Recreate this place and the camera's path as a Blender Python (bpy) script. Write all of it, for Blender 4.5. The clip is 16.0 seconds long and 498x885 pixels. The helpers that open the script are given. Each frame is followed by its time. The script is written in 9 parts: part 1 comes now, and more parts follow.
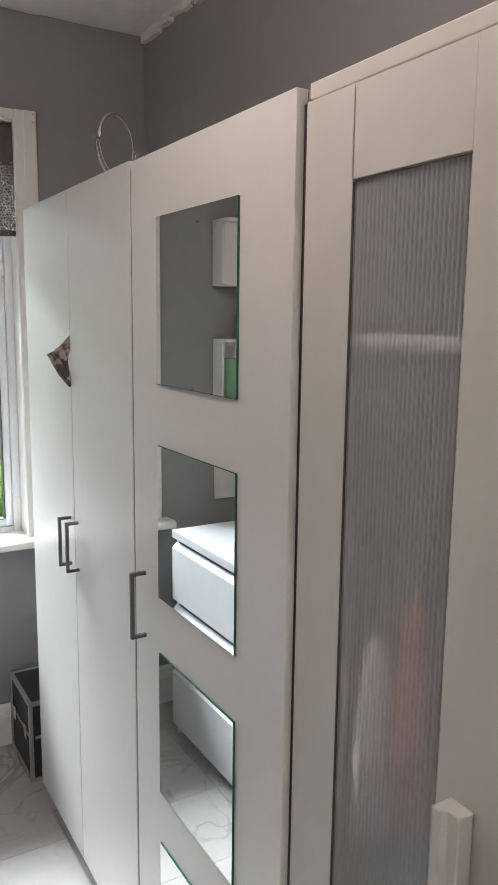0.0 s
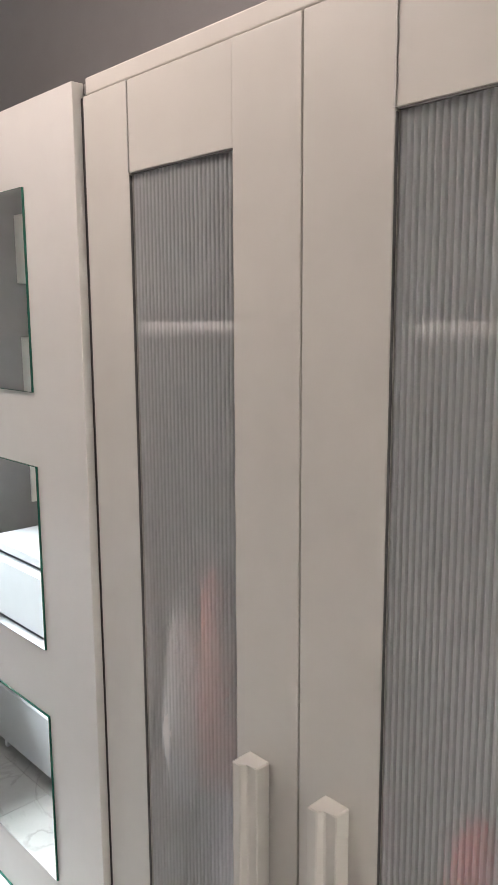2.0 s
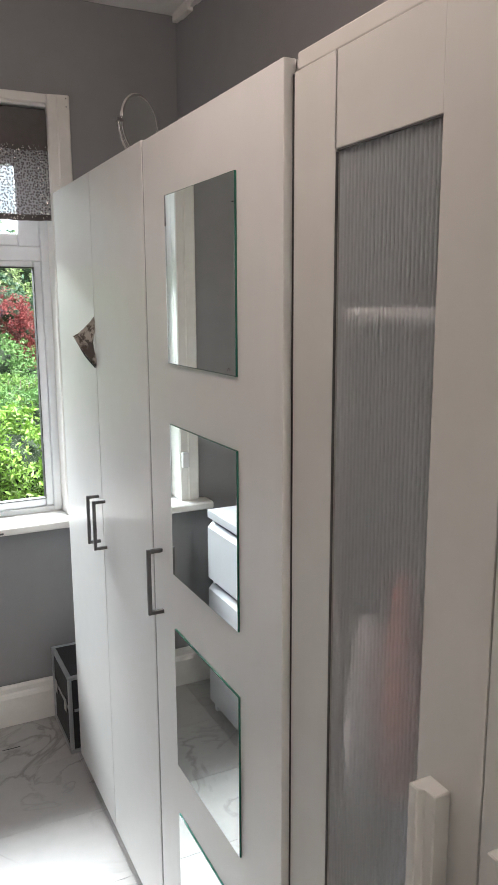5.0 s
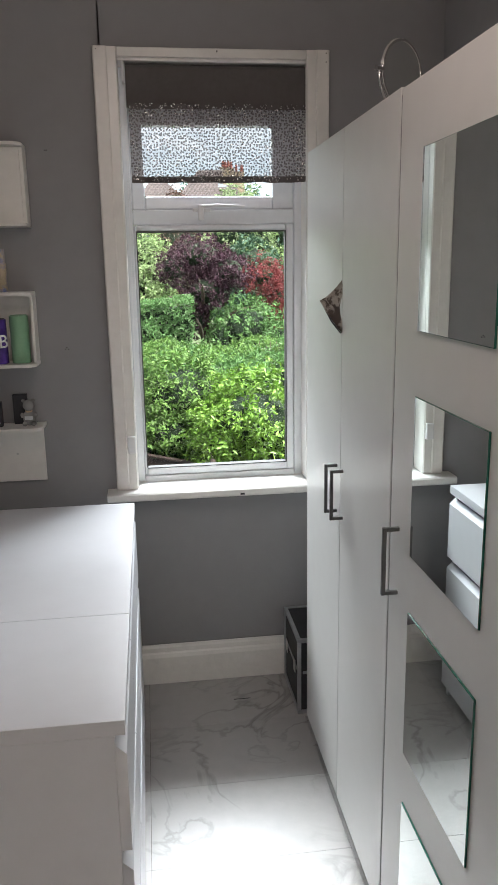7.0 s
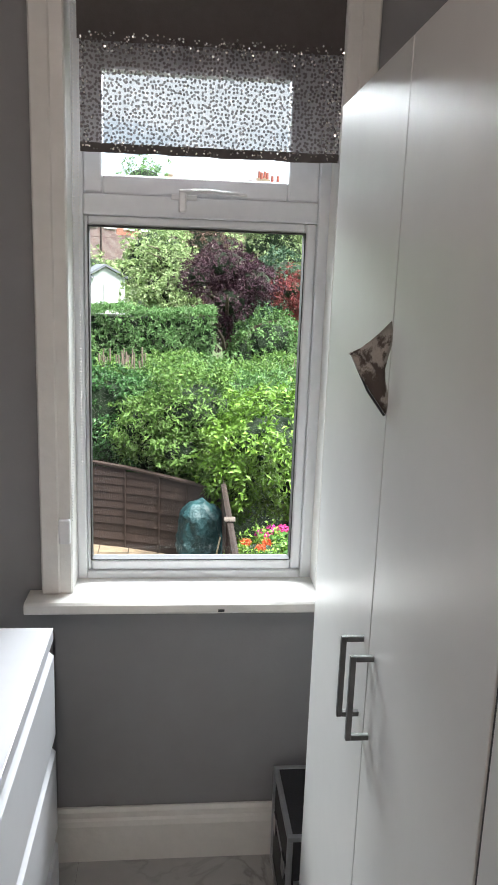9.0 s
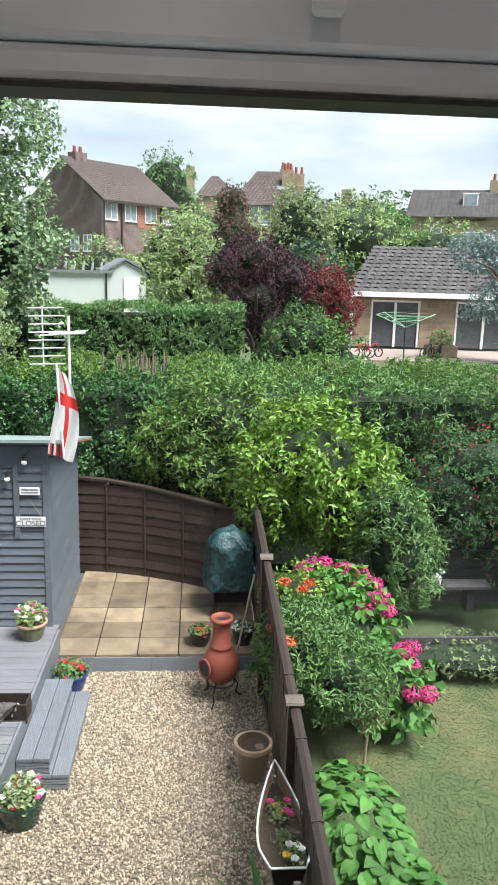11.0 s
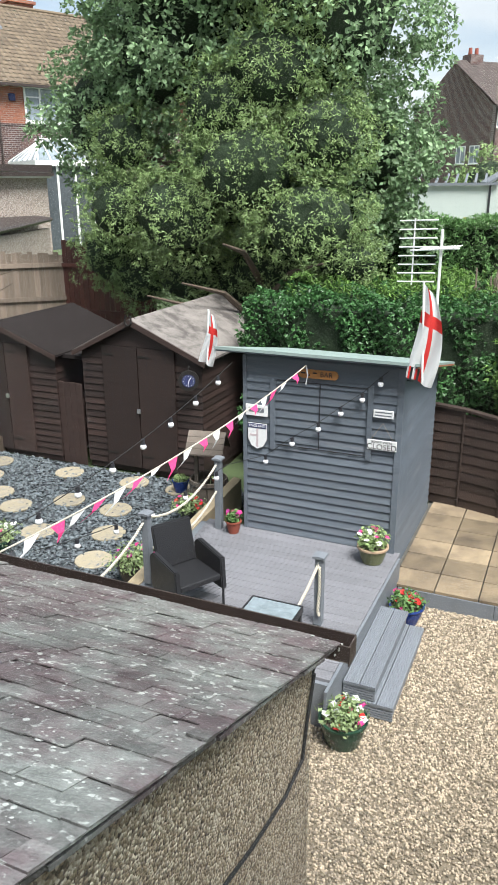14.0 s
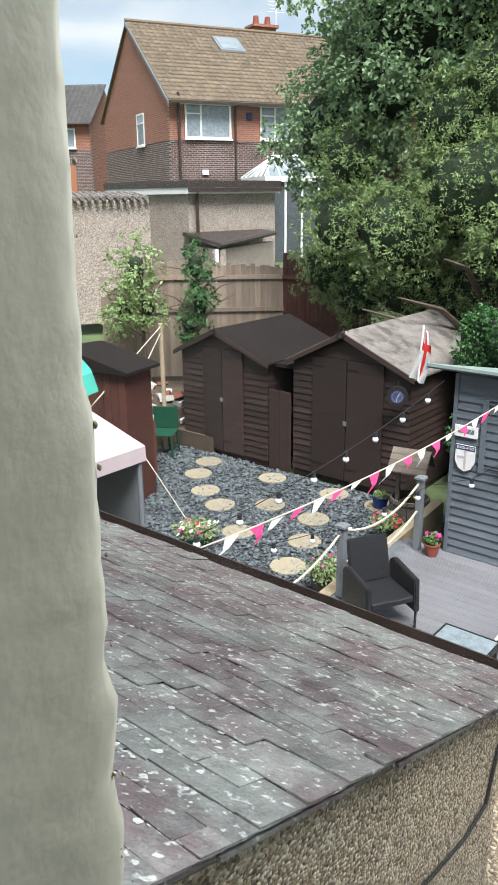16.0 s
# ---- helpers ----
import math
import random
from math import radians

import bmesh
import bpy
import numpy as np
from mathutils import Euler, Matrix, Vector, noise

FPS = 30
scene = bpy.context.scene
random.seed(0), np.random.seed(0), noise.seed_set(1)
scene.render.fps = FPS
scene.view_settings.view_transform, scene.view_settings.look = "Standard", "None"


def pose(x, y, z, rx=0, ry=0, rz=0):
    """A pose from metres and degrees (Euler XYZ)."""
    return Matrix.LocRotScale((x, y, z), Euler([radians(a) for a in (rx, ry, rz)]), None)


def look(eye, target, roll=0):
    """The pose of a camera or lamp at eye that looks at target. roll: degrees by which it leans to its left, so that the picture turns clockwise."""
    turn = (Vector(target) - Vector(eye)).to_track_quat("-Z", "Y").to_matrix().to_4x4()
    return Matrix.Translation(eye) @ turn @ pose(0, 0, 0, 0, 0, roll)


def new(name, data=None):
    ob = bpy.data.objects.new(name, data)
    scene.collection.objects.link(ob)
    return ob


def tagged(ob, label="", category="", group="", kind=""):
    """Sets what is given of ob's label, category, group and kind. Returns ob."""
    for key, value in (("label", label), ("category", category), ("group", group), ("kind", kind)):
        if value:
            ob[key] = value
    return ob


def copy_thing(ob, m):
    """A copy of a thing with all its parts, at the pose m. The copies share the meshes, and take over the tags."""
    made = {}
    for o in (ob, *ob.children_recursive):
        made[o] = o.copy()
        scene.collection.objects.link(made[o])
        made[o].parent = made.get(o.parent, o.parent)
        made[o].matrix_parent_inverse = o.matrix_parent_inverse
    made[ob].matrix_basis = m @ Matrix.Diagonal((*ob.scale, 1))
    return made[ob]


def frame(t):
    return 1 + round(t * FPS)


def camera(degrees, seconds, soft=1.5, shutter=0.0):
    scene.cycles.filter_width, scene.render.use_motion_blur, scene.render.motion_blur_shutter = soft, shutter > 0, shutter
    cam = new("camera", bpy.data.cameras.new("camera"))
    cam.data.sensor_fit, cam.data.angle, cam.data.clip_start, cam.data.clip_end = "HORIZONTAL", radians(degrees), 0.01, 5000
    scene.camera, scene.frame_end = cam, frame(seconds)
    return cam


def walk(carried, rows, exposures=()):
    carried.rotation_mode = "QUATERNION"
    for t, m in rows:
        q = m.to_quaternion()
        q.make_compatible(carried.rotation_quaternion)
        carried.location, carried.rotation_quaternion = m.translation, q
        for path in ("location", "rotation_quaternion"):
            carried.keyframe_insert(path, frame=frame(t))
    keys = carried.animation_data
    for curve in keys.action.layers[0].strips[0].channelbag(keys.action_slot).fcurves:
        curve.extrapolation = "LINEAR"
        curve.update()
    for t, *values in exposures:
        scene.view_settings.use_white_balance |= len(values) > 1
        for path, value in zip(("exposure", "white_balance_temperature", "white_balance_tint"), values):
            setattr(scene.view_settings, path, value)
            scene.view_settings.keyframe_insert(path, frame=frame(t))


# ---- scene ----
SKY, SUN, SUN_EL, SUN_AZ, BACK_FILL, ROOM_FILL, WINDOW_FILL = 0.075, 4.0, 60.0, 130.0, 17.0, 2.2, 102.0
REVEAL_X = -0.5352
SOFT = 1.4
EXPO = [(0.0, 2.6), (2.0, 3.1), (3.5, 3.2), (5.0, 2.62), (7.5, 2.1), (9.2, 2.1), (11.3, 1.2), (14.5, 1.15), (16.0, 1.1)]
cam = camera(36.5, 16.0, SOFT)
PATH = [
    (0, (-0.572, -2.621, 1.526), (0.437, -0.925, 1.204), 0.7),
    (0.5, (-0.557, -2.624, 1.517), (0.553, -0.988, 1.217), 1.5),
    (1, (-0.569, -2.638, 1.517), (0.637, -1.074, 1.198), 0.8),
    (1.5, (-0.561, -2.66, 1.519), (0.728, -1.166, 1.192), 0.2),
    (2, (-0.557, -2.679, 1.513), (0.809, -1.254, 1.191), -0.3),
    (2.5, (-0.553, -2.694, 1.51), (0.866, -1.323, 1.185), -0.6),
    (3, (-0.549, -2.699, 1.508), (0.898, -1.358, 1.178), -0.5),
    (3.5, (-0.53, -2.686, 1.512), (0.854, -1.282, 1.173), -0.2),
    (4, (-0.511, -2.673, 1.511), (0.713, -1.131, 1.157), -0.1),
    (4.5, (-0.5, -2.666, 1.513), (0.546, -1.0, 1.15), -0.2),
    (5, (-0.491, -2.665, 1.518), (0.374, -0.9, 1.15), -0.3),
    (5.2, (-0.487, -2.66, 1.518), (0.305, -0.862, 1.145), -0.2),
    (7.5, (-0.465, -2.53, 1.521), (-0.252, -0.6, 1.043), -1.1),
    (8, (-0.467, -2.314, 1.531), (-0.2, -0.394, 1.038), -0.3),
    (8.5, (-0.377, -2.06, 1.515), (-0.101, -0.136, 1.043), 1.0),
    (9, (-0.281, -1.77, 1.532), (-0.085, 0.173, 1.103), 2.0),
    (9.2, (-0.274, -1.641, 1.514), (-0.114, 0.308, 1.096), 1.8),
    (11.3, (-0.35, -0.243, 1.538), (-0.2185, 1.6973, 1.0742), 1.6),
    (11.5, (-0.355, -0.171, 1.522), (-0.2445, 1.7658, 1.0388), 1.8),
    (12, (-0.361, -0.037, 1.536), (-0.371, 1.8764, 0.9539), 1.6),
    (12.5, (-0.377, -0.001, 1.504), (-0.498, 1.8869, 0.855), 1.2),
    (13, (-0.371, 0.068, 1.456), (-0.692, 1.9267, 0.7911), 0.6),
    (13.5, (-0.385, 0.09, 1.45), (-0.9321, 1.8932, 0.7799), 0.2),
    (14, (-0.385, 0.09, 1.45), (-1.1439, 1.8207, 0.7951), -0.3),
    (14.5, (-0.385, 0.09, 1.45), (-1.3081, 1.7471, 0.816), -0.6),
    (15, (-0.385, 0.09, 1.45), (-1.4297, 1.6769, 0.8252), -0.6),
    (15.5, (-0.385, 0.09, 1.45), (-1.5263, 1.6084, 0.824), -0.53),
    (16, (-0.385, 0.09, 1.45), (-1.6037, 1.5504, 0.832), -0.66),
]
walk(cam, [(t, look(eye, target, roll)) for t, eye, target, roll in PATH], EXPO)

# ---- world and light ----
def make_world():
    w = bpy.data.worlds.new("world")
    scene.world = w
    w.use_nodes = True
    nt = w.node_tree
    nt.nodes.clear()
    out = nt.nodes.new("ShaderNodeOutputWorld")
    bg = nt.nodes.new("ShaderNodeBackground")
    sky = nt.nodes.new("ShaderNodeTexSky")
    sky.sky_type, sky.sun_disc = "NISHITA", False
    sky.sun_elevation, sky.sun_rotation = radians(SUN_EL), radians(SUN_AZ)
    tc = nt.nodes.new("ShaderNodeTexCoord")
    mp = nt.nodes.new("ShaderNodeMapping")
    mp.inputs["Scale"].default_value = (1.0, 1.0, 3.2)
    no = nt.nodes.new("ShaderNodeTexNoise")
    no.inputs["Scale"].default_value, no.inputs["Detail"].default_value = 2.3, 7
    no.inputs["Roughness"].default_value = 0.55
    ra = nt.nodes.new("ShaderNodeValToRGB")
    ra.color_ramp.elements[0].position, ra.color_ramp.elements[1].position = 0.36, 0.56
    no2 = nt.nodes.new("ShaderNodeTexNoise")
    no2.inputs["Scale"].default_value, no2.inputs["Detail"].default_value = 4.0, 6
    cl = nt.nodes.new("ShaderNodeMix")
    cl.data_type = "RGBA"
    cl.inputs[6].default_value, cl.inputs[7].default_value = (3.7, 4.25, 4.95, 1), (7.4, 7.7, 7.9, 1)
    mx = nt.nodes.new("ShaderNodeMix")
    mx.data_type = "RGBA"
    L = nt.links.new
    L(tc.outputs["Generated"], mp.inputs["Vector"])
    L(mp.outputs[0], no.inputs["Vector"])
    L(mp.outputs[0], no2.inputs["Vector"])
    L(no.outputs["Fac"], ra.inputs["Fac"])
    L(no2.outputs["Fac"], cl.inputs[0])
    L(ra.outputs["Color"], mx.inputs[0])
    L(sky.outputs["Color"], mx.inputs[6])
    L(cl.outputs[2], mx.inputs[7])
    L(mx.outputs[2], bg.inputs["Color"])
    bg.inputs["Strength"].default_value = SKY
    L(bg.outputs[0], out.inputs["Surface"])


make_world()
sun = new("sun", bpy.data.lights.new("sun", "SUN"))
sun.data.energy, sun.data.angle, sun.data.color = SUN, radians(28), (1.0, 0.985, 0.975)
sun.matrix_world = look((0, 0, 10), (-math.sin(radians(SUN_AZ)) * 10 * math.cos(radians(SUN_EL)),
                                     -math.cos(radians(SUN_AZ)) * 10 * math.cos(radians(SUN_EL)), 10 - 10 * math.sin(radians(SUN_EL))))


def area(name, eye, target, sx, sy, watts, color):
    ob = new(name, bpy.data.lights.new(name, "AREA"))
    ob.data.shape, ob.data.size, ob.data.size_y, ob.data.energy, ob.data.color = "RECTANGLE", sx, sy, watts, color
    ob.matrix_world = look(eye, target)
    return ob


# added fill lamp over the unseen landing behind the bedroom's open doorway
area("back_fill_light", (-0.45, -4.6, 2.58), (-0.45, -4.3, 0), 1.2, 0.5, BACK_FILL, (1.0, 0.96, 0.92))
# added lamp in front of the window, standing in for the high sky's light
area("window_fill_light", (-0.25, 1.6, 2.68), (-0.4, -1.5, 0.8), 2.2, 0.8, WINDOW_FILL, (0.90, 0.96, 1.0))
# added fill lamp below the bedroom ceiling, out of view
bowl = new("room_fill_light", bpy.data.lights.new("room_fill_light", "POINT"))
bowl.data.energy, bowl.data.color, bowl.data.shadow_soft_size = ROOM_FILL, (1.0, 0.83, 0.76), 0.11
bowl.location = (-0.42, -1.75, 2.27)


# ---- materials ----
def mat(name, base, rough=0.6, var=0.15, scale=6.0, bump=0.0, bscale=60.0, metal=0.0, rnd=0.0, island=0.0,
        stretch=(1, 1, 1), second=None, amount=0.4, sscale=3.0, hard=0.08, sheen=0.0, transmission=0.0, alpha=1.0, spec=0.5, trans=0.0, world=False, spots=None):
    m = bpy.data.materials.new(name)
    m.use_nodes = True
    nt = m.node_tree
    L, N = nt.links.new, nt.nodes.new
    b = nt.nodes["Principled BSDF"]
    b.inputs["Roughness"].default_value, b.inputs["Metallic"].default_value = rough, metal
    b.inputs["Transmission Weight"].default_value, b.inputs["Alpha"].default_value = transmission, alpha
    b.inputs["Specular IOR Level"].default_value = spec
    tc, mp = N("ShaderNodeTexCoord"), N("ShaderNodeMapping")
    mp.inputs["Scale"].default_value = stretch
    L(N("ShaderNodeNewGeometry").outputs["Position"] if world else tc.outputs["Object"], mp.inputs["Vector"])
    n1, n2 = N("ShaderNodeTexNoise"), N("ShaderNodeTexNoise")
    n1.inputs["Scale"].default_value, n1.inputs["Detail"].default_value = scale, 6
    n2.inputs["Scale"].default_value, n2.inputs["Detail"].default_value = scale * 9, 3
    L(mp.outputs[0], n1.inputs["Vector"])
    L(mp.outputs[0], n2.inputs["Vector"])
    ad = N("ShaderNodeMath")
    ad.operation = "ADD"
    L(n1.outputs["Fac"], ad.inputs[0])
    L(n2.outputs["Fac"], ad.inputs[1])
    mr = N("ShaderNodeMapRange")
    mr.inputs["From Min"].default_value, mr.inputs["From Max"].default_value = 0.7, 1.3
    mr.inputs["To Min"].default_value, mr.inputs["To Max"].default_value = 1 - var, 1 + var
    L(ad.outputs[0], mr.inputs["Value"])
    value = mr.outputs[0]
    for amt, node, out in ((rnd, "ShaderNodeObjectInfo", "Random"), (island, "ShaderNodeNewGeometry", "Random Per Island")):
        if amt:
            s = N(node)
            r = N("ShaderNodeMapRange")
            r.inputs["To Min"].default_value, r.inputs["To Max"].default_value = 1 - amt, 1 + amt
            L(s.outputs[out], r.inputs["Value"])
            mu = N("ShaderNodeMath")
            mu.operation = "MULTIPLY"
            L(value, mu.inputs[0])
            L(r.outputs[0], mu.inputs[1])
            value = mu.outputs[0]
    col = N("ShaderNodeRGB")
    col.outputs[0].default_value = (*base, 1)
    src = col.outputs[0]
    if second:
        n3, cr, mx = N("ShaderNodeTexNoise"), N("ShaderNodeMapRange"), N("ShaderNodeMix")
        n3.inputs["Scale"].default_value, n3.inputs["Detail"].default_value, n3.inputs["Roughness"].default_value = sscale, 8, 0.65
        L(mp.outputs[0], n3.inputs["Vector"])
        cr.inputs["From Min"].default_value, cr.inputs["From Max"].default_value = 1 - amount - hard, 1 - amount + hard
        L(n3.outputs["Fac"], cr.inputs["Value"])
        mx.data_type = "RGBA"
        mx.inputs[7].default_value = (*second, 1)
        L(cr.outputs[0], mx.inputs[0])
        L(src, mx.inputs[6])
        src = mx.outputs[2]
    if spots:
        n5, c5, m5 = N("ShaderNodeTexNoise"), N("ShaderNodeMapRange"), N("ShaderNodeMix")
        n5.inputs["Scale"].default_value, n5.inputs["Detail"].default_value = 38, 5
        L(mp.outputs[0], n5.inputs["Vector"])
        c5.inputs["From Min"].default_value, c5.inputs["From Max"].default_value, c5.inputs["To Max"].default_value = 0.60, 0.66, 0.8
        L(n5.outputs["Fac"], c5.inputs["Value"])
        m5.data_type = "RGBA"
        m5.inputs[7].default_value = (*spots, 1)
        L(c5.outputs[0], m5.inputs[0])
        L(src, m5.inputs[6])
        src = m5.outputs[2]
    hsv = N("ShaderNodeHueSaturation")
    L(src, hsv.inputs["Color"])
    L(value, hsv.inputs["Value"])
    L(hsv.outputs[0], b.inputs["Base Color"])
    if bump:
        bp, n4 = N("ShaderNodeBump"), N("ShaderNodeTexNoise")
        n4.inputs["Scale"].default_value, n4.inputs["Detail"].default_value = bscale, 5
        L(mp.outputs[0], n4.inputs["Vector"])
        L(n4.outputs["Fac"], bp.inputs["Height"])
        bp.inputs["Strength"].default_value, bp.inputs["Distance"].default_value = bump, 0.6 / bscale
        L(bp.outputs[0], b.inputs["Normal"])
    if trans:
        tr, ms = N("ShaderNodeBsdfTranslucent"), N("ShaderNodeMixShader")
        L(hsv.outputs[0], tr.inputs["Color"])
        ms.inputs[0].default_value = trans
        L(b.outputs[0], ms.inputs[1])
        L(tr.outputs[0], ms.inputs[2])
        L(ms.outputs[0], nt.nodes["Material Output"].inputs["Surface"])
    return m


def brick_mat(name, c1, c2, mortar, w=0.225, h=0.075, face="xz"):
    """Brickwork in the object's own face plane."""
    m = mat(name, c1, 0.85, 0.2, 3.0, 0.3, 40)
    nt = m.node_tree
    L, N = nt.links.new, nt.nodes.new
    tc, sp, cb, br = N("ShaderNodeTexCoord"), N("ShaderNodeSeparateXYZ"), N("ShaderNodeCombineXYZ"), N("ShaderNodeTexBrick")
    L(tc.outputs["Object"], sp.inputs[0])
    L(sp.outputs["X" if face[0] == "x" else "Y"], cb.inputs[0])
    L(sp.outputs["Z" if face[1] == "z" else "Y"], cb.inputs[1])
    L(cb.outputs[0], br.inputs["Vector"])
    br.inputs["Scale"].default_value, br.inputs["Mortar Size"].default_value = 1.0, 0.008
    br.inputs["Brick Width"].default_value, br.inputs["Row Height"].default_value = w, h
    br.inputs["Color1"].default_value, br.inputs["Color2"].default_value = (*c1, 1), (*c2, 1)
    br.inputs["Mortar"].default_value = (*mortar, 1)
    hsv = [n for n in nt.nodes if n.bl_idname == "ShaderNodeHueSaturation"][0]
    L(br.outputs["Color"], hsv.inputs["Color"])
    return m


def glass_mat(name, tint=(1, 1, 1), gloss=0.06, dirt=0.0):
    m = bpy.data.materials.new(name)
    m.use_nodes = True
    nt = m.node_tree
    nt.nodes.clear()
    L, N = nt.links.new, nt.nodes.new
    o, tr, gl, mx = N("ShaderNodeOutputMaterial"), N("ShaderNodeBsdfTransparent"), N("ShaderNodeBsdfGlossy"), N("ShaderNodeMixShader")
    tr.inputs[0].default_value, gl.inputs["Roughness"].default_value = (*tint, 1), 0.02
    mx.inputs[0].default_value = gloss
    L(tr.outputs[0], mx.inputs[1])
    L(gl.outputs[0], mx.inputs[2])
    L(mx.outputs[0], o.inputs["Surface"])
    return m


def mirror_mat():
    m = bpy.data.materials.new("mirror_silver")
    m.use_nodes = True
    b = m.node_tree.nodes["Principled BSDF"]
    b.inputs["Base Color"].default_value, b.inputs["Metallic"].default_value, b.inputs["Roughness"].default_value = (0.83, 0.88, 0.87, 1), 1, 0.01
    return m


def pebble_mat(name, cols, scale=70.0):
    """Roughcast of small stones."""
    m = mat(name, cols[0], 0.9, 0.12, 2.0)
    nt = m.node_tree
    L, N = nt.links.new, nt.nodes.new
    tc, vo, cr, bp = N("ShaderNodeTexCoord"), N("ShaderNodeTexVoronoi"), N("ShaderNodeValToRGB"), N("ShaderNodeBump")
    vo.inputs["Scale"].default_value = scale
    L(tc.outputs["Object"], vo.inputs["Vector"])
    sp = N("ShaderNodeSeparateColor")
    L(vo.outputs["Color"], sp.inputs[0])
    L(sp.outputs[0], cr.inputs["Fac"])
    el = cr.color_ramp.elements
    el[0].color, el[1].color = (*cols[1], 1), (*cols[2], 1)
    e = el.new(0.5)
    e.color = (*cols[0], 1)
    hsv = [n for n in nt.nodes if n.bl_idname == "ShaderNodeHueSaturation"][0]
    L(cr.outputs["Color"], hsv.inputs["Color"])
    inv = N("ShaderNodeMath")
    inv.operation = "SUBTRACT"
    inv.inputs[0].default_value = 1
    L(vo.outputs["Distance"], inv.inputs[1])
    L(inv.outputs[0], bp.inputs["Height"])
    bp.inputs["Strength"].default_value, bp.inputs["Distance"].default_value = 1.0, 0.014
    L(bp.outputs[0], nt.nodes["Principled BSDF"].inputs["Normal"])
    return m


def marble_mat():
    m = mat("marble_vinyl", (0.44, 0.43, 0.415), 0.32, 0.05, 2.5, 0.05, 80, rnd=0.05)
    nt = m.node_tree
    L, N = nt.links.new, nt.nodes.new
    tc, n1, wv, mr, mx = N("ShaderNodeTexCoord"), N("ShaderNodeTexNoise"), N("ShaderNodeTexNoise"), N("ShaderNodeMapRange"), N("ShaderNodeMix")
    n1.inputs["Scale"].default_value, n1.inputs["Detail"].default_value, n1.inputs["Distortion"].default_value = 3.2, 9, 1.2
    L(tc.outputs["Object"], n1.inputs["Vector"])
    ab = N("ShaderNodeMath")
    ab.operation = "SUBTRACT"
    ab.inputs[1].default_value = 0.5
    L(n1.outputs["Fac"], ab.inputs[0])
    a2 = N("ShaderNodeMath")
    a2.operation = "ABSOLUTE"
    L(ab.outputs[0], a2.inputs[0])
    mr.inputs["From Min"].default_value, mr.inputs["From Max"].default_value = 0.0, 0.028
    mr.inputs["To Min"].default_value, mr.inputs["To Max"].default_value = 0.6, 0.0
    L(a2.outputs[0], mr.inputs["Value"])
    wv.inputs["Scale"].default_value = 1.7
    L(tc.outputs["Object"], wv.inputs["Vector"])
    gate = N("ShaderNodeMapRange")
    gate.inputs["From Min"].default_value, gate.inputs["From Max"].default_value = 0.38, 0.60
    L(wv.outputs["Fac"], gate.inputs["Value"])
    mu = N("ShaderNodeMath")
    mu.operation = "MULTIPLY"
    L(mr.outputs[0], mu.inputs[0])
    L(gate.outputs[0], mu.inputs[1])
    mx.data_type = "RGBA"
    mx.inputs[6].default_value, mx.inputs[7].default_value = (0.44, 0.43, 0.415, 1), (0.15, 0.135, 0.12, 1)
    L(mu.outputs[0], mx.inputs[0])
    hsv = [n for n in nt.nodes if n.bl_idname == "ShaderNodeHueSaturation"][0]
    L(mx.outputs[2], hsv.inputs["Color"])
    return m


def sequin_mat():
    """Dark net sewn with small round sequins: holes between the discs let light through."""
    m = mat("sequin_net", (0.11, 0.095, 0.10), 0.4, 0.3, 30)
    nt = m.node_tree
    L, N = nt.links.new, nt.nodes.new
    tc, vo, mr = N("ShaderNodeTexCoord"), N("ShaderNodeTexVoronoi"), N("ShaderNodeMapRange")
    vo.voronoi_dimensions = "2D"
    vo.inputs["Scale"].default_value, vo.inputs["Randomness"].default_value = 118, 0.75
    sx, cx = N("ShaderNodeSeparateXYZ"), N("ShaderNodeCombineXYZ")
    L(tc.outputs["Object"], sx.inputs[0])
    L(sx.outputs["X"], cx.inputs["X"])
    L(sx.outputs["Z"], cx.inputs["Y"])
    L(cx.outputs[0], vo.inputs["Vector"])
    mr.inputs["From Min"].default_value, mr.inputs["From Max"].default_value = 0.29, 0.38
    mr.inputs["To Min"].default_value, mr.inputs["To Max"].default_value = 0.10, 0.44
    L(vo.outputs["Distance"], mr.inputs["Value"])
    tr, ms = N("ShaderNodeBsdfTransparent"), N("ShaderNodeMixShader")
    L(mr.outputs[0], ms.inputs[0])
    L(nt.nodes["Principled BSDF"].outputs[0], ms.inputs[1])
    L(tr.outputs[0], ms.inputs[2])
    L(ms.outputs[0], nt.nodes["Material Output"].inputs["Surface"])
    return m


def emit_free_frost():
    """Ribbed frosted plastic panel."""
    m = bpy.data.materials.new("ribbed_plastic")
    m.use_nodes = True
    nt = m.node_tree
    L, N = nt.links.new, nt.nodes.new
    b = nt.nodes["Principled BSDF"]
    b.inputs["Base Color"].default_value, b.inputs["Roughness"].default_value = (0.56, 0.59, 0.60, 1), 0.32
    tr, ms, tl = N("ShaderNodeBsdfTranslucent"), N("ShaderNodeMixShader"), N("ShaderNodeBsdfRefraction")
    tl.inputs["Color"].default_value, tl.inputs["Roughness"].default_value, tl.inputs["IOR"].default_value = (0.97, 0.97, 0.98, 1), 0.42, 1.06
    ms.inputs[0].default_value = 0.45
    L(b.outputs[0], ms.inputs[1])
    L(tl.outputs[0], ms.inputs[2])
    L(ms.outputs[0], nt.nodes["Material Output"].inputs["Surface"])
    return m


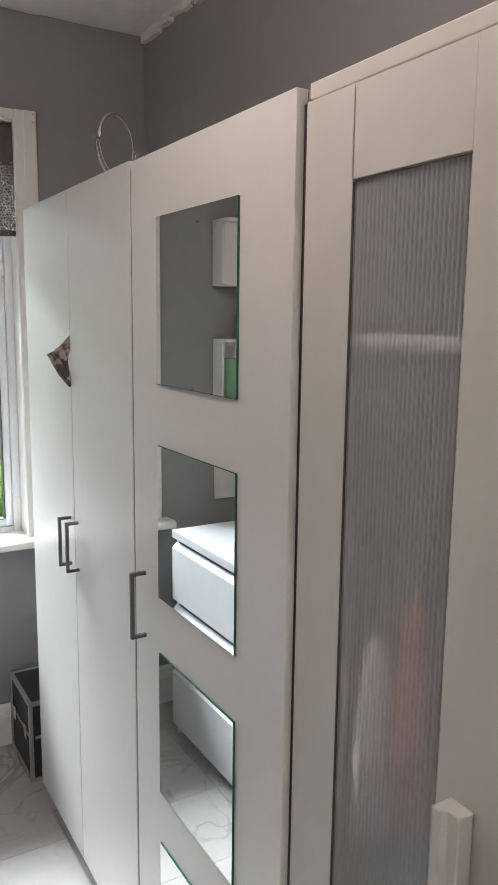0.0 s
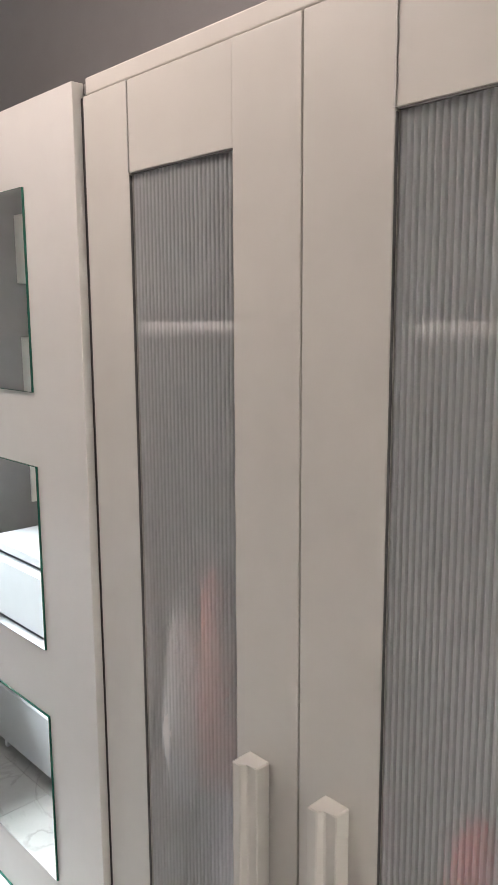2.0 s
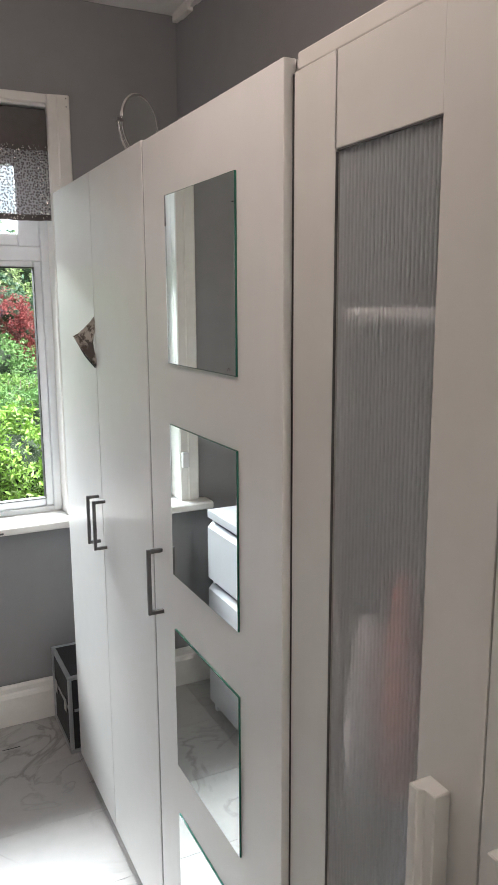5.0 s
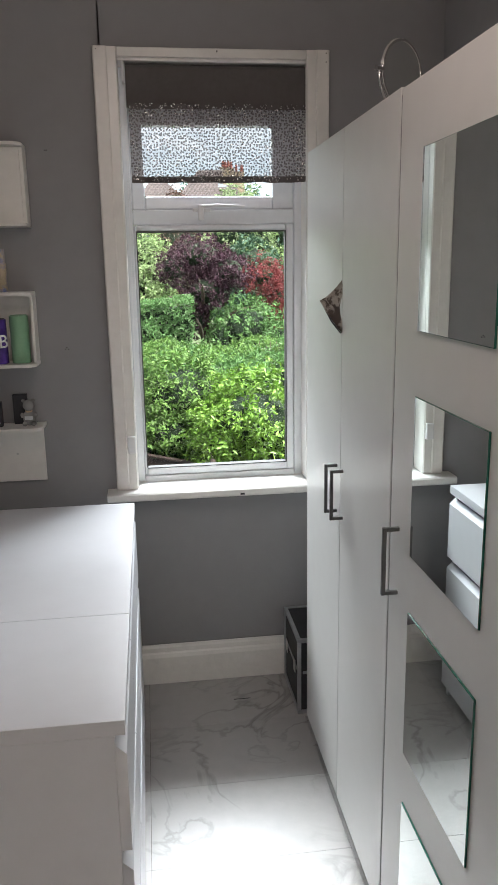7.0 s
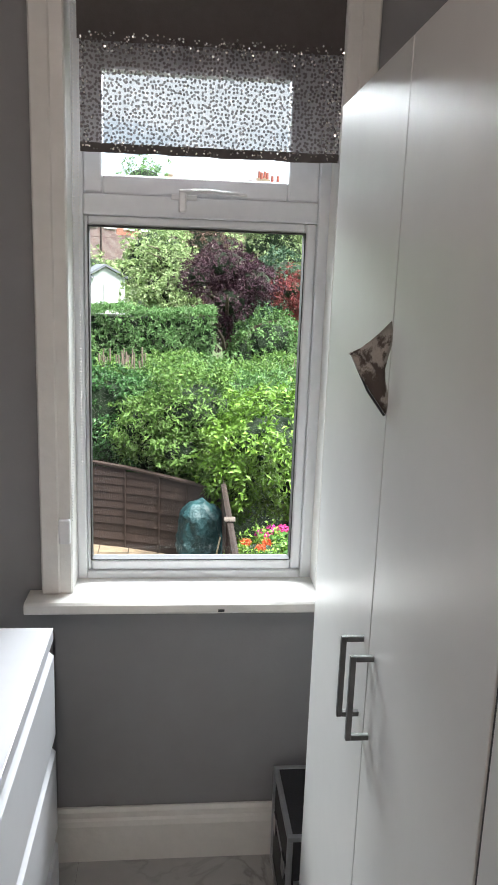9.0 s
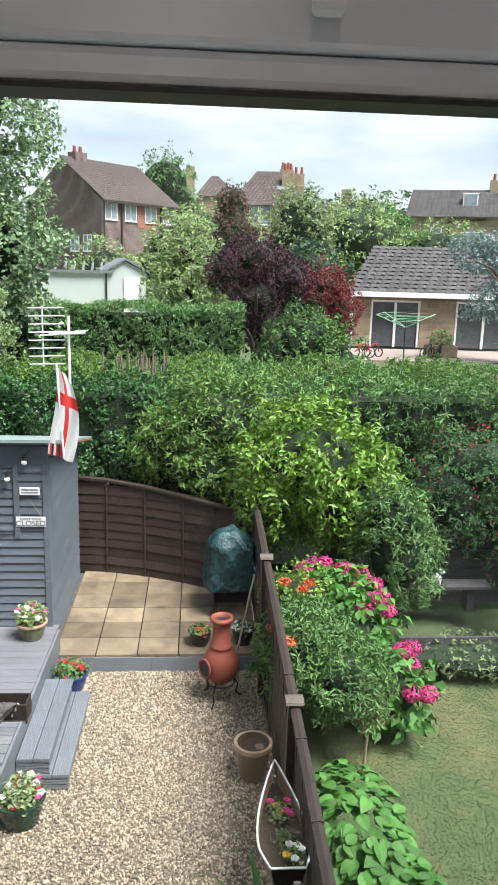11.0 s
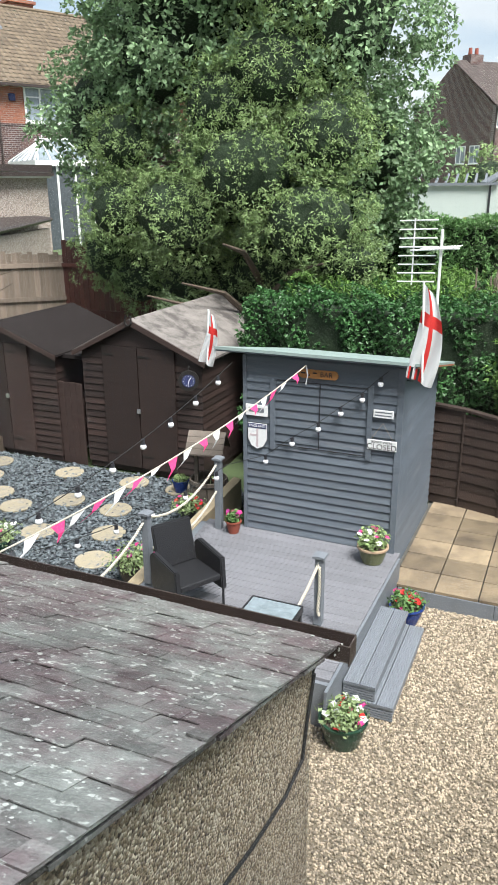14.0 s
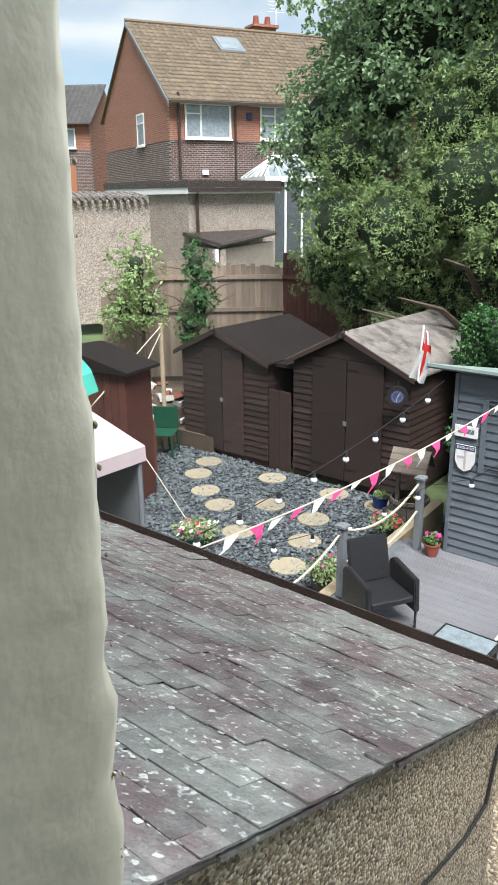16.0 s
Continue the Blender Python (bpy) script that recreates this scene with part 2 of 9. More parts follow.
M = {
    "wall": mat("grey_wall_paint", (0.262, 0.258, 0.265), 0.75, 0.04, 1.5, 0.08, 120),
    "ceil": mat("white_ceiling", (0.72, 0.68, 0.65), 0.85, 0.05, 2.0, 0.2, 25),
    "gloss": mat("white_gloss_paint", (0.74, 0.72, 0.68), 0.28, 0.04, 3, 0.1, 30),
    "upvc": mat("white_upvc", (0.74, 0.76, 0.78), 0.3, 0.03, 5),
    "gasket": mat("black_gasket_and_gap", (0.03, 0.03, 0.03), 0.6),
    "melamine": mat("white_melamine", (0.66, 0.655, 0.635), 0.33, 0.02, 2),
    "melamine2": mat("cream_foil", (0.57, 0.56, 0.525), 0.42, 0.025, 2),
    "side": mat("white_board_edge", (0.52, 0.515, 0.50), 0.5, 0.03, 3),
    "malm": mat("white_stained_veneer", (0.60, 0.60, 0.62), 0.3, 0.02, 2),
    "mirror": mirror_mat(),
    "medge": mat("green_glass_edge", (0.02, 0.13, 0.09), 0.15),
    "steel": mat("grey_brushed_metal", (0.10, 0.10, 0.10), 0.4, 0.1, 40, metal=0.2),
    "chrome": mat("chrome", (0.7, 0.7, 0.7), 0.08, 0.02, 5, metal=1.0),
    "alu": mat("aluminium", (0.55, 0.56, 0.57), 0.3, 0.1, 30, metal=0.9),
    "black": mat("black_textured", (0.025, 0.025, 0.028), 0.55, 0.2, 20, 0.3, 200),
    "frost": emit_free_frost(),
    "marble": marble_mat(),
    "blind": mat("dark_grey_blind", (0.10, 0.088, 0.085), 0.85, 0.08, 8, 0.2, 400),
    "sequin": sequin_mat(),
    "spark": mat("sequin_disc", (0.8, 0.78, 0.75), 0.15, 0.2, 30, metal=1.0, island=0.3),
    "fabric": mat("patterned_cloth", (0.52, 0.47, 0.42), 0.9, 0.1, 40, second=(0.14, 0.11, 0.095), amount=0.5, sscale=28, hard=0.03),
    "pane": glass_mat("window_pane", (0.98, 0.99, 0.985), 0.012),
    # Base lightened to stand in for sky reflected in the far panes.
    "farglass": mat("sky_toned_window_glass", (0.24, 0.28, 0.31), 0.06, 0.3, 1.0),
    "render": mat("beige_render", (0.165, 0.153, 0.118), 0.9, 0.06, 9, 0.15, 45, second=(0.165, 0.152, 0.115), amount=0.42, sscale=5, hard=0.2),
    "edge": mat("crumbled_render", (0.22, 0.19, 0.13), 0.95, 0.4, 60, 1.0, 160),
    "slate": mat("roof_slate", (0.105, 0.078, 0.080), 0.6, 0.4, 14, 0.6, 45, rnd=0.22, second=(0.165, 0.168, 0.155), amount=0.50, sscale=3.2, hard=0.10, world=True, spots=(0.42, 0.42, 0.39)),
    "lichen": mat("lichen", (0.42, 0.42, 0.39), 0.9, 0.2, 40),
    "pebble": pebble_mat("tan_pebble_dash", ((0.34, 0.26, 0.17), (0.08, 0.06, 0.045), (0.62, 0.54, 0.42)), 85),
    "pebble2": pebble_mat("grey_pebble_dash", ((0.38, 0.31, 0.26), (0.20, 0.16, 0.135), (0.56, 0.50, 0.45)), 44),
    "gutter": mat("brown_gutter_plastic", (0.045, 0.032, 0.028), 0.4, 0.25, 8, 0.1, 60),
    "cable": mat("black_cable", (0.02, 0.02, 0.02), 0.5),
    "barpaint": mat("grey_blue_shed_paint", (0.115, 0.135, 0.16), 0.55, 0.14, 6, 0.25, 60, rnd=0.10, stretch=(0.4, 0.4, 3), second=(0.17, 0.18, 0.2), amount=0.36, sscale=4),
    "barroof": mat("green_grey_roof_sheet", (0.27, 0.34, 0.32), 0.5, 0.06, 3, 0.1, 50),
    "rawwood": mat("orange_wood_edge", (0.35, 0.14, 0.07), 0.7, 0.2, 20),
    "brownshed": mat("dark_brown_shed_stain", (0.031, 0.0175, 0.0145), 0.65, 0.25, 5, 0.3, 50, rnd=0.3, stretch=(0.4, 0.4, 3)),
    "felt": mat("black_roof_felt", (0.018, 0.0145, 0.014), 0.95, 0.2, 8, 0.4, 200, spec=0.15),
    "feltgrey": mat("faded_roof_felt", (0.20, 0.18, 0.165), 0.9, 0.25, 5, 0.4, 200, second=(0.08, 0.07, 0.065), amount=0.45, sscale=3),
    "deck": mat("grey_deck_boards", (0.17, 0.17, 0.185), 0.5, 0.12, 5, 0.15, 80, rnd=0.12, stretch=(0.3, 1, 1)),
    "deckstep": mat("grey_step_boards", (0.16, 0.175, 0.195), 0.5, 0.12, 5, 0.15, 80, rnd=0.1, stretch=(1, 0.3, 1)),
    "slab": mat("buff_paving", (0.24, 0.185, 0.12), 0.65, 0.25, 5, 0.35, 60, rnd=0.4, second=(0.12, 0.092, 0.065), amount=0.46, sscale=2.6, hard=0.12),
    "joint": mat("dark_joint", (0.09, 0.085, 0.075), 0.95, 0.3, 10),
    "gravel": mat("cream_gravel", (0.37, 0.305, 0.225), 0.85, 0.1, 4, 0.2, 200, island=0.62),
    "soil": mat("bare_earth", (0.07, 0.05, 0.035), 0.95, 0.35, 12, 0.6, 60),
    "subgravel": mat("gravel_bed", (0.19, 0.155, 0.11), 0.95, 0.3, 30, 0.6, 60),
    "slatechip": mat("blue_slate_chips", (0.098, 0.115, 0.125), 0.6, 0.12, 8, 0.2, 80, island=0.5),
    "subslate": mat("slate_bed", (0.045, 0.05, 0.058), 0.9, 0.3, 30, 0.6, 60),
    "stone": mat("round_stepping_stone", (0.29, 0.25, 0.175), 0.9, 0.14, 12, 0.5, 60, rnd=0.15, second=(0.2, 0.18, 0.15), amount=0.42, sscale=10),
    "fence": mat("dark_brown_fence_stain", (0.040, 0.026, 0.021), 0.6, 0.3, 6, 0.4, 50, rnd=0.25, stretch=(1, 1, 0.4), second=(0.16, 0.11, 0.085), amount=0.31, sscale=14),
    "greyfence": mat("weathered_grey_wood", (0.23, 0.18, 0.14), 0.85, 0.2, 5, 0.3, 50, rnd=0.22, stretch=(3, 3, 0.4)),
    "redfence": mat("red_brown_wood", (0.09, 0.03, 0.022), 0.7, 0.25, 5, 0.3, 50, rnd=0.2),
    "terracotta": mat("red_terracotta", (0.25, 0.062, 0.038), 0.6, 0.25, 7, 0.25, 60),
    "potbrown": mat("brown_glazed_pot", (0.20, 0.14, 0.095), 0.45, 0.15, 7, 0.1, 60),
    "potblue": mat("blue_glazed_pot", (0.02, 0.045, 0.19), 0.15, 0.2, 7),
    "potgreen": mat("green_glazed_pot", (0.02, 0.055, 0.035), 0.2, 0.25, 7),
    "potolive": mat("olive_glazed_pot", (0.14, 0.15, 0.07), 0.3, 0.25, 7),
    "potrim": mat("tan_pot_rim", (0.42, 0.30, 0.2), 0.6, 0.12, 7),
    "potblack": mat("black_plastic_pot", (0.02, 0.02, 0.02), 0.4, 0.15, 7),
    "iron": mat("black_iron", (0.02, 0.018, 0.016), 0.6, 0.2, 20, metal=0.3),
    "tarp": mat("green_bbq_cover", (0.016, 0.058, 0.062), 0.5, 0.3, 9, 0.7, 30),
    "rattan": mat("black_rattan", (0.016, 0.016, 0.018), 0.4, 0.3, 70, 0.8, 90),
    "tabletop": mat("glass_table_top", (0.20, 0.24, 0.26), 0.08, 0.3, 2),
    "rope": mat("pale_rope", (0.5, 0.46, 0.38), 0.9, 0.15, 40, 0.5, 200),
    "white": mat("white_plastic", (0.78, 0.78, 0.78), 0.4, 0.04, 5),
    "bulb": mat("opal_bulb", (0.8, 0.8, 0.82), 0.2, 0.03, 5),
    "pink": mat("pink_cloth", (0.75, 0.06, 0.22), 0.8, 0.1, 20, trans=0.3),
    "whitecloth": mat("white_cloth", (0.75, 0.75, 0.75), 0.8, 0.05, 20, trans=0.3),
    "redcloth": mat("red_cloth", (0.65, 0.035, 0.03), 0.8, 0.1, 20, trans=0.2),
    "signwood": mat("orange_sign_wood", (0.42, 0.19, 0.06), 0.5, 0.2, 20, stretch=(0.3, 1, 3)),
    "ink": mat("black_ink", (0.02, 0.02, 0.025), 0.6),
    "navy": mat("navy_paint", (0.03, 0.04, 0.12), 0.6),
    "well": mat("weathered_barrel_wood", (0.14, 0.115, 0.095), 0.85, 0.3, 10, 0.4, 60, rnd=0.2),
    "sleeper": mat("pale_sleeper_wood", (0.36, 0.29, 0.19), 0.85, 0.2, 6, 0.3, 50),
    "kerbgrey": mat("grey_painted_kerb", (0.16, 0.175, 0.195), 0.7, 0.12, 8, 0.2, 50),
    "bark": mat("tree_bark", (0.10, 0.075, 0.055), 0.95, 0.3, 15, 0.8, 40),
    "twig": mat("dry_twigs", (0.30, 0.22, 0.15), 0.9, 0.2, 15),
    "grass": mat("lawn_grass", (0.07, 0.105, 0.04), 0.9, 0.25, 6, 0.8, 120, second=(0.16, 0.14, 0.06), amount=0.4, sscale=1.2, hard=0.15),
    "lawnblade": mat("lawn_blade", (0.085, 0.125, 0.045), 0.7, 0.2, 2, island=0.15, trans=0.3),
    "earth": mat("far_ground", (0.07, 0.10, 0.04), 0.95, 0.3, 0.5),
    "black_wall": mat("dark_stained_wall", (0.05, 0.047, 0.05), 0.8, 0.25, 5, 0.4, 30, rnd=0.3),
    "stonewall": brick_mat("sandstone_blocks", (0.34, 0.26, 0.17), (0.24, 0.18, 0.12), (0.3, 0.27, 0.22), 0.4, 0.18),
    "patioflag": mat("pink_flags", (0.34, 0.27, 0.24), 0.9, 0.15, 2),
    "brickred": brick_mat("orange_red_brick", (0.34, 0.115, 0.062), (0.25, 0.082, 0.05), (0.30, 0.24, 0.2)),
    "brickred_y": brick_mat("orange_red_brick_gable", (0.34, 0.115, 0.062), (0.25, 0.082, 0.05), (0.30, 0.24, 0.2), face="yz"),
    "brickdark": brick_mat("dark_purple_brick", (0.12, 0.06, 0.05), (0.07, 0.04, 0.04), (0.33, 0.30, 0.28)),
    "brickdark_y": brick_mat("dark_purple_brick_gable", (0.12, 0.06, 0.05), (0.07, 0.04, 0.04), (0.33, 0.30, 0.28), face="yz"),
    "rooftile": mat("buff_roof_tile", (0.150, 0.113, 0.076), 0.85, 0.15, 4, 0.2, 30, island=0.22, rnd=0.1),
    "rooftile2": mat("brown_roof_tile", (0.085, 0.066, 0.060), 0.85, 0.15, 4, 0.2, 30, island=0.2),
    "rooftile3": mat("grey_roof_tile", (0.075, 0.070, 0.070), 0.85, 0.15, 4, 0.2, 30, island=0.25),
    "shedmetal": mat("pale_green_metal_shed", (0.50, 0.55, 0.52), 0.4, 0.05, 3),
    "trim": mat("white_trim", (0.78, 0.78, 0.77), 0.4, 0.05, 3),
    "canvas": mat("pale_pink_canvas", (0.62, 0.52, 0.54), 0.8, 0.08, 5, trans=0.2),
    "mesh": mat("grey_gazebo_side", (0.16, 0.17, 0.19), 0.6, 0.2, 5),
    "teal": mat("teal_parasol", (0.08, 0.5, 0.40), 0.7, 0.1, 5),
    "greenplastic": mat("dark_green_plastic", (0.01, 0.06, 0.035), 0.4),
    "redbrick": mat("old_red_brick", (0.16, 0.055, 0.035), 0.9, 0.3, 20, 0.5, 60),
    "yellow": mat("straw", (0.45, 0.33, 0.12), 0.8, 0.2, 10),
    "purple": mat("purple_print", (0.07, 0.03, 0.25), 0.35, 0.3, 8),
    "mint": mat("mint_tin", (0.22, 0.42, 0.26), 0.35, 0.05, 8),
    "frosted": mat("frosted_glass", (0.62, 0.62, 0.60), 0.25, 0.03, 5, transmission=0.6),
    "beigecan": mat("beige_can", (0.45, 0.38, 0.26), 0.3, 0.2, 30, second=(0.15, 0.2, 0.4), amount=0.45, sscale=25),
    "salmon": mat("salmon_garment", (0.75, 0.30, 0.24), 0.9, 0.1, 6),
    "lilacgarment": mat("lilac_garment", (0.62, 0.60, 0.68), 0.9, 0.1, 6),
    "darkglass": mat("dark_door_glass", (0.08, 0.09, 0.10), 0.06, 0.3, 1.0),
    "redgarment": mat("red_garment", (0.6, 0.06, 0.06), 0.9, 0.1, 6),
}
LEAF = {}
for key, c, isl in (("tree", (0.132, 0.200, 0.085), 0.45), ("treelight", (0.10, 0.14, 0.035), 0.4), ("dark", (0.03, 0.065, 0.028), 0.45),
                    ("hedge", (0.05, 0.11, 0.022), 0.5), ("hedgelight", (0.078, 0.148, 0.026), 0.45), ("laurel", (0.098, 0.185, 0.022), 0.5),
                    ("ivy", (0.03, 0.085, 0.02), 0.5), ("conifer", (0.075, 0.155, 0.04), 0.4), ("plum", (0.055, 0.018, 0.032), 0.5),
                    ("maple", (0.20, 0.035, 0.035), 0.45), ("rust", (0.12, 0.065, 0.045), 0.35), ("hosta", (0.048, 0.135, 0.02), 0.4),
                    ("azalea", (0.062, 0.128, 0.030), 0.4), ("mid", (0.150, 0.215, 0.070), 0.45), ("pale", (0.14, 0.19, 0.07), 0.4),
                    ("cedar", (0.13, 0.18, 0.14), 0.35), ("hotpink", (0.62, 0.04, 0.22), 0.3), ("magenta", (0.45, 0.03, 0.25), 0.3),
                    ("redflower", (0.6, 0.03, 0.025), 0.3), ("whiteflower", (0.8, 0.8, 0.76), 0.1), ("orangeflower", (0.75, 0.16, 0.06), 0.3),
                    ("yellowflower", (0.65, 0.42, 0.03), 0.3), ("lilac", (0.35, 0.38, 0.6), 0.2)):
    LEAF[key] = mat("leaf_" + key, tuple(min(0.8, v * (1.0 if max(c) > 0.3 or key in ("plum", "maple", "rust") else k_)) for v, k_ in zip(c, (1.75, 1.7, 2.1))), 0.42 if key in ("laurel", "ivy") else 0.65, 0.12, 2.0, island=isl, trans=0.25)
# Near-black green: the shade deep among leaves, put into the colour.
MAT_SHADE_CORE = mat("shaded_foliage", (0.018, 0.033, 0.014), 0.95, 0.4, 6, 0.6, 15)


# ---- mesh helpers ----
def box(bm, x0, x1, y0, y1, z0, z1, bev=0.0):
    vs = [bm.verts.new((x, y, z)) for z in (z0, z1) for x, y in ((x0, y0), (x1, y0), (x1, y1), (x0, y1))]
    fs = [bm.faces.new([vs[i] for i in f]) for f in ((3, 2, 1, 0), (4, 5, 6, 7), (0, 1, 5, 4), (1, 2, 6, 5), (2, 3, 7, 6), (3, 0, 4, 7))]
    if bev:
        bmesh.ops.bevel(bm, geom=list({e for f in fs for e in f.edges}), offset=bev, segments=2, affect="EDGES", profile=0.5)
    return bm


def obox(*a, bev=0.0):
    return box(bmesh.new(), *a, bev=bev)


def prism(bm, pts, axis, a, b):
    """A polygon in the plane across axis ('x','y','z'), drawn out from a to b."""
    def v(p, d):
        return {"x": (d, p[0], p[1]), "y": (p[0], d, p[1]), "z": (p[0], p[1], d)}[axis]
    A = [bm.verts.new(v(p, a)) for p in pts]
    B = [bm.verts.new(v(p, b)) for p in pts]
    n = len(pts)
    bm.faces.new(A)
    bm.faces.new(B[::-1])
    for i in range(n):
        bm.faces.new((A[i], B[i], B[(i + 1) % n], A[(i + 1) % n]))
    return bm


def lathe(bm, prof, n=28, cx=0.0, cy=0.0, cz=0.0):
    rings = []
    for r, z in prof:
        rings.append([bm.verts.new((cx + max(r, 1e-4) * math.cos(2 * math.pi * k / n), cy + max(r, 1e-4) * math.sin(2 * math.pi * k / n), cz + z)) for k in range(n)])
    for a, b in zip(rings, rings[1:]):
        for k in range(n):
            bm.faces.new((a[k], a[(k + 1) % n], b[(k + 1) % n], b[k]))
    return bm


def tube(bm, pts, r, n=8, twist=0.0):
    """A round bar along points; r is one radius or one for each point."""
    pts = [Vector(p) for p in pts]
    rs = r if isinstance(r, (list, tuple)) else [r] * len(pts)
    rings = []
    for i, p in enumerate(pts):
        d = (pts[min(i + 1, len(pts) - 1)] - pts[max(i - 1, 0)]).normalized()
        a = d.cross(Vector((0, 0, 1)))
        if a.length < 0.05:
            a = d.cross(Vector((1, 0, 0)))
        a.normalize()
        b = d.cross(a)
        rings.append([bm.verts.new(p + (a * math.cos(2 * math.pi * k / n + twist * i) + b * math.sin(2 * math.pi * k / n + twist * i)) * rs[i]) for k in range(n)])
    for p, q in zip(rings, rings[1:]):
        for k in range(n):
            bm.faces.new((p[k], p[(k + 1) % n], q[(k + 1) % n], q[k]))
    bm.faces.new(rings[0][::-1])
    bm.faces.new(rings[-1])
    return bm


def mesh_object(name, bm, material, smooth=False):
    bmesh.ops.recalc_face_normals(bm, faces=bm.faces)
    me = bpy.data.meshes.new(name)
    bm.to_mesh(me)
    bm.free()
    me.materials.append(material)
    if smooth:
        me.polygons.foreach_set("use_smooth", [True] * len(me.polygons))
    return new(name, me)


def part(name, bm, material, parent=None, label="", smooth=False, kind=""):
    ob = mesh_object(name, bm, material, smooth)
    ob.parent = parent
    return tagged(ob, label, kind=kind)


def thing(name, label, category, at=(0, 0, 0), rz=0.0, group="", kind=""):
    ob = new(name)
    ob.matrix_world = pose(*at, 0, 0, rz)
    ob.empty_display_size = 0.1
    return tagged(ob, label, category, group, kind)


def structure(name, bm, material, label, category, smooth=False):
    return tagged(mesh_object(name, bm, material, smooth), label, category, kind="structure")


def raw_mesh(name, verts, faces, material):
    """A mesh from arrays: verts (n, 3), faces (m, k)."""
    me = bpy.data.meshes.new(name)
    verts, faces = np.asarray(verts, np.float32), np.asarray(faces, np.int32)
    m, k = faces.shape
    me.vertices.add(len(verts))
    me.vertices.foreach_set("co", verts.ravel())
    me.loops.add(m * k)
    me.loops.foreach_set("vertex_index", faces.ravel())
    me.polygons.add(m)
    me.polygons.foreach_set("loop_start", np.arange(0, m * k, k, dtype=np.int32))
    me.update(calc_edges=True)
    me.materials.append(material)
    return me


def blob_points(blobs, n, rng, shell, lump=0.18):
    """n points in the outer layer of ellipsoids (cx, cy, cz, rx, ry, rz), and the way outward there."""
    bl = np.array(blobs, float)
    area_ = (bl[:, 3] * bl[:, 4] * bl[:, 5]) ** (2 / 3)
    pick = rng.choice(len(bl), n, p=area_ / area_.sum())
    d = rng.normal(size=(n, 3))
    d /= np.linalg.norm(d, axis=1)[:, None]
    B = bl[pick]
    ph = B[:, 0] * 3.1 + B[:, 1] * 1.7
    wob = 1 + lump * (np.sin(d[:, 0] * 7 + ph) * np.sin(d[:, 1] * 6 + ph * 1.3) + 0.6 * np.sin(d[:, 2] * 9 + ph * 2))
    rad = (1 - shell * rng.random(n) ** 1.5) * wob
    return B[:, :3] + d * B[:, 3:6] * rad[:, None], d


def clumped(pts, out, size, rng, per=11, spread=1.5):
    """Gathers leaves into sprigs: per leaves round each of the first points, each facing away from its sprig's heart."""
    n = len(pts)
    m = max(n // per, 1)
    home = rng.integers(0, m, n)
    d = rng.normal(size=(n, 3)) + out[home] * 0.9 + np.array([0, 0, 0.25])
    d /= np.linalg.norm(d, axis=1)[:, None]
    scale = (0.6 + 0.8 * rng.random(m))[home][:, None]
    return pts[home] + d * size * spread * scale * (0.35 + 0.65 * rng.random(n))[:, None], out[home] * 0.55 + d * 0.45, d


def leaf_mesh(name, pts, out, size, material, rng, aspect=0.45, tidy=0.5, droop=0.0, cup=0.15, along=None):
    """One four-cornered leaf at each point, pointing along the given ways or out."""
    n = len(pts)
    nor = out * tidy + rng.normal(size=(n, 3)) * (1 - tidy) + np.array([0, 0, 0.35])
    nor /= np.linalg.norm(nor, axis=1)[:, None]
    t = (rng.normal(size=(n, 3)) + out * 0.5 if along is None else along * 1.6 + rng.normal(size=(n, 3)) * 0.45) - np.array([0, 0, droop])
    t -= (t * nor).sum(1)[:, None] * nor
    t /= np.linalg.norm(t, axis=1)[:, None]
    s = np.cross(nor, t)
    L_ = size * (0.65 + 0.7 * rng.random(n))[:, None]
    v = np.empty((n, 4, 3))
    v[:, 0] = pts - t * L_ * 0.5
    v[:, 1] = pts + s * L_ * aspect * 0.5 + nor * L_ * cup - t * L_ * 0.08
    v[:, 2] = pts + t * L_ * 0.5
    v[:, 3] = pts - s * L_ * aspect * 0.5 + nor * L_ * cup - t * L_ * 0.08
    idx = np.arange(n * 4).reshape(n, 4)
    # two triangles a leaf, joined along the midrib
    tri = np.concatenate([idx[:, (0, 1, 2)], idx[:, (0, 2, 3)]])
    return raw_mesh(name, v.reshape(-1, 3), tri, material)


def foliage(name, blobs, n, size, material, parent=None, seed=1, shell=0.35, label="", kind="", core=0.62, corename="inner_shade_core", per=11, spread=1.5, **kw):
    rng = np.random.default_rng(seed)
    pts, out = blob_points(blobs, n, rng, shell)
    if n > 1000 and per > 1:
        pts, out, kw["along"] = clumped(pts, out, size, rng, per, spread)
    ob = new(name, leaf_mesh(name, pts, out, size, material, rng, **kw))
    ob.parent = parent
    tagged(ob, label, kind=kind)
    # Dark solid inside the leaves paints their inner shade and stops see-through.
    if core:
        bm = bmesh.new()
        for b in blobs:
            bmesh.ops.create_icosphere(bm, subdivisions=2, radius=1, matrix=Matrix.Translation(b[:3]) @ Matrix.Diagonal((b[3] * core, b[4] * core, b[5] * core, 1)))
        c = mesh_object(corename, bm, MAT_SHADE_CORE)
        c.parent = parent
    return ob


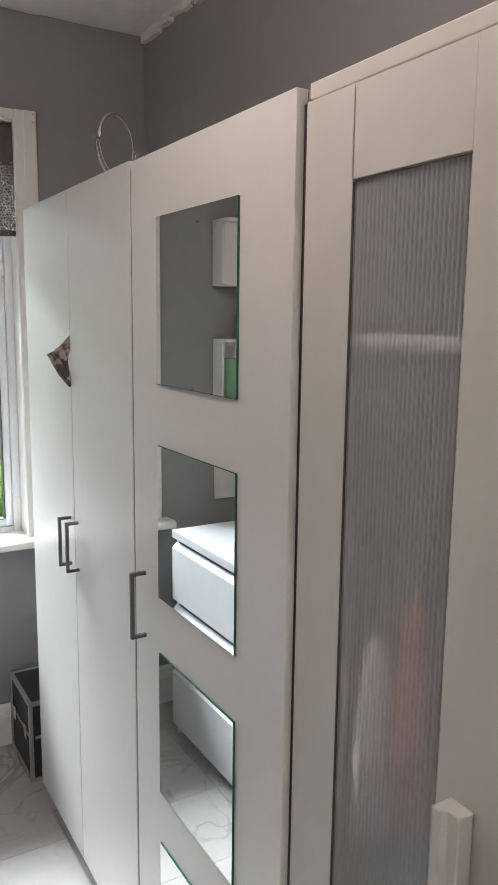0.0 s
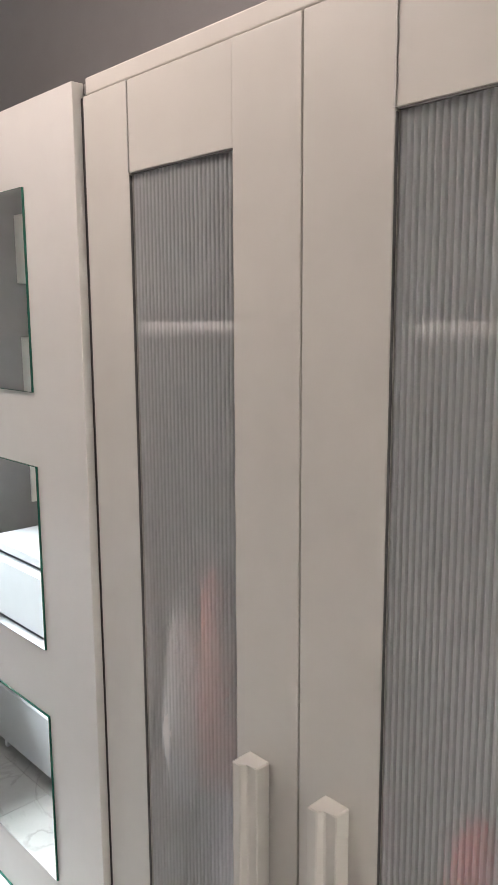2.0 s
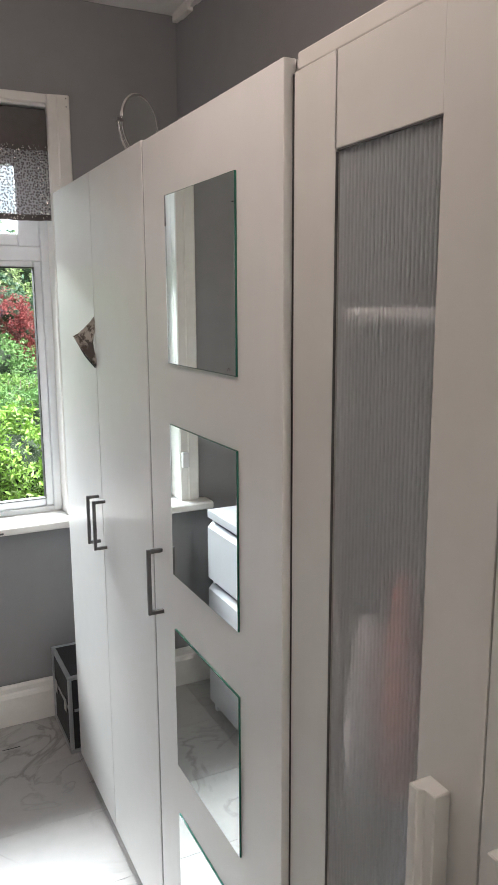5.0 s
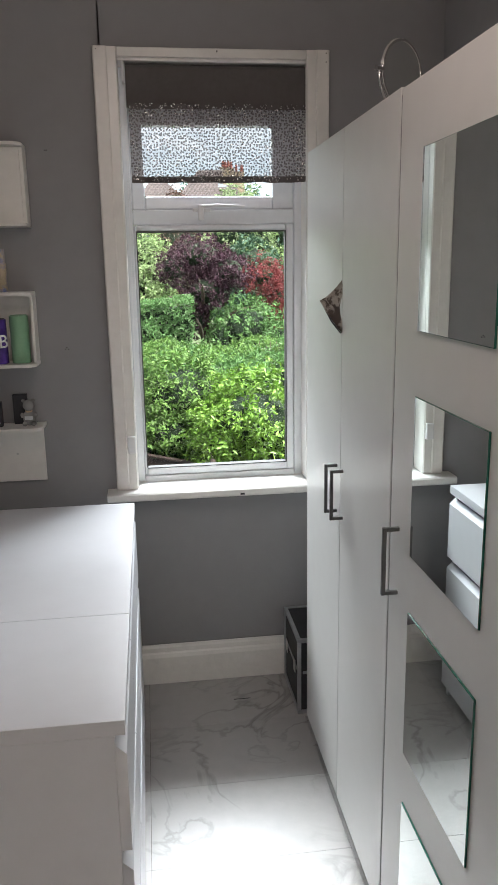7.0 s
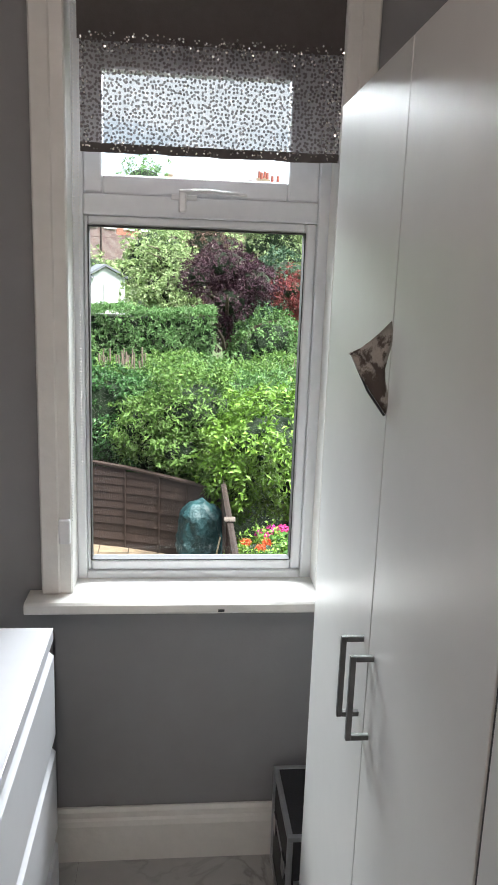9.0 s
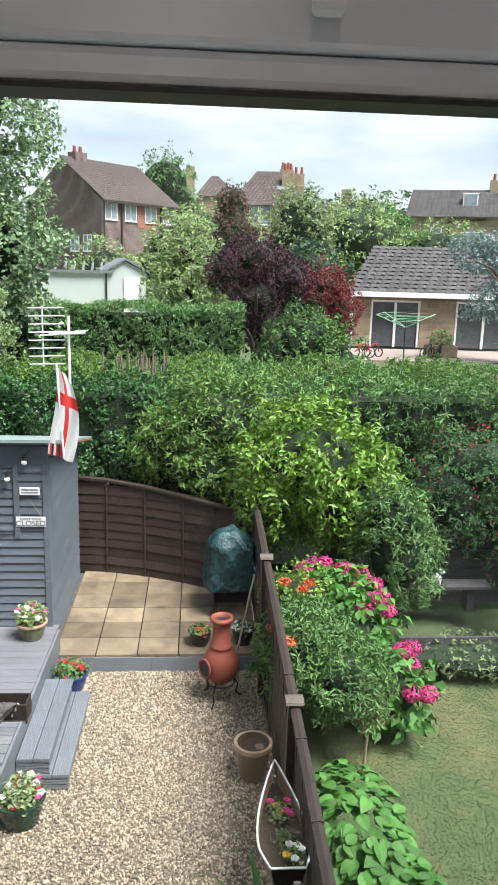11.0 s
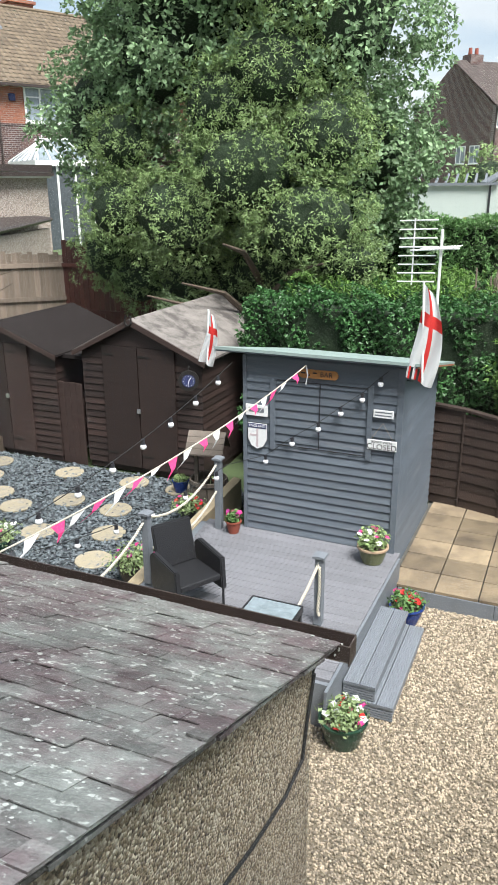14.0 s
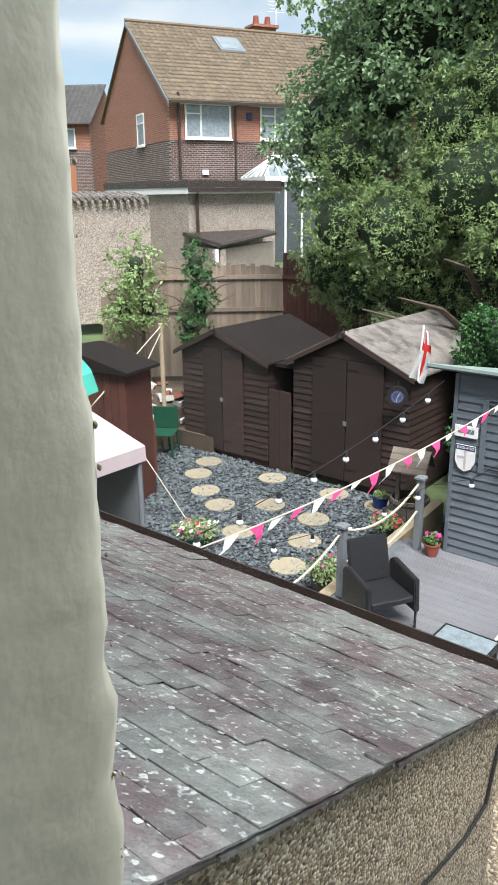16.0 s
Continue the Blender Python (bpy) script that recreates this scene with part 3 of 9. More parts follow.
def slab_foliage(name, x0, x1, y0, y1, z0, z1, n, size, material, parent=None, seed=1, lump=0.12, **kw):
    """Leaves over the top and the front of a clipped hedge, and a dark core inside it."""
    rng = np.random.default_rng(seed)
    at_, af = (x1 - x0) * (y1 - y0), (x1 - x0) * (z1 - z0)
    nt_ = int(n * at_ / (at_ + af))
    u = rng.random((n, 2))
    pts, out = np.empty((n, 3)), np.zeros((n, 3))
    pts[:, 0] = x0 + (x1 - x0) * u[:, 0]
    top = np.arange(n) < nt_
    pts[top, 1], pts[top, 2], out[top, 2] = y0 + (y1 - y0) * u[top, 1], z1, 1
    pts[~top, 1], pts[~top, 2], out[~top, 1] = y0, z0 + (z1 - z0) * u[~top, 1], -1
    w = lump * (np.sin(pts[:, 0] * 3.1 + seed) * np.sin(pts[:, 2] * 4.3 + 1) + 0.7 * np.sin(pts[:, 0] * 7.7 + pts[:, 2] * 5 + pts[:, 1] * 6))
    pts += out * (w - 0.10 * rng.random(n))[:, None]
    shuffled = rng.permutation(n)
    pts, out, kw["along"] = clumped(pts[shuffled], out[shuffled], size, rng, 7, 0.9)
    ob = new(name, leaf_mesh(name, pts, out, size, material, rng, **kw))
    ob.parent = parent
    return ob


def branches(bm, base, top, r, seed, n=7, spread=0.6):
    rng = random.Random(seed)
    b, t = Vector(base), Vector(top)
    mid = (b + t) / 2 + Vector((rng.uniform(-0.1, 0.1), rng.uniform(-0.1, 0.1), 0))
    tube(bm, [b, mid, t], [r, r * 0.75, r * 0.3], 9)
    h = (t - b).length
    for k in range(n):
        f = 0.35 + 0.6 * k / n
        p = b.lerp(t, f)
        a = rng.uniform(0, 6.28)
        q = p + Vector((math.cos(a), math.sin(a), 0.5)) * h * spread * (1 - f * 0.6)
        tube(bm, [p, (p + q) / 2 + Vector((0, 0, 0.05 * h)), q], [r * 0.45, r * 0.28, r * 0.1], 6)
    return bm


def text_mesh(name, body, size, material, m, parent=None, label=""):
    cu = bpy.data.curves.new(name, "FONT")
    cu.body, cu.size, cu.extrude, cu.align_x, cu.align_y = body, size, 0.001, "CENTER", "CENTER"
    tmp = bpy.data.objects.new(name, cu)
    scene.collection.objects.link(tmp)
    dg = bpy.context.evaluated_depsgraph_get()
    me = bpy.data.meshes.new_from_object(tmp.evaluated_get(dg))
    bpy.data.objects.remove(tmp)
    me.materials.clear()
    me.materials.append(material)
    me.transform(m)
    ob = new(name, me)
    ob.parent = parent
    return tagged(ob, label)


# ---- the bedroom: shell ----
CEIL, LEFT, RIGHT, BACK = 2.49, -1.05, 0.54, -4.0
OX0, OX1, OZ0, OZ1 = -0.548, 0.102, 0.735, 2.19     # the opening of the window
structure("wall_window_a", obox(-9.0, OX0 - 0.025, 0.004, 0.2, -3.2, 5.2), M["wall"], "grey painted wall with the window, rendered outside", "wall")
structure("wall_window_b", obox(OX1, 9.0, 0.004, 0.2, -3.2, 5.2), M["wall"], "grey painted wall beside the window", "wall")
structure("wall_window_c", obox(OX0 - 0.03, OX1, 0.004, 0.2, -3.2, OZ0), M["wall"], "grey painted wall below the window", "wall")
structure("wall_window_d", obox(OX0 - 0.03, OX1, 0.004, 0.2, OZ1, 5.2), M["wall"], "grey painted wall above the window", "wall")
structure("wall_right", obox(RIGHT, RIGHT + 0.1, BACK, 0.0, -0.1, CEIL + 0.1), M["wall"], "plain grey painted wall behind the wardrobes", "wall")
structure("wall_left", obox(LEFT - 0.1, LEFT, BACK, 0.0, -0.1, CEIL + 0.1), M["wall"], "plain grey painted wall", "wall")
# Back wall, doorway and landing are unseen, added to let fill light in.
structure("wall_back_a", obox(LEFT, -0.98, BACK - 0.1, BACK, -0.1, CEIL + 0.1), M["wall"], "grey painted wall beside the added doorway", "wall")
structure("wall_back_b", obox(0.44, RIGHT, BACK - 0.1, BACK, -0.1, CEIL + 0.1), M["wall"], "grey painted wall beside the added doorway", "wall")
structure("wall_back_c", obox(-0.98, 0.44, BACK - 0.1, BACK, 2.03, CEIL + 0.1), M["wall"], "grey painted wall above the added doorway", "wall")
structure("added_landing_walls", box(box(box(bmesh.new(), -1.35, -1.25, -5.1, BACK - 0.1, -0.1, 2.6), 0.4, 0.5, -5.1, BACK - 0.1, -0.1, 2.6), -1.35, 0.5, -5.2, -5.1, -0.1, 2.6), M["ceil"], "plain pale walls of the added landing, unseen", "wall")
structure("landing_floor", obox(-1.35, 0.5, -5.2, BACK - 0.1, -0.1, 0.0), M["marble"], "plain floor of the added landing, unseen", "floor")
structure("added_landing_ceiling", obox(-1.35, 0.5, -5.2, BACK - 0.1, 2.6, 2.7), M["ceil"], "plain white ceiling of the added landing, unseen", "ceiling")

bm = bmesh.new()
nx_, ny_ = 24, 60
grid = [[bm.verts.new((LEFT + (RIGHT - LEFT) * i / nx_, BACK + (0 - BACK) * j / ny_, CEIL + 0.006 * noise.noise(Vector((i * 0.7, j * 0.5, 0))))) for j in range(ny_ + 1)] for i in range(nx_ + 1)]
for i in range(nx_):
    for j in range(ny_):
        bm.faces.new((grid[i][j], grid[i][j + 1], grid[i + 1][j + 1], grid[i + 1][j]))
box(bm, LEFT, RIGHT, BACK, 0, CEIL + 0.02, CEIL + 0.12)
structure("ceiling", bm, M["ceil"], "uneven white plaster ceiling", "ceiling")
bm = bmesh.new()
rr = random.Random(5)
for k in range(60):      # ragged filler along the edge of the ceiling
    y = -0.02 - k * 0.045
    box(bm, RIGHT - 0.012 - rr.random() * 0.012, RIGHT - 0.001, y - 0.05, y, CEIL - 0.012 - rr.random() * 0.022, CEIL + 0.004)
structure("trim_ceiling_edge", bm, M["ceil"], "ragged white filler along the ceiling edge", "trim")

floor = structure("floor", obox(LEFT, RIGHT, BACK - 0.1, 0.0, -0.1, -0.004), M["joint"], "white marble-patterned vinyl tile floor", "floor")

prof = [(0.0, 0.0), (-0.022, 0.0), (-0.022, 0.105), (-0.018, 0.118), (-0.013, 0.124), (-0.012, 0.140), (-0.007, 0.150), (0.0, 0.150)]
structure("baseboard_window", prism(bmesh.new(), [(y, z) for y, z in prof], "x", LEFT, RIGHT), M["gloss"], "tall cream moulded skirting board", "baseboard")
structure("baseboard_left", prism(bmesh.new(), [(LEFT - y, z) for y, z in prof], "y", BACK, -0.022), M["gloss"], "tall cream moulded skirting board", "baseboard")

# ---- the window ----
win = tagged(new("window_1"), "white plastic window with a small top light over a fixed pane", "window", kind="structure")
win.location.x = -0.011
FY0, FY1 = 0.082, 0.135


def wpart(name, *a, m="upvc", bev=0.004, label=""):
    return part(name, obox(*a, bev=bev), M[m], win, label)


wpart("window_frame", -0.513, -0.4885, FY0, FY1, 0.757, 2.16)
wpart("window_frame", 0.064, 0.112, FY0, FY1, 0.757, 2.16)
wpart("window_frame", -0.4885, 0.064, FY0, FY1, 2.12, 2.16)
wpart("window_frame", -0.4885, 0.064, FY0, FY1, 0.757, 0.779)
wpart("transom", -0.4885, 0.064, FY0 + 0.002, FY1, 1.660, 1.708)
for nm, x0, x1, z0, z1, w in (("fixed_sash", -0.4885, 0.064, 0.779, 1.660, 0.028), ("top_sash", -0.4885, 0.064, 1.708, 2.12, 0.044)):
    wl = w if nm == "top_sash" else 0.010
    for a in ((x0, x0 + wl, z0, z1), (x1 - w, x1, z0, z1), (x0 + wl, x1 - w, z0, z0 + w), (x0 + wl, x1 - w, z1 - (w if nm == "top_sash" else 0.022), z1)):
        if nm == "top_sash":
            a = (min(a[0], -0.010) if a[0] > 0 else a[0], a[1] if a[1] > 0.05 or a[1] < -0.2 else -0.010, a[2] if a[2] < 2.0 else 1.976, a[3])
            if a[0] > -0.3 and a[1] > 0.05:
                a = (-0.010, a[1], a[2], a[3])
            if a[0] < -0.3 and a[1] > -0.3:
                a = (a[0], -0.0101, a[2], a[3])
        wpart(nm, a[0], a[1], FY0 + 0.008, FY1 - 0.002, a[2], a[3], bev=0.006)
for a in ((-0.4795, -0.4765, 0.807, 1.638), (0.0345, 0.037, 0.807, 1.638), (-0.4765, 0.0345, 0.806, 0.809), (-0.4765, 0.0345, 1.6345, 1.6375)):
    wpart("gasket", a[0], a[1], 0.088, 0.12, a[2], a[3], m="gasket", bev=0, label="thin dark rubber seal")
part("pane", obox(-0.479, 0.036, 0.122, 0.126, 0.806, 1.638), M["pane"], win, "clear fixed pane").visible_shadow = False
part("pane", obox(-0.445, -0.008, 0.122, 0.126, 1.750, 1.980), M["pane"], win, "clear top pane").visible_shadow = False
hb = bmesh.new()
box(hb, -0.285, -0.225, 0.070, 0.083, 1.70, 1.712, 0.002)
box(hb, -0.268, -0.250, 0.056, 0.071, 1.672, 1.722, 0.003)
tube(hb, [(-0.262, 0.062, 1.716), (-0.20, 0.056, 1.720), (-0.11, 0.064, 1.716)], [0.006, 0.005, 0.004], 8)
part("window_handle", hb, M["white"], win, "small white lever handle")
sb = prism(bmesh.new(), [(-0.083, 0.740), (-0.079, 0.735), (0.0, 0.735), (0.0, 0.736), (0.10, 0.736), (0.10, 0.760), (-0.076, 0.763), (-0.083, 0.758)], "x", -0.618, 0.19)
part("window_sill", sb, M["gloss"], win, "deep white gloss window board")
part("sill_chip", obox(-0.16, -0.145, -0.0845, -0.081, 0.741, 0.747), M["gasket"], win, "small chip in the edge")
# linings of the opening inside
part("jamb_lining", obox(-0.538, -0.512, 0.0, 0.082, 0.762, 2.165, bev=0.002), M["gloss"], win)
part("jamb_lining", obox(0.090, 0.114, 0.0, 0.082, 0.762, 2.165, bev=0.002), M["gloss"], win)
part("jamb_lining", obox(-0.512, 0.090, 0.0, 0.082, 2.150, 2.188, bev=0.002), M["gloss"], win)
ap = [(0, 0), (0, -0.012), (0.004, -0.017), (0.03, -0.018), (0.034, -0.022), (0.070, -0.022), (0.074, -0.018), (0.074, 0.0)]
part("architrave", prism(bmesh.new(), [(-0.512 - x, y) for x, y in ap], "z", 0.763, 2.186), M["gloss"], win, "moulded cream architrave")
part("architrave", prism(bmesh.new(), [(0.088 + x, y) for x, y in ap], "z", 0.763, 2.186), M["gloss"], win, "moulded cream architrave")
part("architrave", obox(-0.512, 0.088, -0.016, 0.0, 2.158, 2.186, bev=0.003), M["gloss"], win, "moulded cream architrave")
for x, z in ((-0.575, 2.176), (-0.2, 2.176), (0.15, 2.176), (0.15, 2.15)):
    part("nail_hole", obox(x - 0.0015, x + 0.0015, -0.0235, -0.0225 if abs(x + 0.2) > 0.1 else -0.0155, z - 0.0015, z + 0.0015), M["gasket"], win)


def rough_reveal(name, x, sx, material):
    """The masonry return outside the frame: a face along y, its arris crumbled."""
    bm = bmesh.new()
    ys = [0.134, 0.148, 0.162, 0.178, 0.190, 0.200, 0.207, 0.212]
    n = 260
    rows_ = []
    for j in range(n + 1):
        z = 0.6 + 1.7 * j / n
        r = []
        for i, y in enumerate(ys):
            f = i / 7
            w = 0.0014 * noise.noise(Vector((y * 30, z * 9, 3))) + (0.0030 * noise.noise(Vector((y * 80, z * 70, 1))) + 0.0012 * noise.noise(Vector((y * 90, z * 260, 5)))) * f ** 3
            r.append(bm.verts.new((x + sx * (w - 0.007 * f ** 5), y + 0.003 * f * noise.noise(Vector((1, z * 45, 7))), z)))
        r.append(bm.verts.new((x - sx * 0.02, 0.214, z)))
        r.append(bm.verts.new((x - sx * 0.30, 0.214, z)))
        r.append(bm.verts.new((x - sx * 0.30, 0.134, z)))
        rows_.append(r)
    for a, b in zip(rows_, rows_[1:]):
        for i in range(len(a) - 1):
            bm.faces.new((a[i], a[i + 1], b[i + 1], b[i]))
    return structure(name, bm, material, "crumbling beige rendered reveal outside the window", "window reveal", smooth=True)


rough_reveal("window_reveal_a", REVEAL_X, 1, M["render"])
rough_reveal("window_reveal_b", 0.105, -1, M["render"])
bm = bmesh.new()
rr = random.Random(9)
for k in range(240):
    z = 0.7 + 1.5 * rr.random()
    r = rr.choice((0.0003, 0.0004, 0.0006, 0.0008))
    bmesh.ops.create_icosphere(bm, subdivisions=1, radius=r, matrix=Matrix.Translation((REVEAL_X + rr.uniform(-0.013, -0.005), 0.2115 + rr.uniform(-0.002, 0.003), z)) @ Matrix.Diagonal((1, 1, rr.uniform(0.8, 2), 1)))
structure("trim_roughcast_edge", bm, M["edge"], "loose crumbs of roughcast along the reveal edge", "render", smooth=True)["kind"] = "stuff"

# ---- roller blind ----
bl = thing("roller_blind", "dark grey roller blind with a sequinned lace hem, half lowered", "blind", (-0.2, 0.02, 2.13))


def lb(x0, x1, y0, y1, z0, z1, bev=0.0):
    return obox(x0 + 0.2, x1 + 0.2, y0 - 0.02, y1 - 0.02, z0 - 2.13, z1 - 2.13, bev=bev)


part("roller_tube", tube(bmesh.new(), [(-0.3, 0.012, 0.0), (0.29, 0.012, 0.0)], 0.018, 16), M["blind"], bl)
part("blind_cloth", lb(-0.500, 0.086, 0.012, 0.0135, 2.015, 2.130), M["blind"], bl)


def waved(x0, x1, z0, z1, y, amp, seed, nx=40, nz=8):
    bm = bmesh.new()
    g = [[bm.verts.new((x0 + (x1 - x0) * i / nx + 0.2, y - 0.02 + amp * noise.noise(Vector((i * 0.25, j * 0.12, seed))), z0 + (z1 - z0) * j / nz - 2.13 + (0.003 * noise.noise(Vector((i * 0.3, 0, seed))) if j == 0 else 0))) for j in range(nz + 1)] for i in range(nx + 1)]
    for i in range(nx):
        for j in range(nz):
            bm.faces.new((g[i][j], g[i + 1][j], g[i + 1][j + 1], g[i][j + 1]))
    return bm


part("sequin_panel", waved(-0.494, 0.090, 1.790, 2.022, 0.004, 0.008, 2), M["sequin"], bl, "see-through lace panel sewn with sequins", smooth=True)
part("sequin_hem", waved(-0.494, 0.090, 1.786, 1.806, 0.001, 0.008, 2, nz=2), M["blind"], bl, "dense sequinned hem")
part("sequin_hem", waved(-0.494, 0.090, 2.010, 2.026, 0.001, 0.004, 2, nz=2), M["blind"], bl, "dense sequinned hem")
rng = np.random.default_rng(4)
n = 1500
px = rng.uniform(-0.492, 0.088, n)
pz = rng.uniform(1.788, 2.026, n)
keep = (pz < 1.808) | (pz > 1.985) | (px > 0.03) | (px < -0.475) | (rng.random(n) < 0.12)
px, pz = px[keep], pz[keep]
k = len(px)
pts = np.stack([px + 0.2, np.full(k, -0.026), pz - 2.13], 1)
ang = np.arange(6) / 6 * 2 * np.pi
tilt = rng.normal(size=(k, 2)) * 0.5
v = np.empty((k, 6, 3))
for i, a in enumerate(ang):
    v[:, i, 0] = pts[:, 0] + 0.0021 * np.cos(a)
    v[:, i, 2] = pts[:, 2] + 0.0021 * np.sin(a)
    v[:, i, 1] = pts[:, 1] - 0.002 + 0.0021 * (np.cos(a) * tilt[:, 0] + np.sin(a) * tilt[:, 1])
sq = new("sequins", raw_mesh("sequins", v.reshape(-1, 3), np.arange(k * 6).reshape(k, 6), M["spark"]))
sq.parent = bl
tagged(sq, "small silver sequins", kind="stuff")
sq.name = "sequin_glitter"
part("blind_bracket", lb(0.0835, 0.0895, 0.0, 0.045, 2.09, 2.15, 0.002), M["white"], bl, "white plastic bracket")
part("blind_bracket", lb(-0.511, -0.503, 0.0, 0.045, 2.09, 2.15, 0.002), M["white"], bl, "white plastic bracket")
for xo, y in ((-0.506, -0.012), (-0.503, 0.032)):
    bm = bmesh.new()
    for i in range(150):
        z = 2.11 - i * 0.0078
        xx = xo + 0.2 - (0.016 * (i / 150) ** 2 if y < 0 else 0)
        bmesh.ops.create_icosphere(bm, subdivisions=1, radius=0.0021, matrix=Matrix.Translation((xx, y - 0.02, z - 2.13)))
    part("bead_chain", bm, M["white"], bl, "white beaded pull chain", kind="stuff")
part("chain_cleat", lb(-0.552, -0.524, -0.040, -0.0225, 0.895, 0.955, 0.004), M["white"], bl, "white plastic chain holder")

# ---- wardrobes ----


def door_handle_d(parent, y, z0, z1):
    bm = bmesh.new()
    box(bm, -0.034, -0.026, y - 0.004, y + 0.004, z0, z1, 0.001)
    box(bm, -0.026, -0.0005, y - 0.004, y + 0.004, z1 - 0.008, z1, 0.001)
    box(bm, -0.026, -0.0005, y - 0.004, y + 0.004, z0, z0 + 0.008, 0.001)
    return part("handle", bm, M["steel"], parent, "square grey metal pull handle")


def carcass(w, y0, y1, x0, z0, z1, mname, yc):
    """Open-fronted body: sides, top, bottom and back."""
    for nm, a in (("side_panel", (x0, 0.53, y0, y0 + 0.016, z0, z1)), ("side_panel", (x0, 0.53, y1 - 0.016, y1, z0, z1)),
                  ("top_panel", (x0, 0.53, y0 + 0.016, y1 - 0.016, z1 - 0.018, z1)), ("bottom_panel", (x0, 0.53, y0 + 0.016, y1 - 0.016, z0 + 0.06, z0 + 0.078)),
                  ("back_panel", (0.522, 0.53, y0 + 0.016, y1 - 0.016, z0 + 0.078, z1 - 0.018)), ("plinth", (x0 + 0.03, x0 + 0.046, y0 + 0.016, y1 - 0.016, z0, z0 + 0.06))):
        part(nm, obox(a[0], a[1], a[2] - yc, a[3] - yc, a[4], a[5], bev=0.001), M[mname], w)


YA = -0.397
w1 = thing("wardrobe", "plain white two-door wardrobe with grey metal handles, its doors shut", "wardrobe", (0, -0.8, 0), group="row of wardrobes")
carcass(w1, -1.196, YA, 0.020, 0.0, 1.820, "side", -0.8)
for (a, b), hy in (((-0.7965, YA + 0.001), -0.768), ((-1.1950, -0.8005), -0.828)):
    d = part("door", obox(0.0, 0.018, a + 0.8, b + 0.8, 0.062, 1.824, bev=0.0012), M["melamine"], w1, "flat white door")
    door_handle_d(d, hy + 0.8, 0.892, 1.022)
# Black strip in the gap between the doors paints its shade.
for y in (-0.7985,):
    part("door_gap_shade", obox(0.0015, 0.0194, y + 0.8 - 0.0018, y + 0.8 + 0.0018, 0.07, 1.81), M["gasket"], w1, "dark strip standing in for the shade in the door gap")
w2 = thing("wardrobe", "white single-door wardrobe with four square mirrors stuck on its door", "wardrobe", (0, -1.48, 0), group="row of wardrobes")
carcass(w2, -1.768, -1.1975, 0.020, 0.0, 1.820, "side", -1.48)
# Black strip paints the shade between this door and the neighbouring wardrobe.
part("door_gap_shade", obox(0.0015, 0.0194, -1.2028 + 1.48, -1.1976 + 1.48, 0.07, 1.81), M["gasket"], w2, "dark strip standing in for the shade in the door gap")
d = part("door", obox(0.0, 0.018, -1.768 + 1.48, -1.2030 + 1.48, 0.062, 1.820, bev=0.0012), M["melamine"], w2, "flat white door")
door_handle_d(d, -1.257 + 1.48, 0.882, 1.022)
for z1 in (1.704, 1.290, 0.875, 0.461):
    tl = random.Random(z1).uniform(-0.001, 0.001)
    part("mirror", obox(-0.0036, -0.0004, -1.6265 + 1.48, -1.3285 + 1.48, z1 - 0.300 + tl, z1 + tl), M["medge"], d, "square frameless mirror tile")
    part("mirror_face", obox(-0.0041, -0.0037, -1.6257 + 1.48, -1.3293 + 1.48, z1 - 0.2992 + tl, z1 - 0.0008 + tl), M["mirror"], d, "silvered face of the mirror tile")
cl = thing("cloth", "small patterned cloth trapped between two wardrobe doors", "cloth", (0, -0.79, 1.42))
bm = bmesh.new()
rows_ = []
for i in range(9):
    f = i / 8
    r = []
    for j in range(9):
        g = j / 8
        z = (0.062 - 0.125 * g) * (1 - f) + (0.012) * f
        r.append(bm.verts.new((-0.002 - 0.036 * f + 0.004 * math.sin(g * 9 + f * 3), -0.008 + 0.062 * f + 0.006 * math.sin(g * 6) * f, z)))
    rows_.append(r)
for a, b in zip(rows_, rows_[1:]):
    for j in range(8):
        bm.faces.new((a[j], a[j + 1], b[j + 1], b[j]))
bmesh.ops.solidify(bm, geom=bm.faces[:], thickness=0.002)
part("cloth_body", bm, M["fabric"], cl, smooth=True)
bm = bmesh.new()
tube(bm, [(-0.003, -0.008, -0.063), (-0.02, 0.02, -0.035), (-0.038, 0.054, 0.012)], 0.0018, 6)
part("cloth_hem", bm, M["ink"], cl, "dark piped hem")

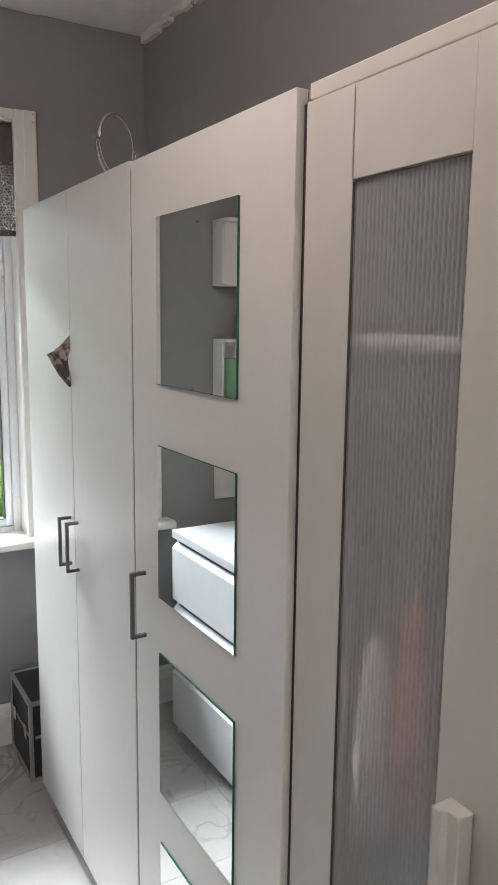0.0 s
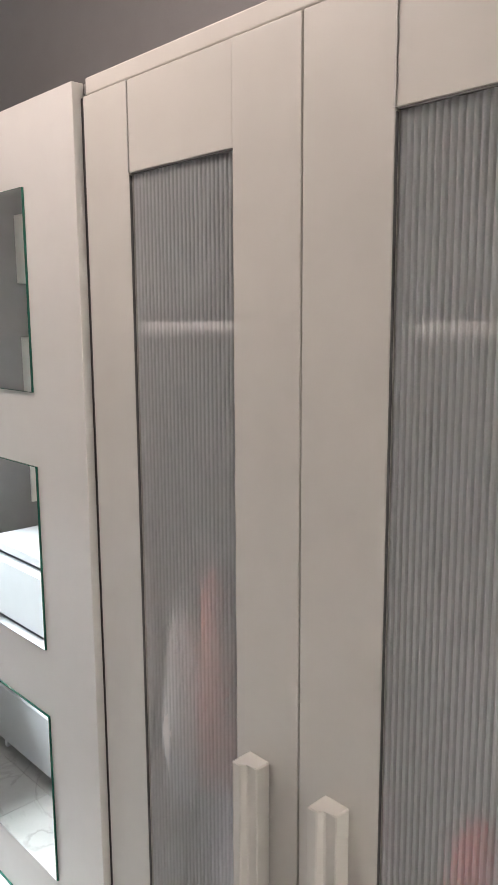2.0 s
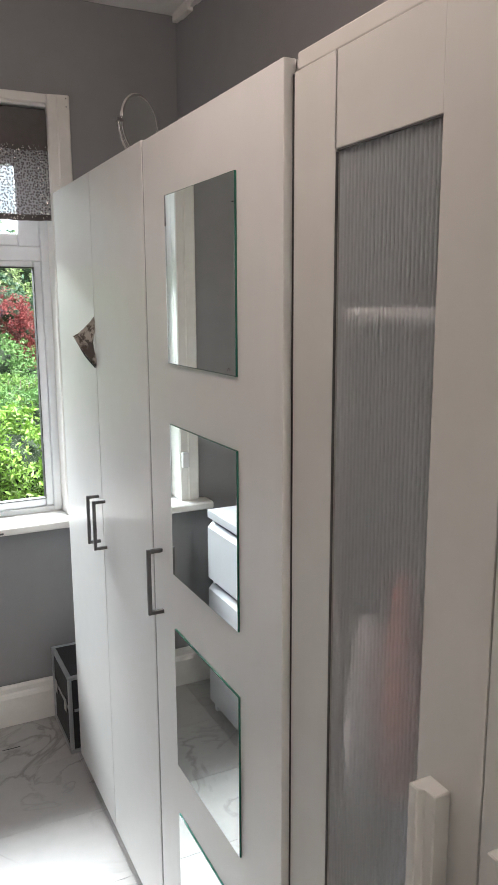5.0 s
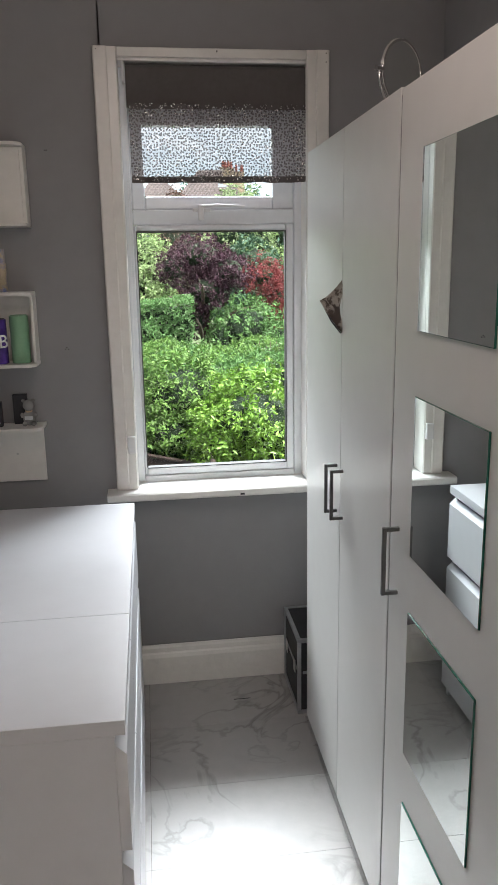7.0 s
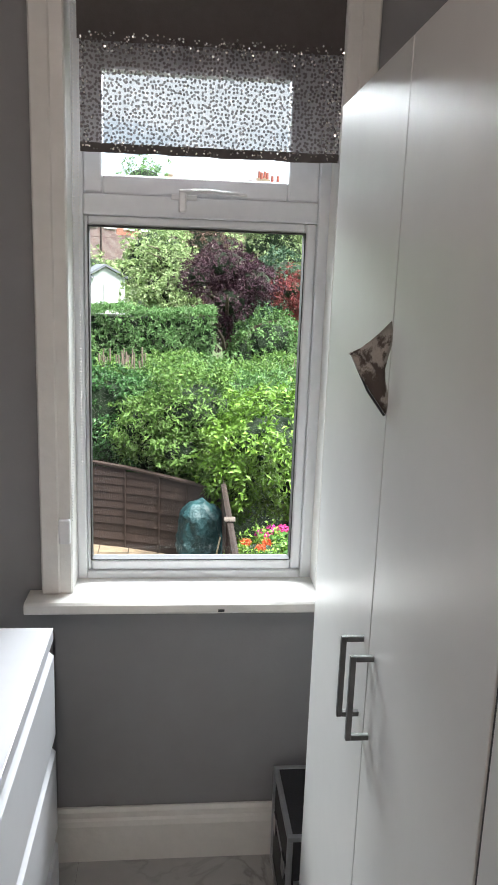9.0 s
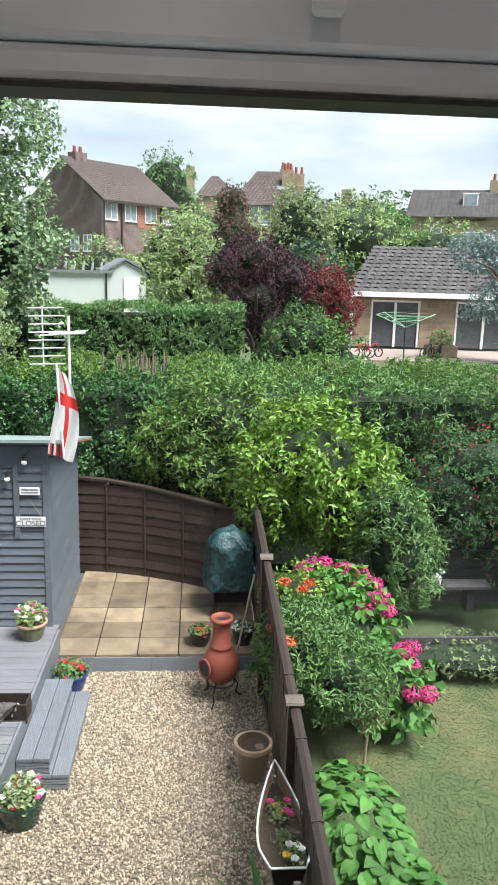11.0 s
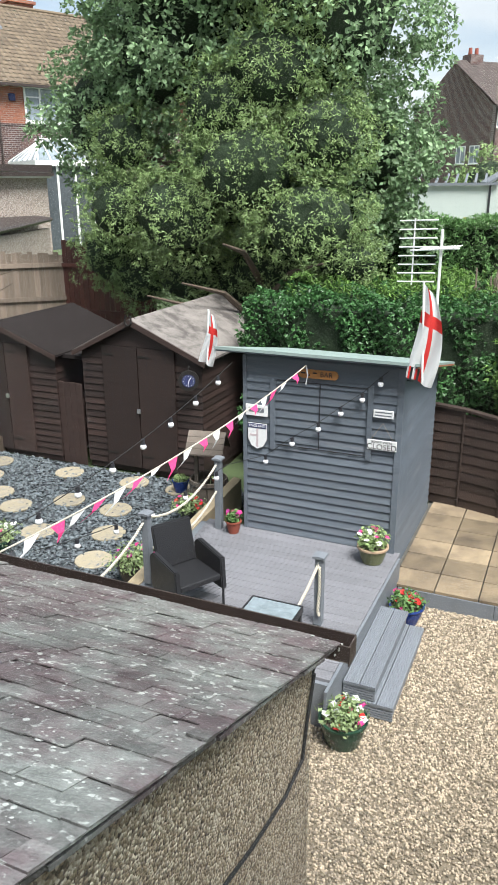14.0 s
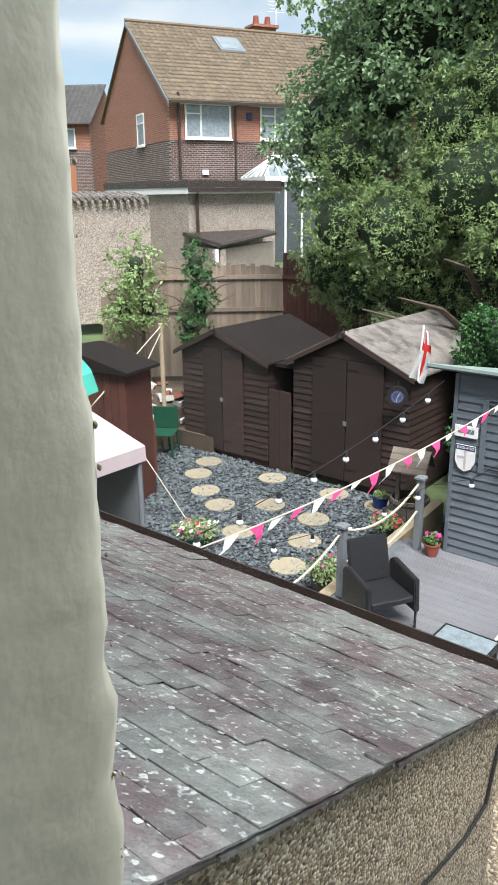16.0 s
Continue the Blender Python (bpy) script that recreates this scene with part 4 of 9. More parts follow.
w3 = thing("wardrobe", "cream two-door wardrobe with ribbed frosted plastic panels and long grip handles", "wardrobe", (0, -2.16, 0), group="row of wardrobes")
Y3 = -2.16
carcass(w3, -2.575, -1.778, 0.034, 0.0, 1.803, "side", Y3)
part("top_board", obox(0.018, 0.53, -2.585 - Y3, -1.772 - Y3, 1.8045, 1.826, bev=0.002), M["melamine2"], w3, "cream top board with a lifting edge")
for s, (a, b, pa, pb, hy) in (("near", (-2.162, -1.778, -2.064, -1.876, -2.104)), ("far", (-2.556, -2.1645, -2.456, -2.2715, -2.2200))):
    fr = bmesh.new()
    a_, b_, pa_, pb_ = a - Y3, b - Y3, pa - Y3, pb - Y3
    box(fr, 0.010, 0.030, pb_, b_, 0.05, 1.800, 0.0012)
    box(fr, 0.010, 0.030, a_, pa_, 0.05, 1.800, 0.0012)
    box(fr, 0.0105, 0.030, pa_, pb_, 1.692, 1.800, 0.0012)
    box(fr, 0.0105, 0.030, pa_, pb_, 0.05, 0.16, 0.0012)
    d = part("door", fr, M["melamine2"], w3, "cream framed door")
    pn = bmesh.new()
    nrib = 26
    y = pa_
    st = (pb_ - pa_) / nrib
    lo, hi = [], []
    for k in range(nrib * 4 + 1):
        yy = pa_ + st * k / 4
        xx = 0.0150 + 0.0030 * (1 - abs(math.sin(math.pi * k / 4)))
        lo.append(pn.verts.new((xx, yy, 0.158)))
        hi.append(pn.verts.new((xx, yy, 1.694)))
    for k in range(nrib * 4):
        pn.faces.new((lo[k], lo[k + 1], hi[k + 1], hi[k]))
    part("ribbed_panel", pn, M["frost"], d, "ribbed grey frosted plastic panel").visible_shadow = False
    # Thin dark strips paint the shade where the frame overhangs the panel.
    part("panel_edge_shade", box(obox(0.0104, 0.0140, pa_ + 0.0003, pb_ - 0.0035, 1.6900, 1.6915), 0.0104, 0.0140, pb_ - 0.0010, pb_ - 0.0002, 0.161, 1.689), M["steel"], d, "thin dark strips standing in for shade along the panel edge")
    gb = bmesh.new()
    h = hy - Y3
    prism(gb, [(-0.020, h + 0.017), (-0.020, h + 0.004), (-0.012, h - 0.001), (-0.012, h - 0.016), (0.0098, h - 0.016), (0.0098, h + 0.017)], "z", 0.52, 1.012)
    bmesh.ops.bevel(gb, geom=gb.edges[:], offset=0.0015, segments=1, affect="EDGES")
    part("handle", gb, M["melamine2"], d, "long cream grip handle")
# Black strips paint the shade at the wardrobe's end and between its doors.
part("end_gap_shade", obox(0.013, 0.0175, -1.7777 - Y3, -1.7685 - Y3, 0.06, 1.80), M["gasket"], w3, "dark strip standing in for the shade beside the next wardrobe")
part("door_gap_shade", obox(0.0306, 0.0336, -2.170 - Y3, -2.156 - Y3, 0.06, 1.80), M["gasket"], w3, "dark strip standing in for the shade between the doors")
for y in (-1.8755, -2.2710):
    part("door_seam", obox(0.0088, 0.0098, y - 0.001 - Y3, y + 0.001 - Y3, 1.692, 1.80), M["side"], w3, "fine joint in the door frame")
part("rail", tube(bmesh.new(), [(0.036, -2.55 - Y3, 1.50), (0.036, -1.80 - Y3, 1.50)], 0.011, 10), M["side"], w3, "white hanging rail")
for nm, y, z0, z1, w_, col, lab, rs in (("hung_garment", -1.915, 0.86, 1.12, 0.045, "white", "crumpled white garment hanging in the wardrobe", 3),
                                  ("hung_garment", -1.975, 0.90, 1.20, 0.034, "salmon", "salmon garment hanging in the wardrobe", 4),
                                  ("hung_garment", -1.965, 0.30, 0.92, 0.085, "lilacgarment", "long pale lilac garment hanging in the wardrobe", 5),
                                  ("hung_garment", -2.36, 0.7, 1.04, 0.045, "redgarment", "red garment hanging in the wardrobe", 6),
                                  ("hung_garment", -2.43, 0.7, 1.06, 0.035, "lilacgarment", "short pale lilac garment hanging in the wardrobe", 7)):
    g = thing(nm, lab, "clothes", (0.050 + w_ * (0.3 if w_ < 0.08 else 0.9), y, z0), group="clothes in the wardrobe")
    bm = bmesh.new()
    lathe(bm, [(0.002, 0), (w_, 0.005), (w_ * 0.9, (z1 - z0) * 0.4), (w_ * 0.45, (z1 - z0) * 0.9), (0.004, z1 - z0)], 12)
    for v_ in bm.verts:
        v_.co.x += 0.02 * noise.noise(v_.co * 14 + Vector((rs, 0, 0)))
        v_.co.y += 0.03 * noise.noise(v_.co * 9 + Vector((0, rs, 0)))
    part("garment_cloth", bm, M[col], g, smooth=True)
    part("hanger", tube(bmesh.new(), [(0, 0, z1 - z0 - 0.01), (-0.015, 0, 1.49 - z0), (-0.026, 0, 1.516 - z0)], 0.002, 6), M["steel"], g)

# ---- round mirror on the wardrobes ----
rm = thing("vanity_mirror", "round chrome vanity mirror standing on top of the wardrobe", "mirror", (0.160, -0.715, 1.8255), 34)
R_ = 0.073
ring = bmesh.new()
tube(ring, [(R_ * math.cos(a), 0, 0.132 + R_ * math.sin(a)) for a in np.linspace(0, 2 * math.pi, 41)], 0.0045, 8)
part("mirror_rim", ring, M["chrome"], rm, "thin chrome rim", smooth=True)
disc = bmesh.new()
bmesh.ops.create_cone(disc, cap_ends=True, segments=40, radius1=R_, radius2=R_, depth=0.004, matrix=Matrix.Translation((0, 0, 0.132)) @ Matrix.Rotation(radians(90), 4, "X"))
part("mirror_glass", disc, M["mirror"], rm, "round mirror glass")
arc = bmesh.new()
tube(arc, [((R_ + 0.012) * math.cos(a), 0, 0.132 + (R_ + 0.012) * math.sin(a)) for a in np.linspace(math.pi, 2 * math.pi, 25)], 0.004, 8)
part("yoke", arc, M["chrome"], rm, "half-round chrome yoke", smooth=True)
part("pivot", tube(bmesh.new(), [(R_ - 0.002, 0, 0.132), (R_ + 0.022, 0, 0.132)], 0.006, 10), M["chrome"], rm)
part("pivot", tube(bmesh.new(), [(-R_ + 0.002, 0, 0.132), (-R_ - 0.022, 0, 0.132)], 0.006, 10), M["chrome"], rm)
part("foot", lathe(bmesh.new(), [(0.0, 0.0), (0.055, 0.0), (0.055, 0.004), (0.012, 0.008), (0.0, 0.008)], 24), M["chrome"], rm, smooth=True)

# ---- flight case ----
fc = thing("storage_case", "black box case with aluminium edges on the floor by the skirting", "case", (0.12, -0.17, 0.0))
part("case_body", obox(-0.125, 0.22, -0.120, 0.132, 0.004, 0.278, bev=0.003), M["black"], fc)
eb = bmesh.new()
for y in (-0.126, 0.124):
    for z in (0.0, 0.268):
        box(eb, -0.131, 0.226, y, y + 0.013, z, z + 0.013, 0.002)
    for x in (-0.131, 0.213):
        box(eb, x, x + 0.013, y, y + 0.013, 0.013, 0.268, 0.002)
for z in (0.0, 0.268):
    for x in (-0.131, 0.213):
        box(eb, x, x + 0.013, -0.113, 0.124, z, z + 0.013, 0.002)
box(eb, -0.1275, -0.1255, -0.113, 0.124, 0.150, 0.160)
box(eb, -0.112, 0.213, -0.1225, -0.1205, 0.150, 0.160)
part("edging", eb, M["alu"], fc, "aluminium edging")
for y in (0.07, -0.07):
    part("latch", obox(-0.133, -0.1276, y - 0.016, y + 0.016, 0.135, 0.185, bev=0.001), M["chrome"], fc, "chrome latch")

# ---- chests of drawers ----


def chest(name, y0, y1, label, seam):
    c = thing(name, label, "chest of drawers", (-0.772, (y0 + y1) / 2, 0), group="pair of drawer chests")
    yc = (y0 + y1) / 2
    a, b = y0 - yc, y1 - yc
    part("top", obox(-0.24, 0.238, a, b, 0.757, 0.785, bev=0.0012), M["malm"], c)
    part("side_panel", obox(-0.24, 0.219, a, a + 0.019, 0.0, 0.757, bev=0.001), M["malm"], c)
    part("side_panel", obox(-0.24, 0.219, b - 0.019, b, 0.0, 0.757, bev=0.001), M["malm"], c)
    part("back", obox(-0.24, -0.232, a + 0.019, b - 0.019, 0.04, 0.757), M["malm"], c)
    part("plinth", obox(0.16, 0.178, a + 0.019, b - 0.019, 0.0, 0.045), M["malm"], c)
    for z0, z1 in ((0.048, 0.268), (0.292, 0.506), (0.530, 0.738)):
        d = bmesh.new()
        prism(d, [(0.2195, z0), (0.238, z0), (0.238, z1 - 0.018), (0.2195, z1)], "y", a + 0.001, b - 0.001)
        part("drawer", d, M["malm"], c, "flat white drawer front with a recessed top grip")
    return c


chest("chest_of_drawers", -1.0505, -0.248, "wide white three-drawer chest, its drawers shut", True)
chest("chest_of_drawers", -1.455, -1.0515, "narrow white three-drawer chest beside a wider one", True)

# ---- wall shelves beside the window ----


def shelf_board(bm, x0, x1, z, depth, rc=0.035, t=0.010):
    pts = [(x0, -0.0), (x1, -0.0), (x1, -depth + rc)]
    for k in range(1, 7):
        a = math.pi / 2 * k / 6
        pts.append((x1 - rc + rc * math.cos(a), -depth + rc - rc * math.sin(a)))
    pts.append((x0, -depth))
    return prism(bm, pts, "z", z, z + t)


for i, (x1, za, zb) in enumerate(((-0.822, 1.650, 1.885), (-0.826, 1.213, 1.440), (-0.822, 0.812, 1.004))):
    zc = za
    lab = ("white wall shelf box with rounded corners and a screw hole", "open white wall shelf box holding tins", "white wall shelf with a panel under its board")[i]
    sh = thing("wall_shelf", lab, "shelf", (LEFT + 0.11, -0.002, za), group="wall shelves by the window")
    X0, X1 = LEFT + 0.002 - LEFT - 0.11, x1 - LEFT - 0.11
    part("shelf_board", shelf_board(bmesh.new(), X0, X1, zb - za, 0.115), M["gloss"], sh)
    if i < 2:
        part("shelf_board", shelf_board(bmesh.new(), X0, X1, 0.0, 0.115), M["gloss"], sh)
        part("side_panel", obox(X1 - 0.010, X1, -0.075, -0.0, 0.0105, zb - za - 0.0005, bev=0.001), M["gloss"], sh)
    fy = -0.074 if i == 0 else -0.010
    part("back_panel", obox(X0, X1 - 0.011, fy, fy + 0.009, 0.0105 if i < 2 else 0.0, zb - za - 0.0005), M["gloss"], sh)
    if i != 1:
        part("screw_hole", tube(bmesh.new(), [(0.015, fy - 0.0006, (zb - za) * 0.5), (0.015, fy + 0.001, (zb - za) * 0.5)], 0.004, 10), M["side"], sh)


def can(name, x, y, z, r, h, mname, label, cat, lid=None):
    c = thing(name, label, cat, (x, y, z))
    part("body", lathe(bmesh.new(), [(0, 0), (r, 0), (r, h), (r * 0.97, h + 0.001), (0, h + 0.001)], 28), M[mname], c, smooth=False)
    if lid:
        part("lid", lathe(bmesh.new(), [(0, h + 0.0015), (r * 0.9, h + 0.0015), (r * 0.85, h + lid[1]), (0, h + lid[1])], 24), M[lid[0]], c)
    return c


zs = 1.4505
can("spray_can", -0.915, -0.06, zs, 0.0135, 0.088, "beigecan", "slim patterned spray can on the wall shelf", "spray can", ("beigecan", 0.045))
can("storage_tin", -0.878, -0.05, 1.2235, 0.030, 0.150, "mint", "tall mint green tin on the wall shelf", "tin", ("mint", 0.004))
pb = can("storage_tin", -0.952, -0.055, 1.2235, 0.034, 0.140, "purple", "purple tin with a white letter B on the wall shelf", "tin", ("ink", 0.004))
text_mesh("letter", "B", 0.06, M["white"], pose(0.026, -0.0272, 0.070, 90, 0, 42), pb, "white letter B")
bx = thing("perfume_box", "black perfume box with small pale lettering", "box", (-0.985, -0.055, 1.0145))
part("carton", obox(-0.03, 0.03, -0.012, 0.012, 0, 0.082, bev=0.001), M["ink"], bx)
part("print_bar", obox(-0.01, 0.024, -0.0128, -0.0122, 0.046, 0.052), M["white"], bx)
part("print_bar", obox(-0.01, 0.024, -0.0128, -0.0122, 0.012, 0.014), M["white"], bx)
bx = thing("perfume_box", "small black carton behind a glass bottle", "box", (-0.893, -0.022, 1.0145))
part("carton", obox(-0.03, 0.016, -0.01, 0.01, 0, 0.10, bev=0.001), M["ink"], bx)
bo = thing("perfume_bottle", "frosted glass perfume bottle in the shape of a small bear", "bottle", (-0.868, -0.062, 1.0145))
bb = bmesh.new()
for c_, s_ in (((0, 0, 0.026), (0.021, 0.014, 0.026)), ((0, 0, 0.068), (0.019, 0.014, 0.019)), ((-0.016, 0, 0.084), (0.006, 0.005, 0.006)), ((0.016, 0, 0.084), (0.006, 0.005, 0.006)),
               ((-0.021, -0.004, 0.036), (0.007, 0.007, 0.009)), ((0.021, -0.004, 0.036), (0.007, 0.007, 0.009)), ((-0.014, -0.008, 0.008), (0.009, 0.011, 0.008)), ((0.014, -0.008, 0.008), (0.009, 0.011, 0.008))):
    bmesh.ops.create_icosphere(bb, subdivisions=3, radius=1, matrix=Matrix.Translation(c_) @ Matrix.Diagonal((*s_, 1)))
part("bottle_glass", bb, M["frosted"], bo, smooth=True)
part("collar", lathe(bmesh.new(), [(0.009, 0.046), (0.0115, 0.046), (0.0115, 0.051), (0.009, 0.051)], 20), M["potrim"], bo, "gold collar")
part("label_plate", obox(-0.013, 0.013, -0.0165, -0.0135, 0.022, 0.034, bev=0.001), M["alu"], bo, "small plate label")
mp_ = thing("trinket_tin", "small patterned tin lying on the top shelf", "tin", (-0.93, -0.05, 1.8955))
part("tin_body", lathe(bmesh.new(), [(0, 0), (0.03, 0), (0.03, 0.016), (0, 0.016)], 24), M["fabric"], mp_)
part("tin_lid", lathe(bmesh.new(), [(0, 0.0165), (0.031, 0.0165), (0.031, 0.021), (0, 0.021)], 24), M["fabric"], mp_)
for x, z in ((-0.757, 1.885), (-0.763, 1.885), (-0.738, 1.262), (-0.732, 1.256), (-0.742, 1.256)):
    t_ = thing("screw_hole", "small old screw hole in the grey wall", "screw hole", (x, 0.0, z), group="old screw holes in the wall")
    part("hole", obox(-0.0016, 0.0016, -0.0006, 0.004, -0.0016, 0.0016), M["ink"], t_)
sw = thing("floor_scuff", "short dark scuff on the vinyl floor", "scuff", (-0.19, -0.17, 0.0005))
part("mark", obox(-0.03, 0.03, -0.002, 0.002, 0, 0.0006), M["ink"], sw)

# Unseen ceiling fitting, added to go with the fill lamp.
clf = thing("ceiling_light", "plain white square fitting added on the ceiling, unseen", "ceiling light", (-0.42, -2.95, CEIL - 0.005))
part("housing", obox(-0.17, 0.17, -0.17, 0.17, -0.075, 0.0, bev=0.006), M["white"], clf)


# ---- the garden: ground ----
G, PAT, DK = -2.825, -2.625, -2.375      # gravel, patio, deck
gb = bmesh.new()


def ground_z(x, y):
    far = min(max((y - 10.5) / 14.0, 0), 1)
    rise = 2.0 * far + 0.03 * max(y - 24, 0) * (1 if y < 160 else 1)
    side = 1.2 * min(max((-x - 14.0) / 5, 0), 1) * (1 - far)
    drop = 0.20 * min(max((x - 0.5) / 0.6, 0), 1) * (1 - far)
    return G - 0.03 + rise + side - drop - (0.05 if y < 0.2 else 0)


xs = [-400, -200, -120, -80, -50, -35] + list(np.arange(-26, 26, 1.0)) + [30, 45, 70, 110, 200, 400]
ys = [-60, -20, 0.21] + list(np.arange(1.0, 30, 1.0)) + [34, 40, 50, 65, 85, 110, 160, 260, 420, 800]
g = [[gb.verts.new((x, y, ground_z(x, y))) for y in ys] for x in xs]
for i in range(len(xs) - 1):
    for j in range(len(ys) - 1):
        gb.faces.new((g[i][j], g[i + 1][j], g[i + 1][j + 1], g[i][j + 1]))
structure("ground", gb, M["earth"], "grassy ground sheet running out to the horizon", "ground")
structure("gravel_bed", obox(-2.6, 0.40, 0.25, 7.30, G - 0.028, G - 0.012), M["subgravel"], "bed of cream gravel between deck and fence", "gravel")
structure("slate_bed", obox(-9.9, -4.35, 3.0, 9.36, G - 0.028, G - 0.010), M["subslate"], "bed of blue slate chippings", "slate bed")
structure("lawn", obox(0.52, 7.0, 0.25, 8.0, G - 0.24, G - 0.19), M["grass"], "mown green lawn next door with dry patches", "lawn")
structure("bare_bed", obox(-16.0, -8.9, 9.3, 14.0, G - 0.1, G + 0.30), M["soil"], "bare earth bed behind the sheds", "soil")

# patio
structure("patio_base", obox(-1.93, 0.40, 7.275, 9.75, G - 0.02, PAT - 0.035), M["joint"], "raised flagged patio with dark joints", "patio")
structure("patio_kerb", box(box(bmesh.new(), -1.80, -0.802, 7.245, 7.274, G - 0.02, PAT - 0.036, 0.004), -0.798, 0.385, 7.245, 7.274, G - 0.02, PAT - 0.036, 0.004), M["kerbgrey"], "grey painted edge of the patio", "kerb")

# deck
deck_body = structure("deck_frame", prism(bmesh.new(), [(-4.30, 7.43), (-4.02, 5.10), (-1.86, 5.02), (-1.835, 7.43)], "z", G - 0.01, DK - 0.030), M["deckstep"], "raised grey timber deck", "deck")
part("fascia_board", prism(bmesh.new(), [(-1.859, 4.90), (-1.833, 4.90), (-1.808, 7.35), (-1.834, 7.35)], "z", G, DK - 0.001), M["deckstep"], deck_body, "long grey fascia board")

st = thing("garden_steps", "pair of grey decking steps down from the deck to the gravel", "steps", (-1.84, 5.95, G))
for nm, x0, x1, ya, yb, z in (("upper_step", 0.02, 0.30, -0.64, 0.63, 0.30), ("lower_step", 0.02, 0.46, -0.65, 0.64, 0.15)):
    s = part(nm, obox(x0, x1 - 0.02, ya + 0.01, yb - 0.01, 0.0, z - 0.030), M["deckstep"], st, "boxed decking step")
    nb = 2 if nm == "upper_step" else 3
    w = (x1 - x0) / nb
    for k in range(nb):
        bm = bmesh.new()
        xa, xb = x0 + k * w + 0.002, x0 + (k + 1) * w - 0.002
        pts = [(xa, z - 0.028)]
        ng = 7
        for q in range(ng):
            u0, u1 = xa + (xb - xa) * q / ng, xa + (xb - xa) * (q + 1) / ng
            pts += [(u0 + 0.001, z - 0.006), (u0 + 0.004, z), (u1 - 0.004, z), (u1 - 0.001, z - 0.006)]
        pts += [(xb, z - 0.028)]
        prism(bm, pts[::-1], "y", ya - 0.005, yb + 0.005)
        part("tread_board", bm, M["deckstep"], s)
    for zz in np.arange(z - 0.15 + 0.01, z - 0.035, 0.024):
        part("end_rib", obox(x0, x1 - 0.004, ya + 0.000, ya + 0.009, zz, zz + 0.016), M["deckstep"], s)

# right-hand fence
fr_ = structure("fence_side", box(box(bmesh.new(), 0.400, 0.43, 2.2, 8.75, G + 0.35, G + 0.42), 0.400, 0.43, 2.2, 8.75, G + 1.05, G + 1.12), M["fence"], "dark brown slatted fence along the gravel", "fence")


def rail_z(y):
    return G + 1.22 + 0.072 * (y - 2.8)


bm = bmesh.new()
pts_ = [(0.385, y, rail_z(y)) for y in np.arange(2.2, 8.2, 0.45)]
for (a, b) in zip(pts_, pts_[1:]):
    vs = []
    for p in (a, b):
        vs.append([bm.verts.new((p[0] + dx, p[1], p[2] + dz)) for dx, dz in ((-0.035, -0.03), (0.035, -0.03), (0.035, 0.008), (0.0, 0.02), (-0.035, 0.008))])
    for k in range(5):
        bm.faces.new((vs[0][k], vs[1][k], vs[1][(k + 1) % 5], vs[0][(k + 1) % 5]))
    bm.faces.new(vs[0])
    bm.faces.new(vs[1][::-1])
part("top_rail", bm, M["fence"], fr_, "worn dark brown capping rail")
for y in (4.42, 6.75, 2.3):
    part("fence_post", obox(0.335, 0.425, y - 0.045, y + 0.045, G, rail_z(y) + 0.03, bev=0.004), M["fence"], fr_)
    cpb = bmesh.new()
    prism(cpb, [(y - 0.065, rail_z(y) + 0.031), (y + 0.065, rail_z(y) + 0.031), (y + 0.055, rail_z(y) + 0.050), (y, rail_z(y) + 0.066), (y - 0.055, rail_z(y) + 0.050)], "x", 0.315, 0.445)
    part("post_cap", cpb, M["well"], fr_, "weathered flat post cap")
for k, y in enumerate(np.arange(2.6, 5.2, 0.72)):
    part("rail_joint", obox(0.347, 0.423, y, y + 0.012, rail_z(y) - 0.01, rail_z(y) + 0.024), M["gutter"], fr_)
part("broom_handle", tube(bmesh.new(), [(0.08, 7.12, G + 0.02), (0.31, 7.30, G + 1.12)], 0.011, 8), M["sleeper"], thing("garden_cane", "pale wooden pole leaning on the fence", "pole", (0, 0, 0)))
for y0, y1 in ((2.4, 3.1), (3.11, 3.62), (3.63, 4.05)):
    e = thing("kerb_edging", "pale concrete edging block along the fence foot", "edging", (0.33, (y0 + y1) / 2, G), group="edging blocks")
    part("block", obox(-0.035, 0.035, -(y1 - y0) / 2, (y1 - y0) / 2, -0.02, 0.05, bev=0.006), M["sleeper"], e)

# back fence: brown panels running from behind the bar to the corner
FB = [(-1.95, 9.62, 1.33), (-1.55, 9.57, 1.31), (-1.02, 9.42, 1.26), (-0.50, 9.2, 1.20), (-0.10, 8.98, 1.16), (0.40, 8.72, 1.14)]
fb_ = structure("fence_back", obox(-1.9, -1.8, 9.75, 9.78, G, PAT + 0.1), M["fence"], "dark brown overlapped fence panels behind the patio", "fence")


def along(pts, f):
    s = f * (len(pts) - 1)
    i = min(int(s), len(pts) - 2)
    a, b = pts[i], pts[i + 1]
    return [a[k] + (b[k] - a[k]) * (s - i) for k in range(3)]


bm = bmesh.new()
for (a, b) in zip(FB, FB[1:]):
    d = Vector((b[0] - a[0], b[1] - a[1], 0)).normalized()
    nrm = Vector((d.y, -d.x, 0))
    vs = []
    for p in (a, b):
        base = Vector((p[0], p[1], PAT + p[2]))
        vs.append([bm.verts.new(base + nrm * o + Vector((0, 0, h))) for o, h in ((-0.03, 0), (0.04, 0), (0.04, 0.03), (-0.03, 0.04))])
    for k in range(4):
        bm.faces.new((vs[0][k], vs[1][k], vs[1][(k + 1) % 4], vs[0][(k + 1) % 4]))
part("capping", bm, M["fence"], fb_, "worn top edge")
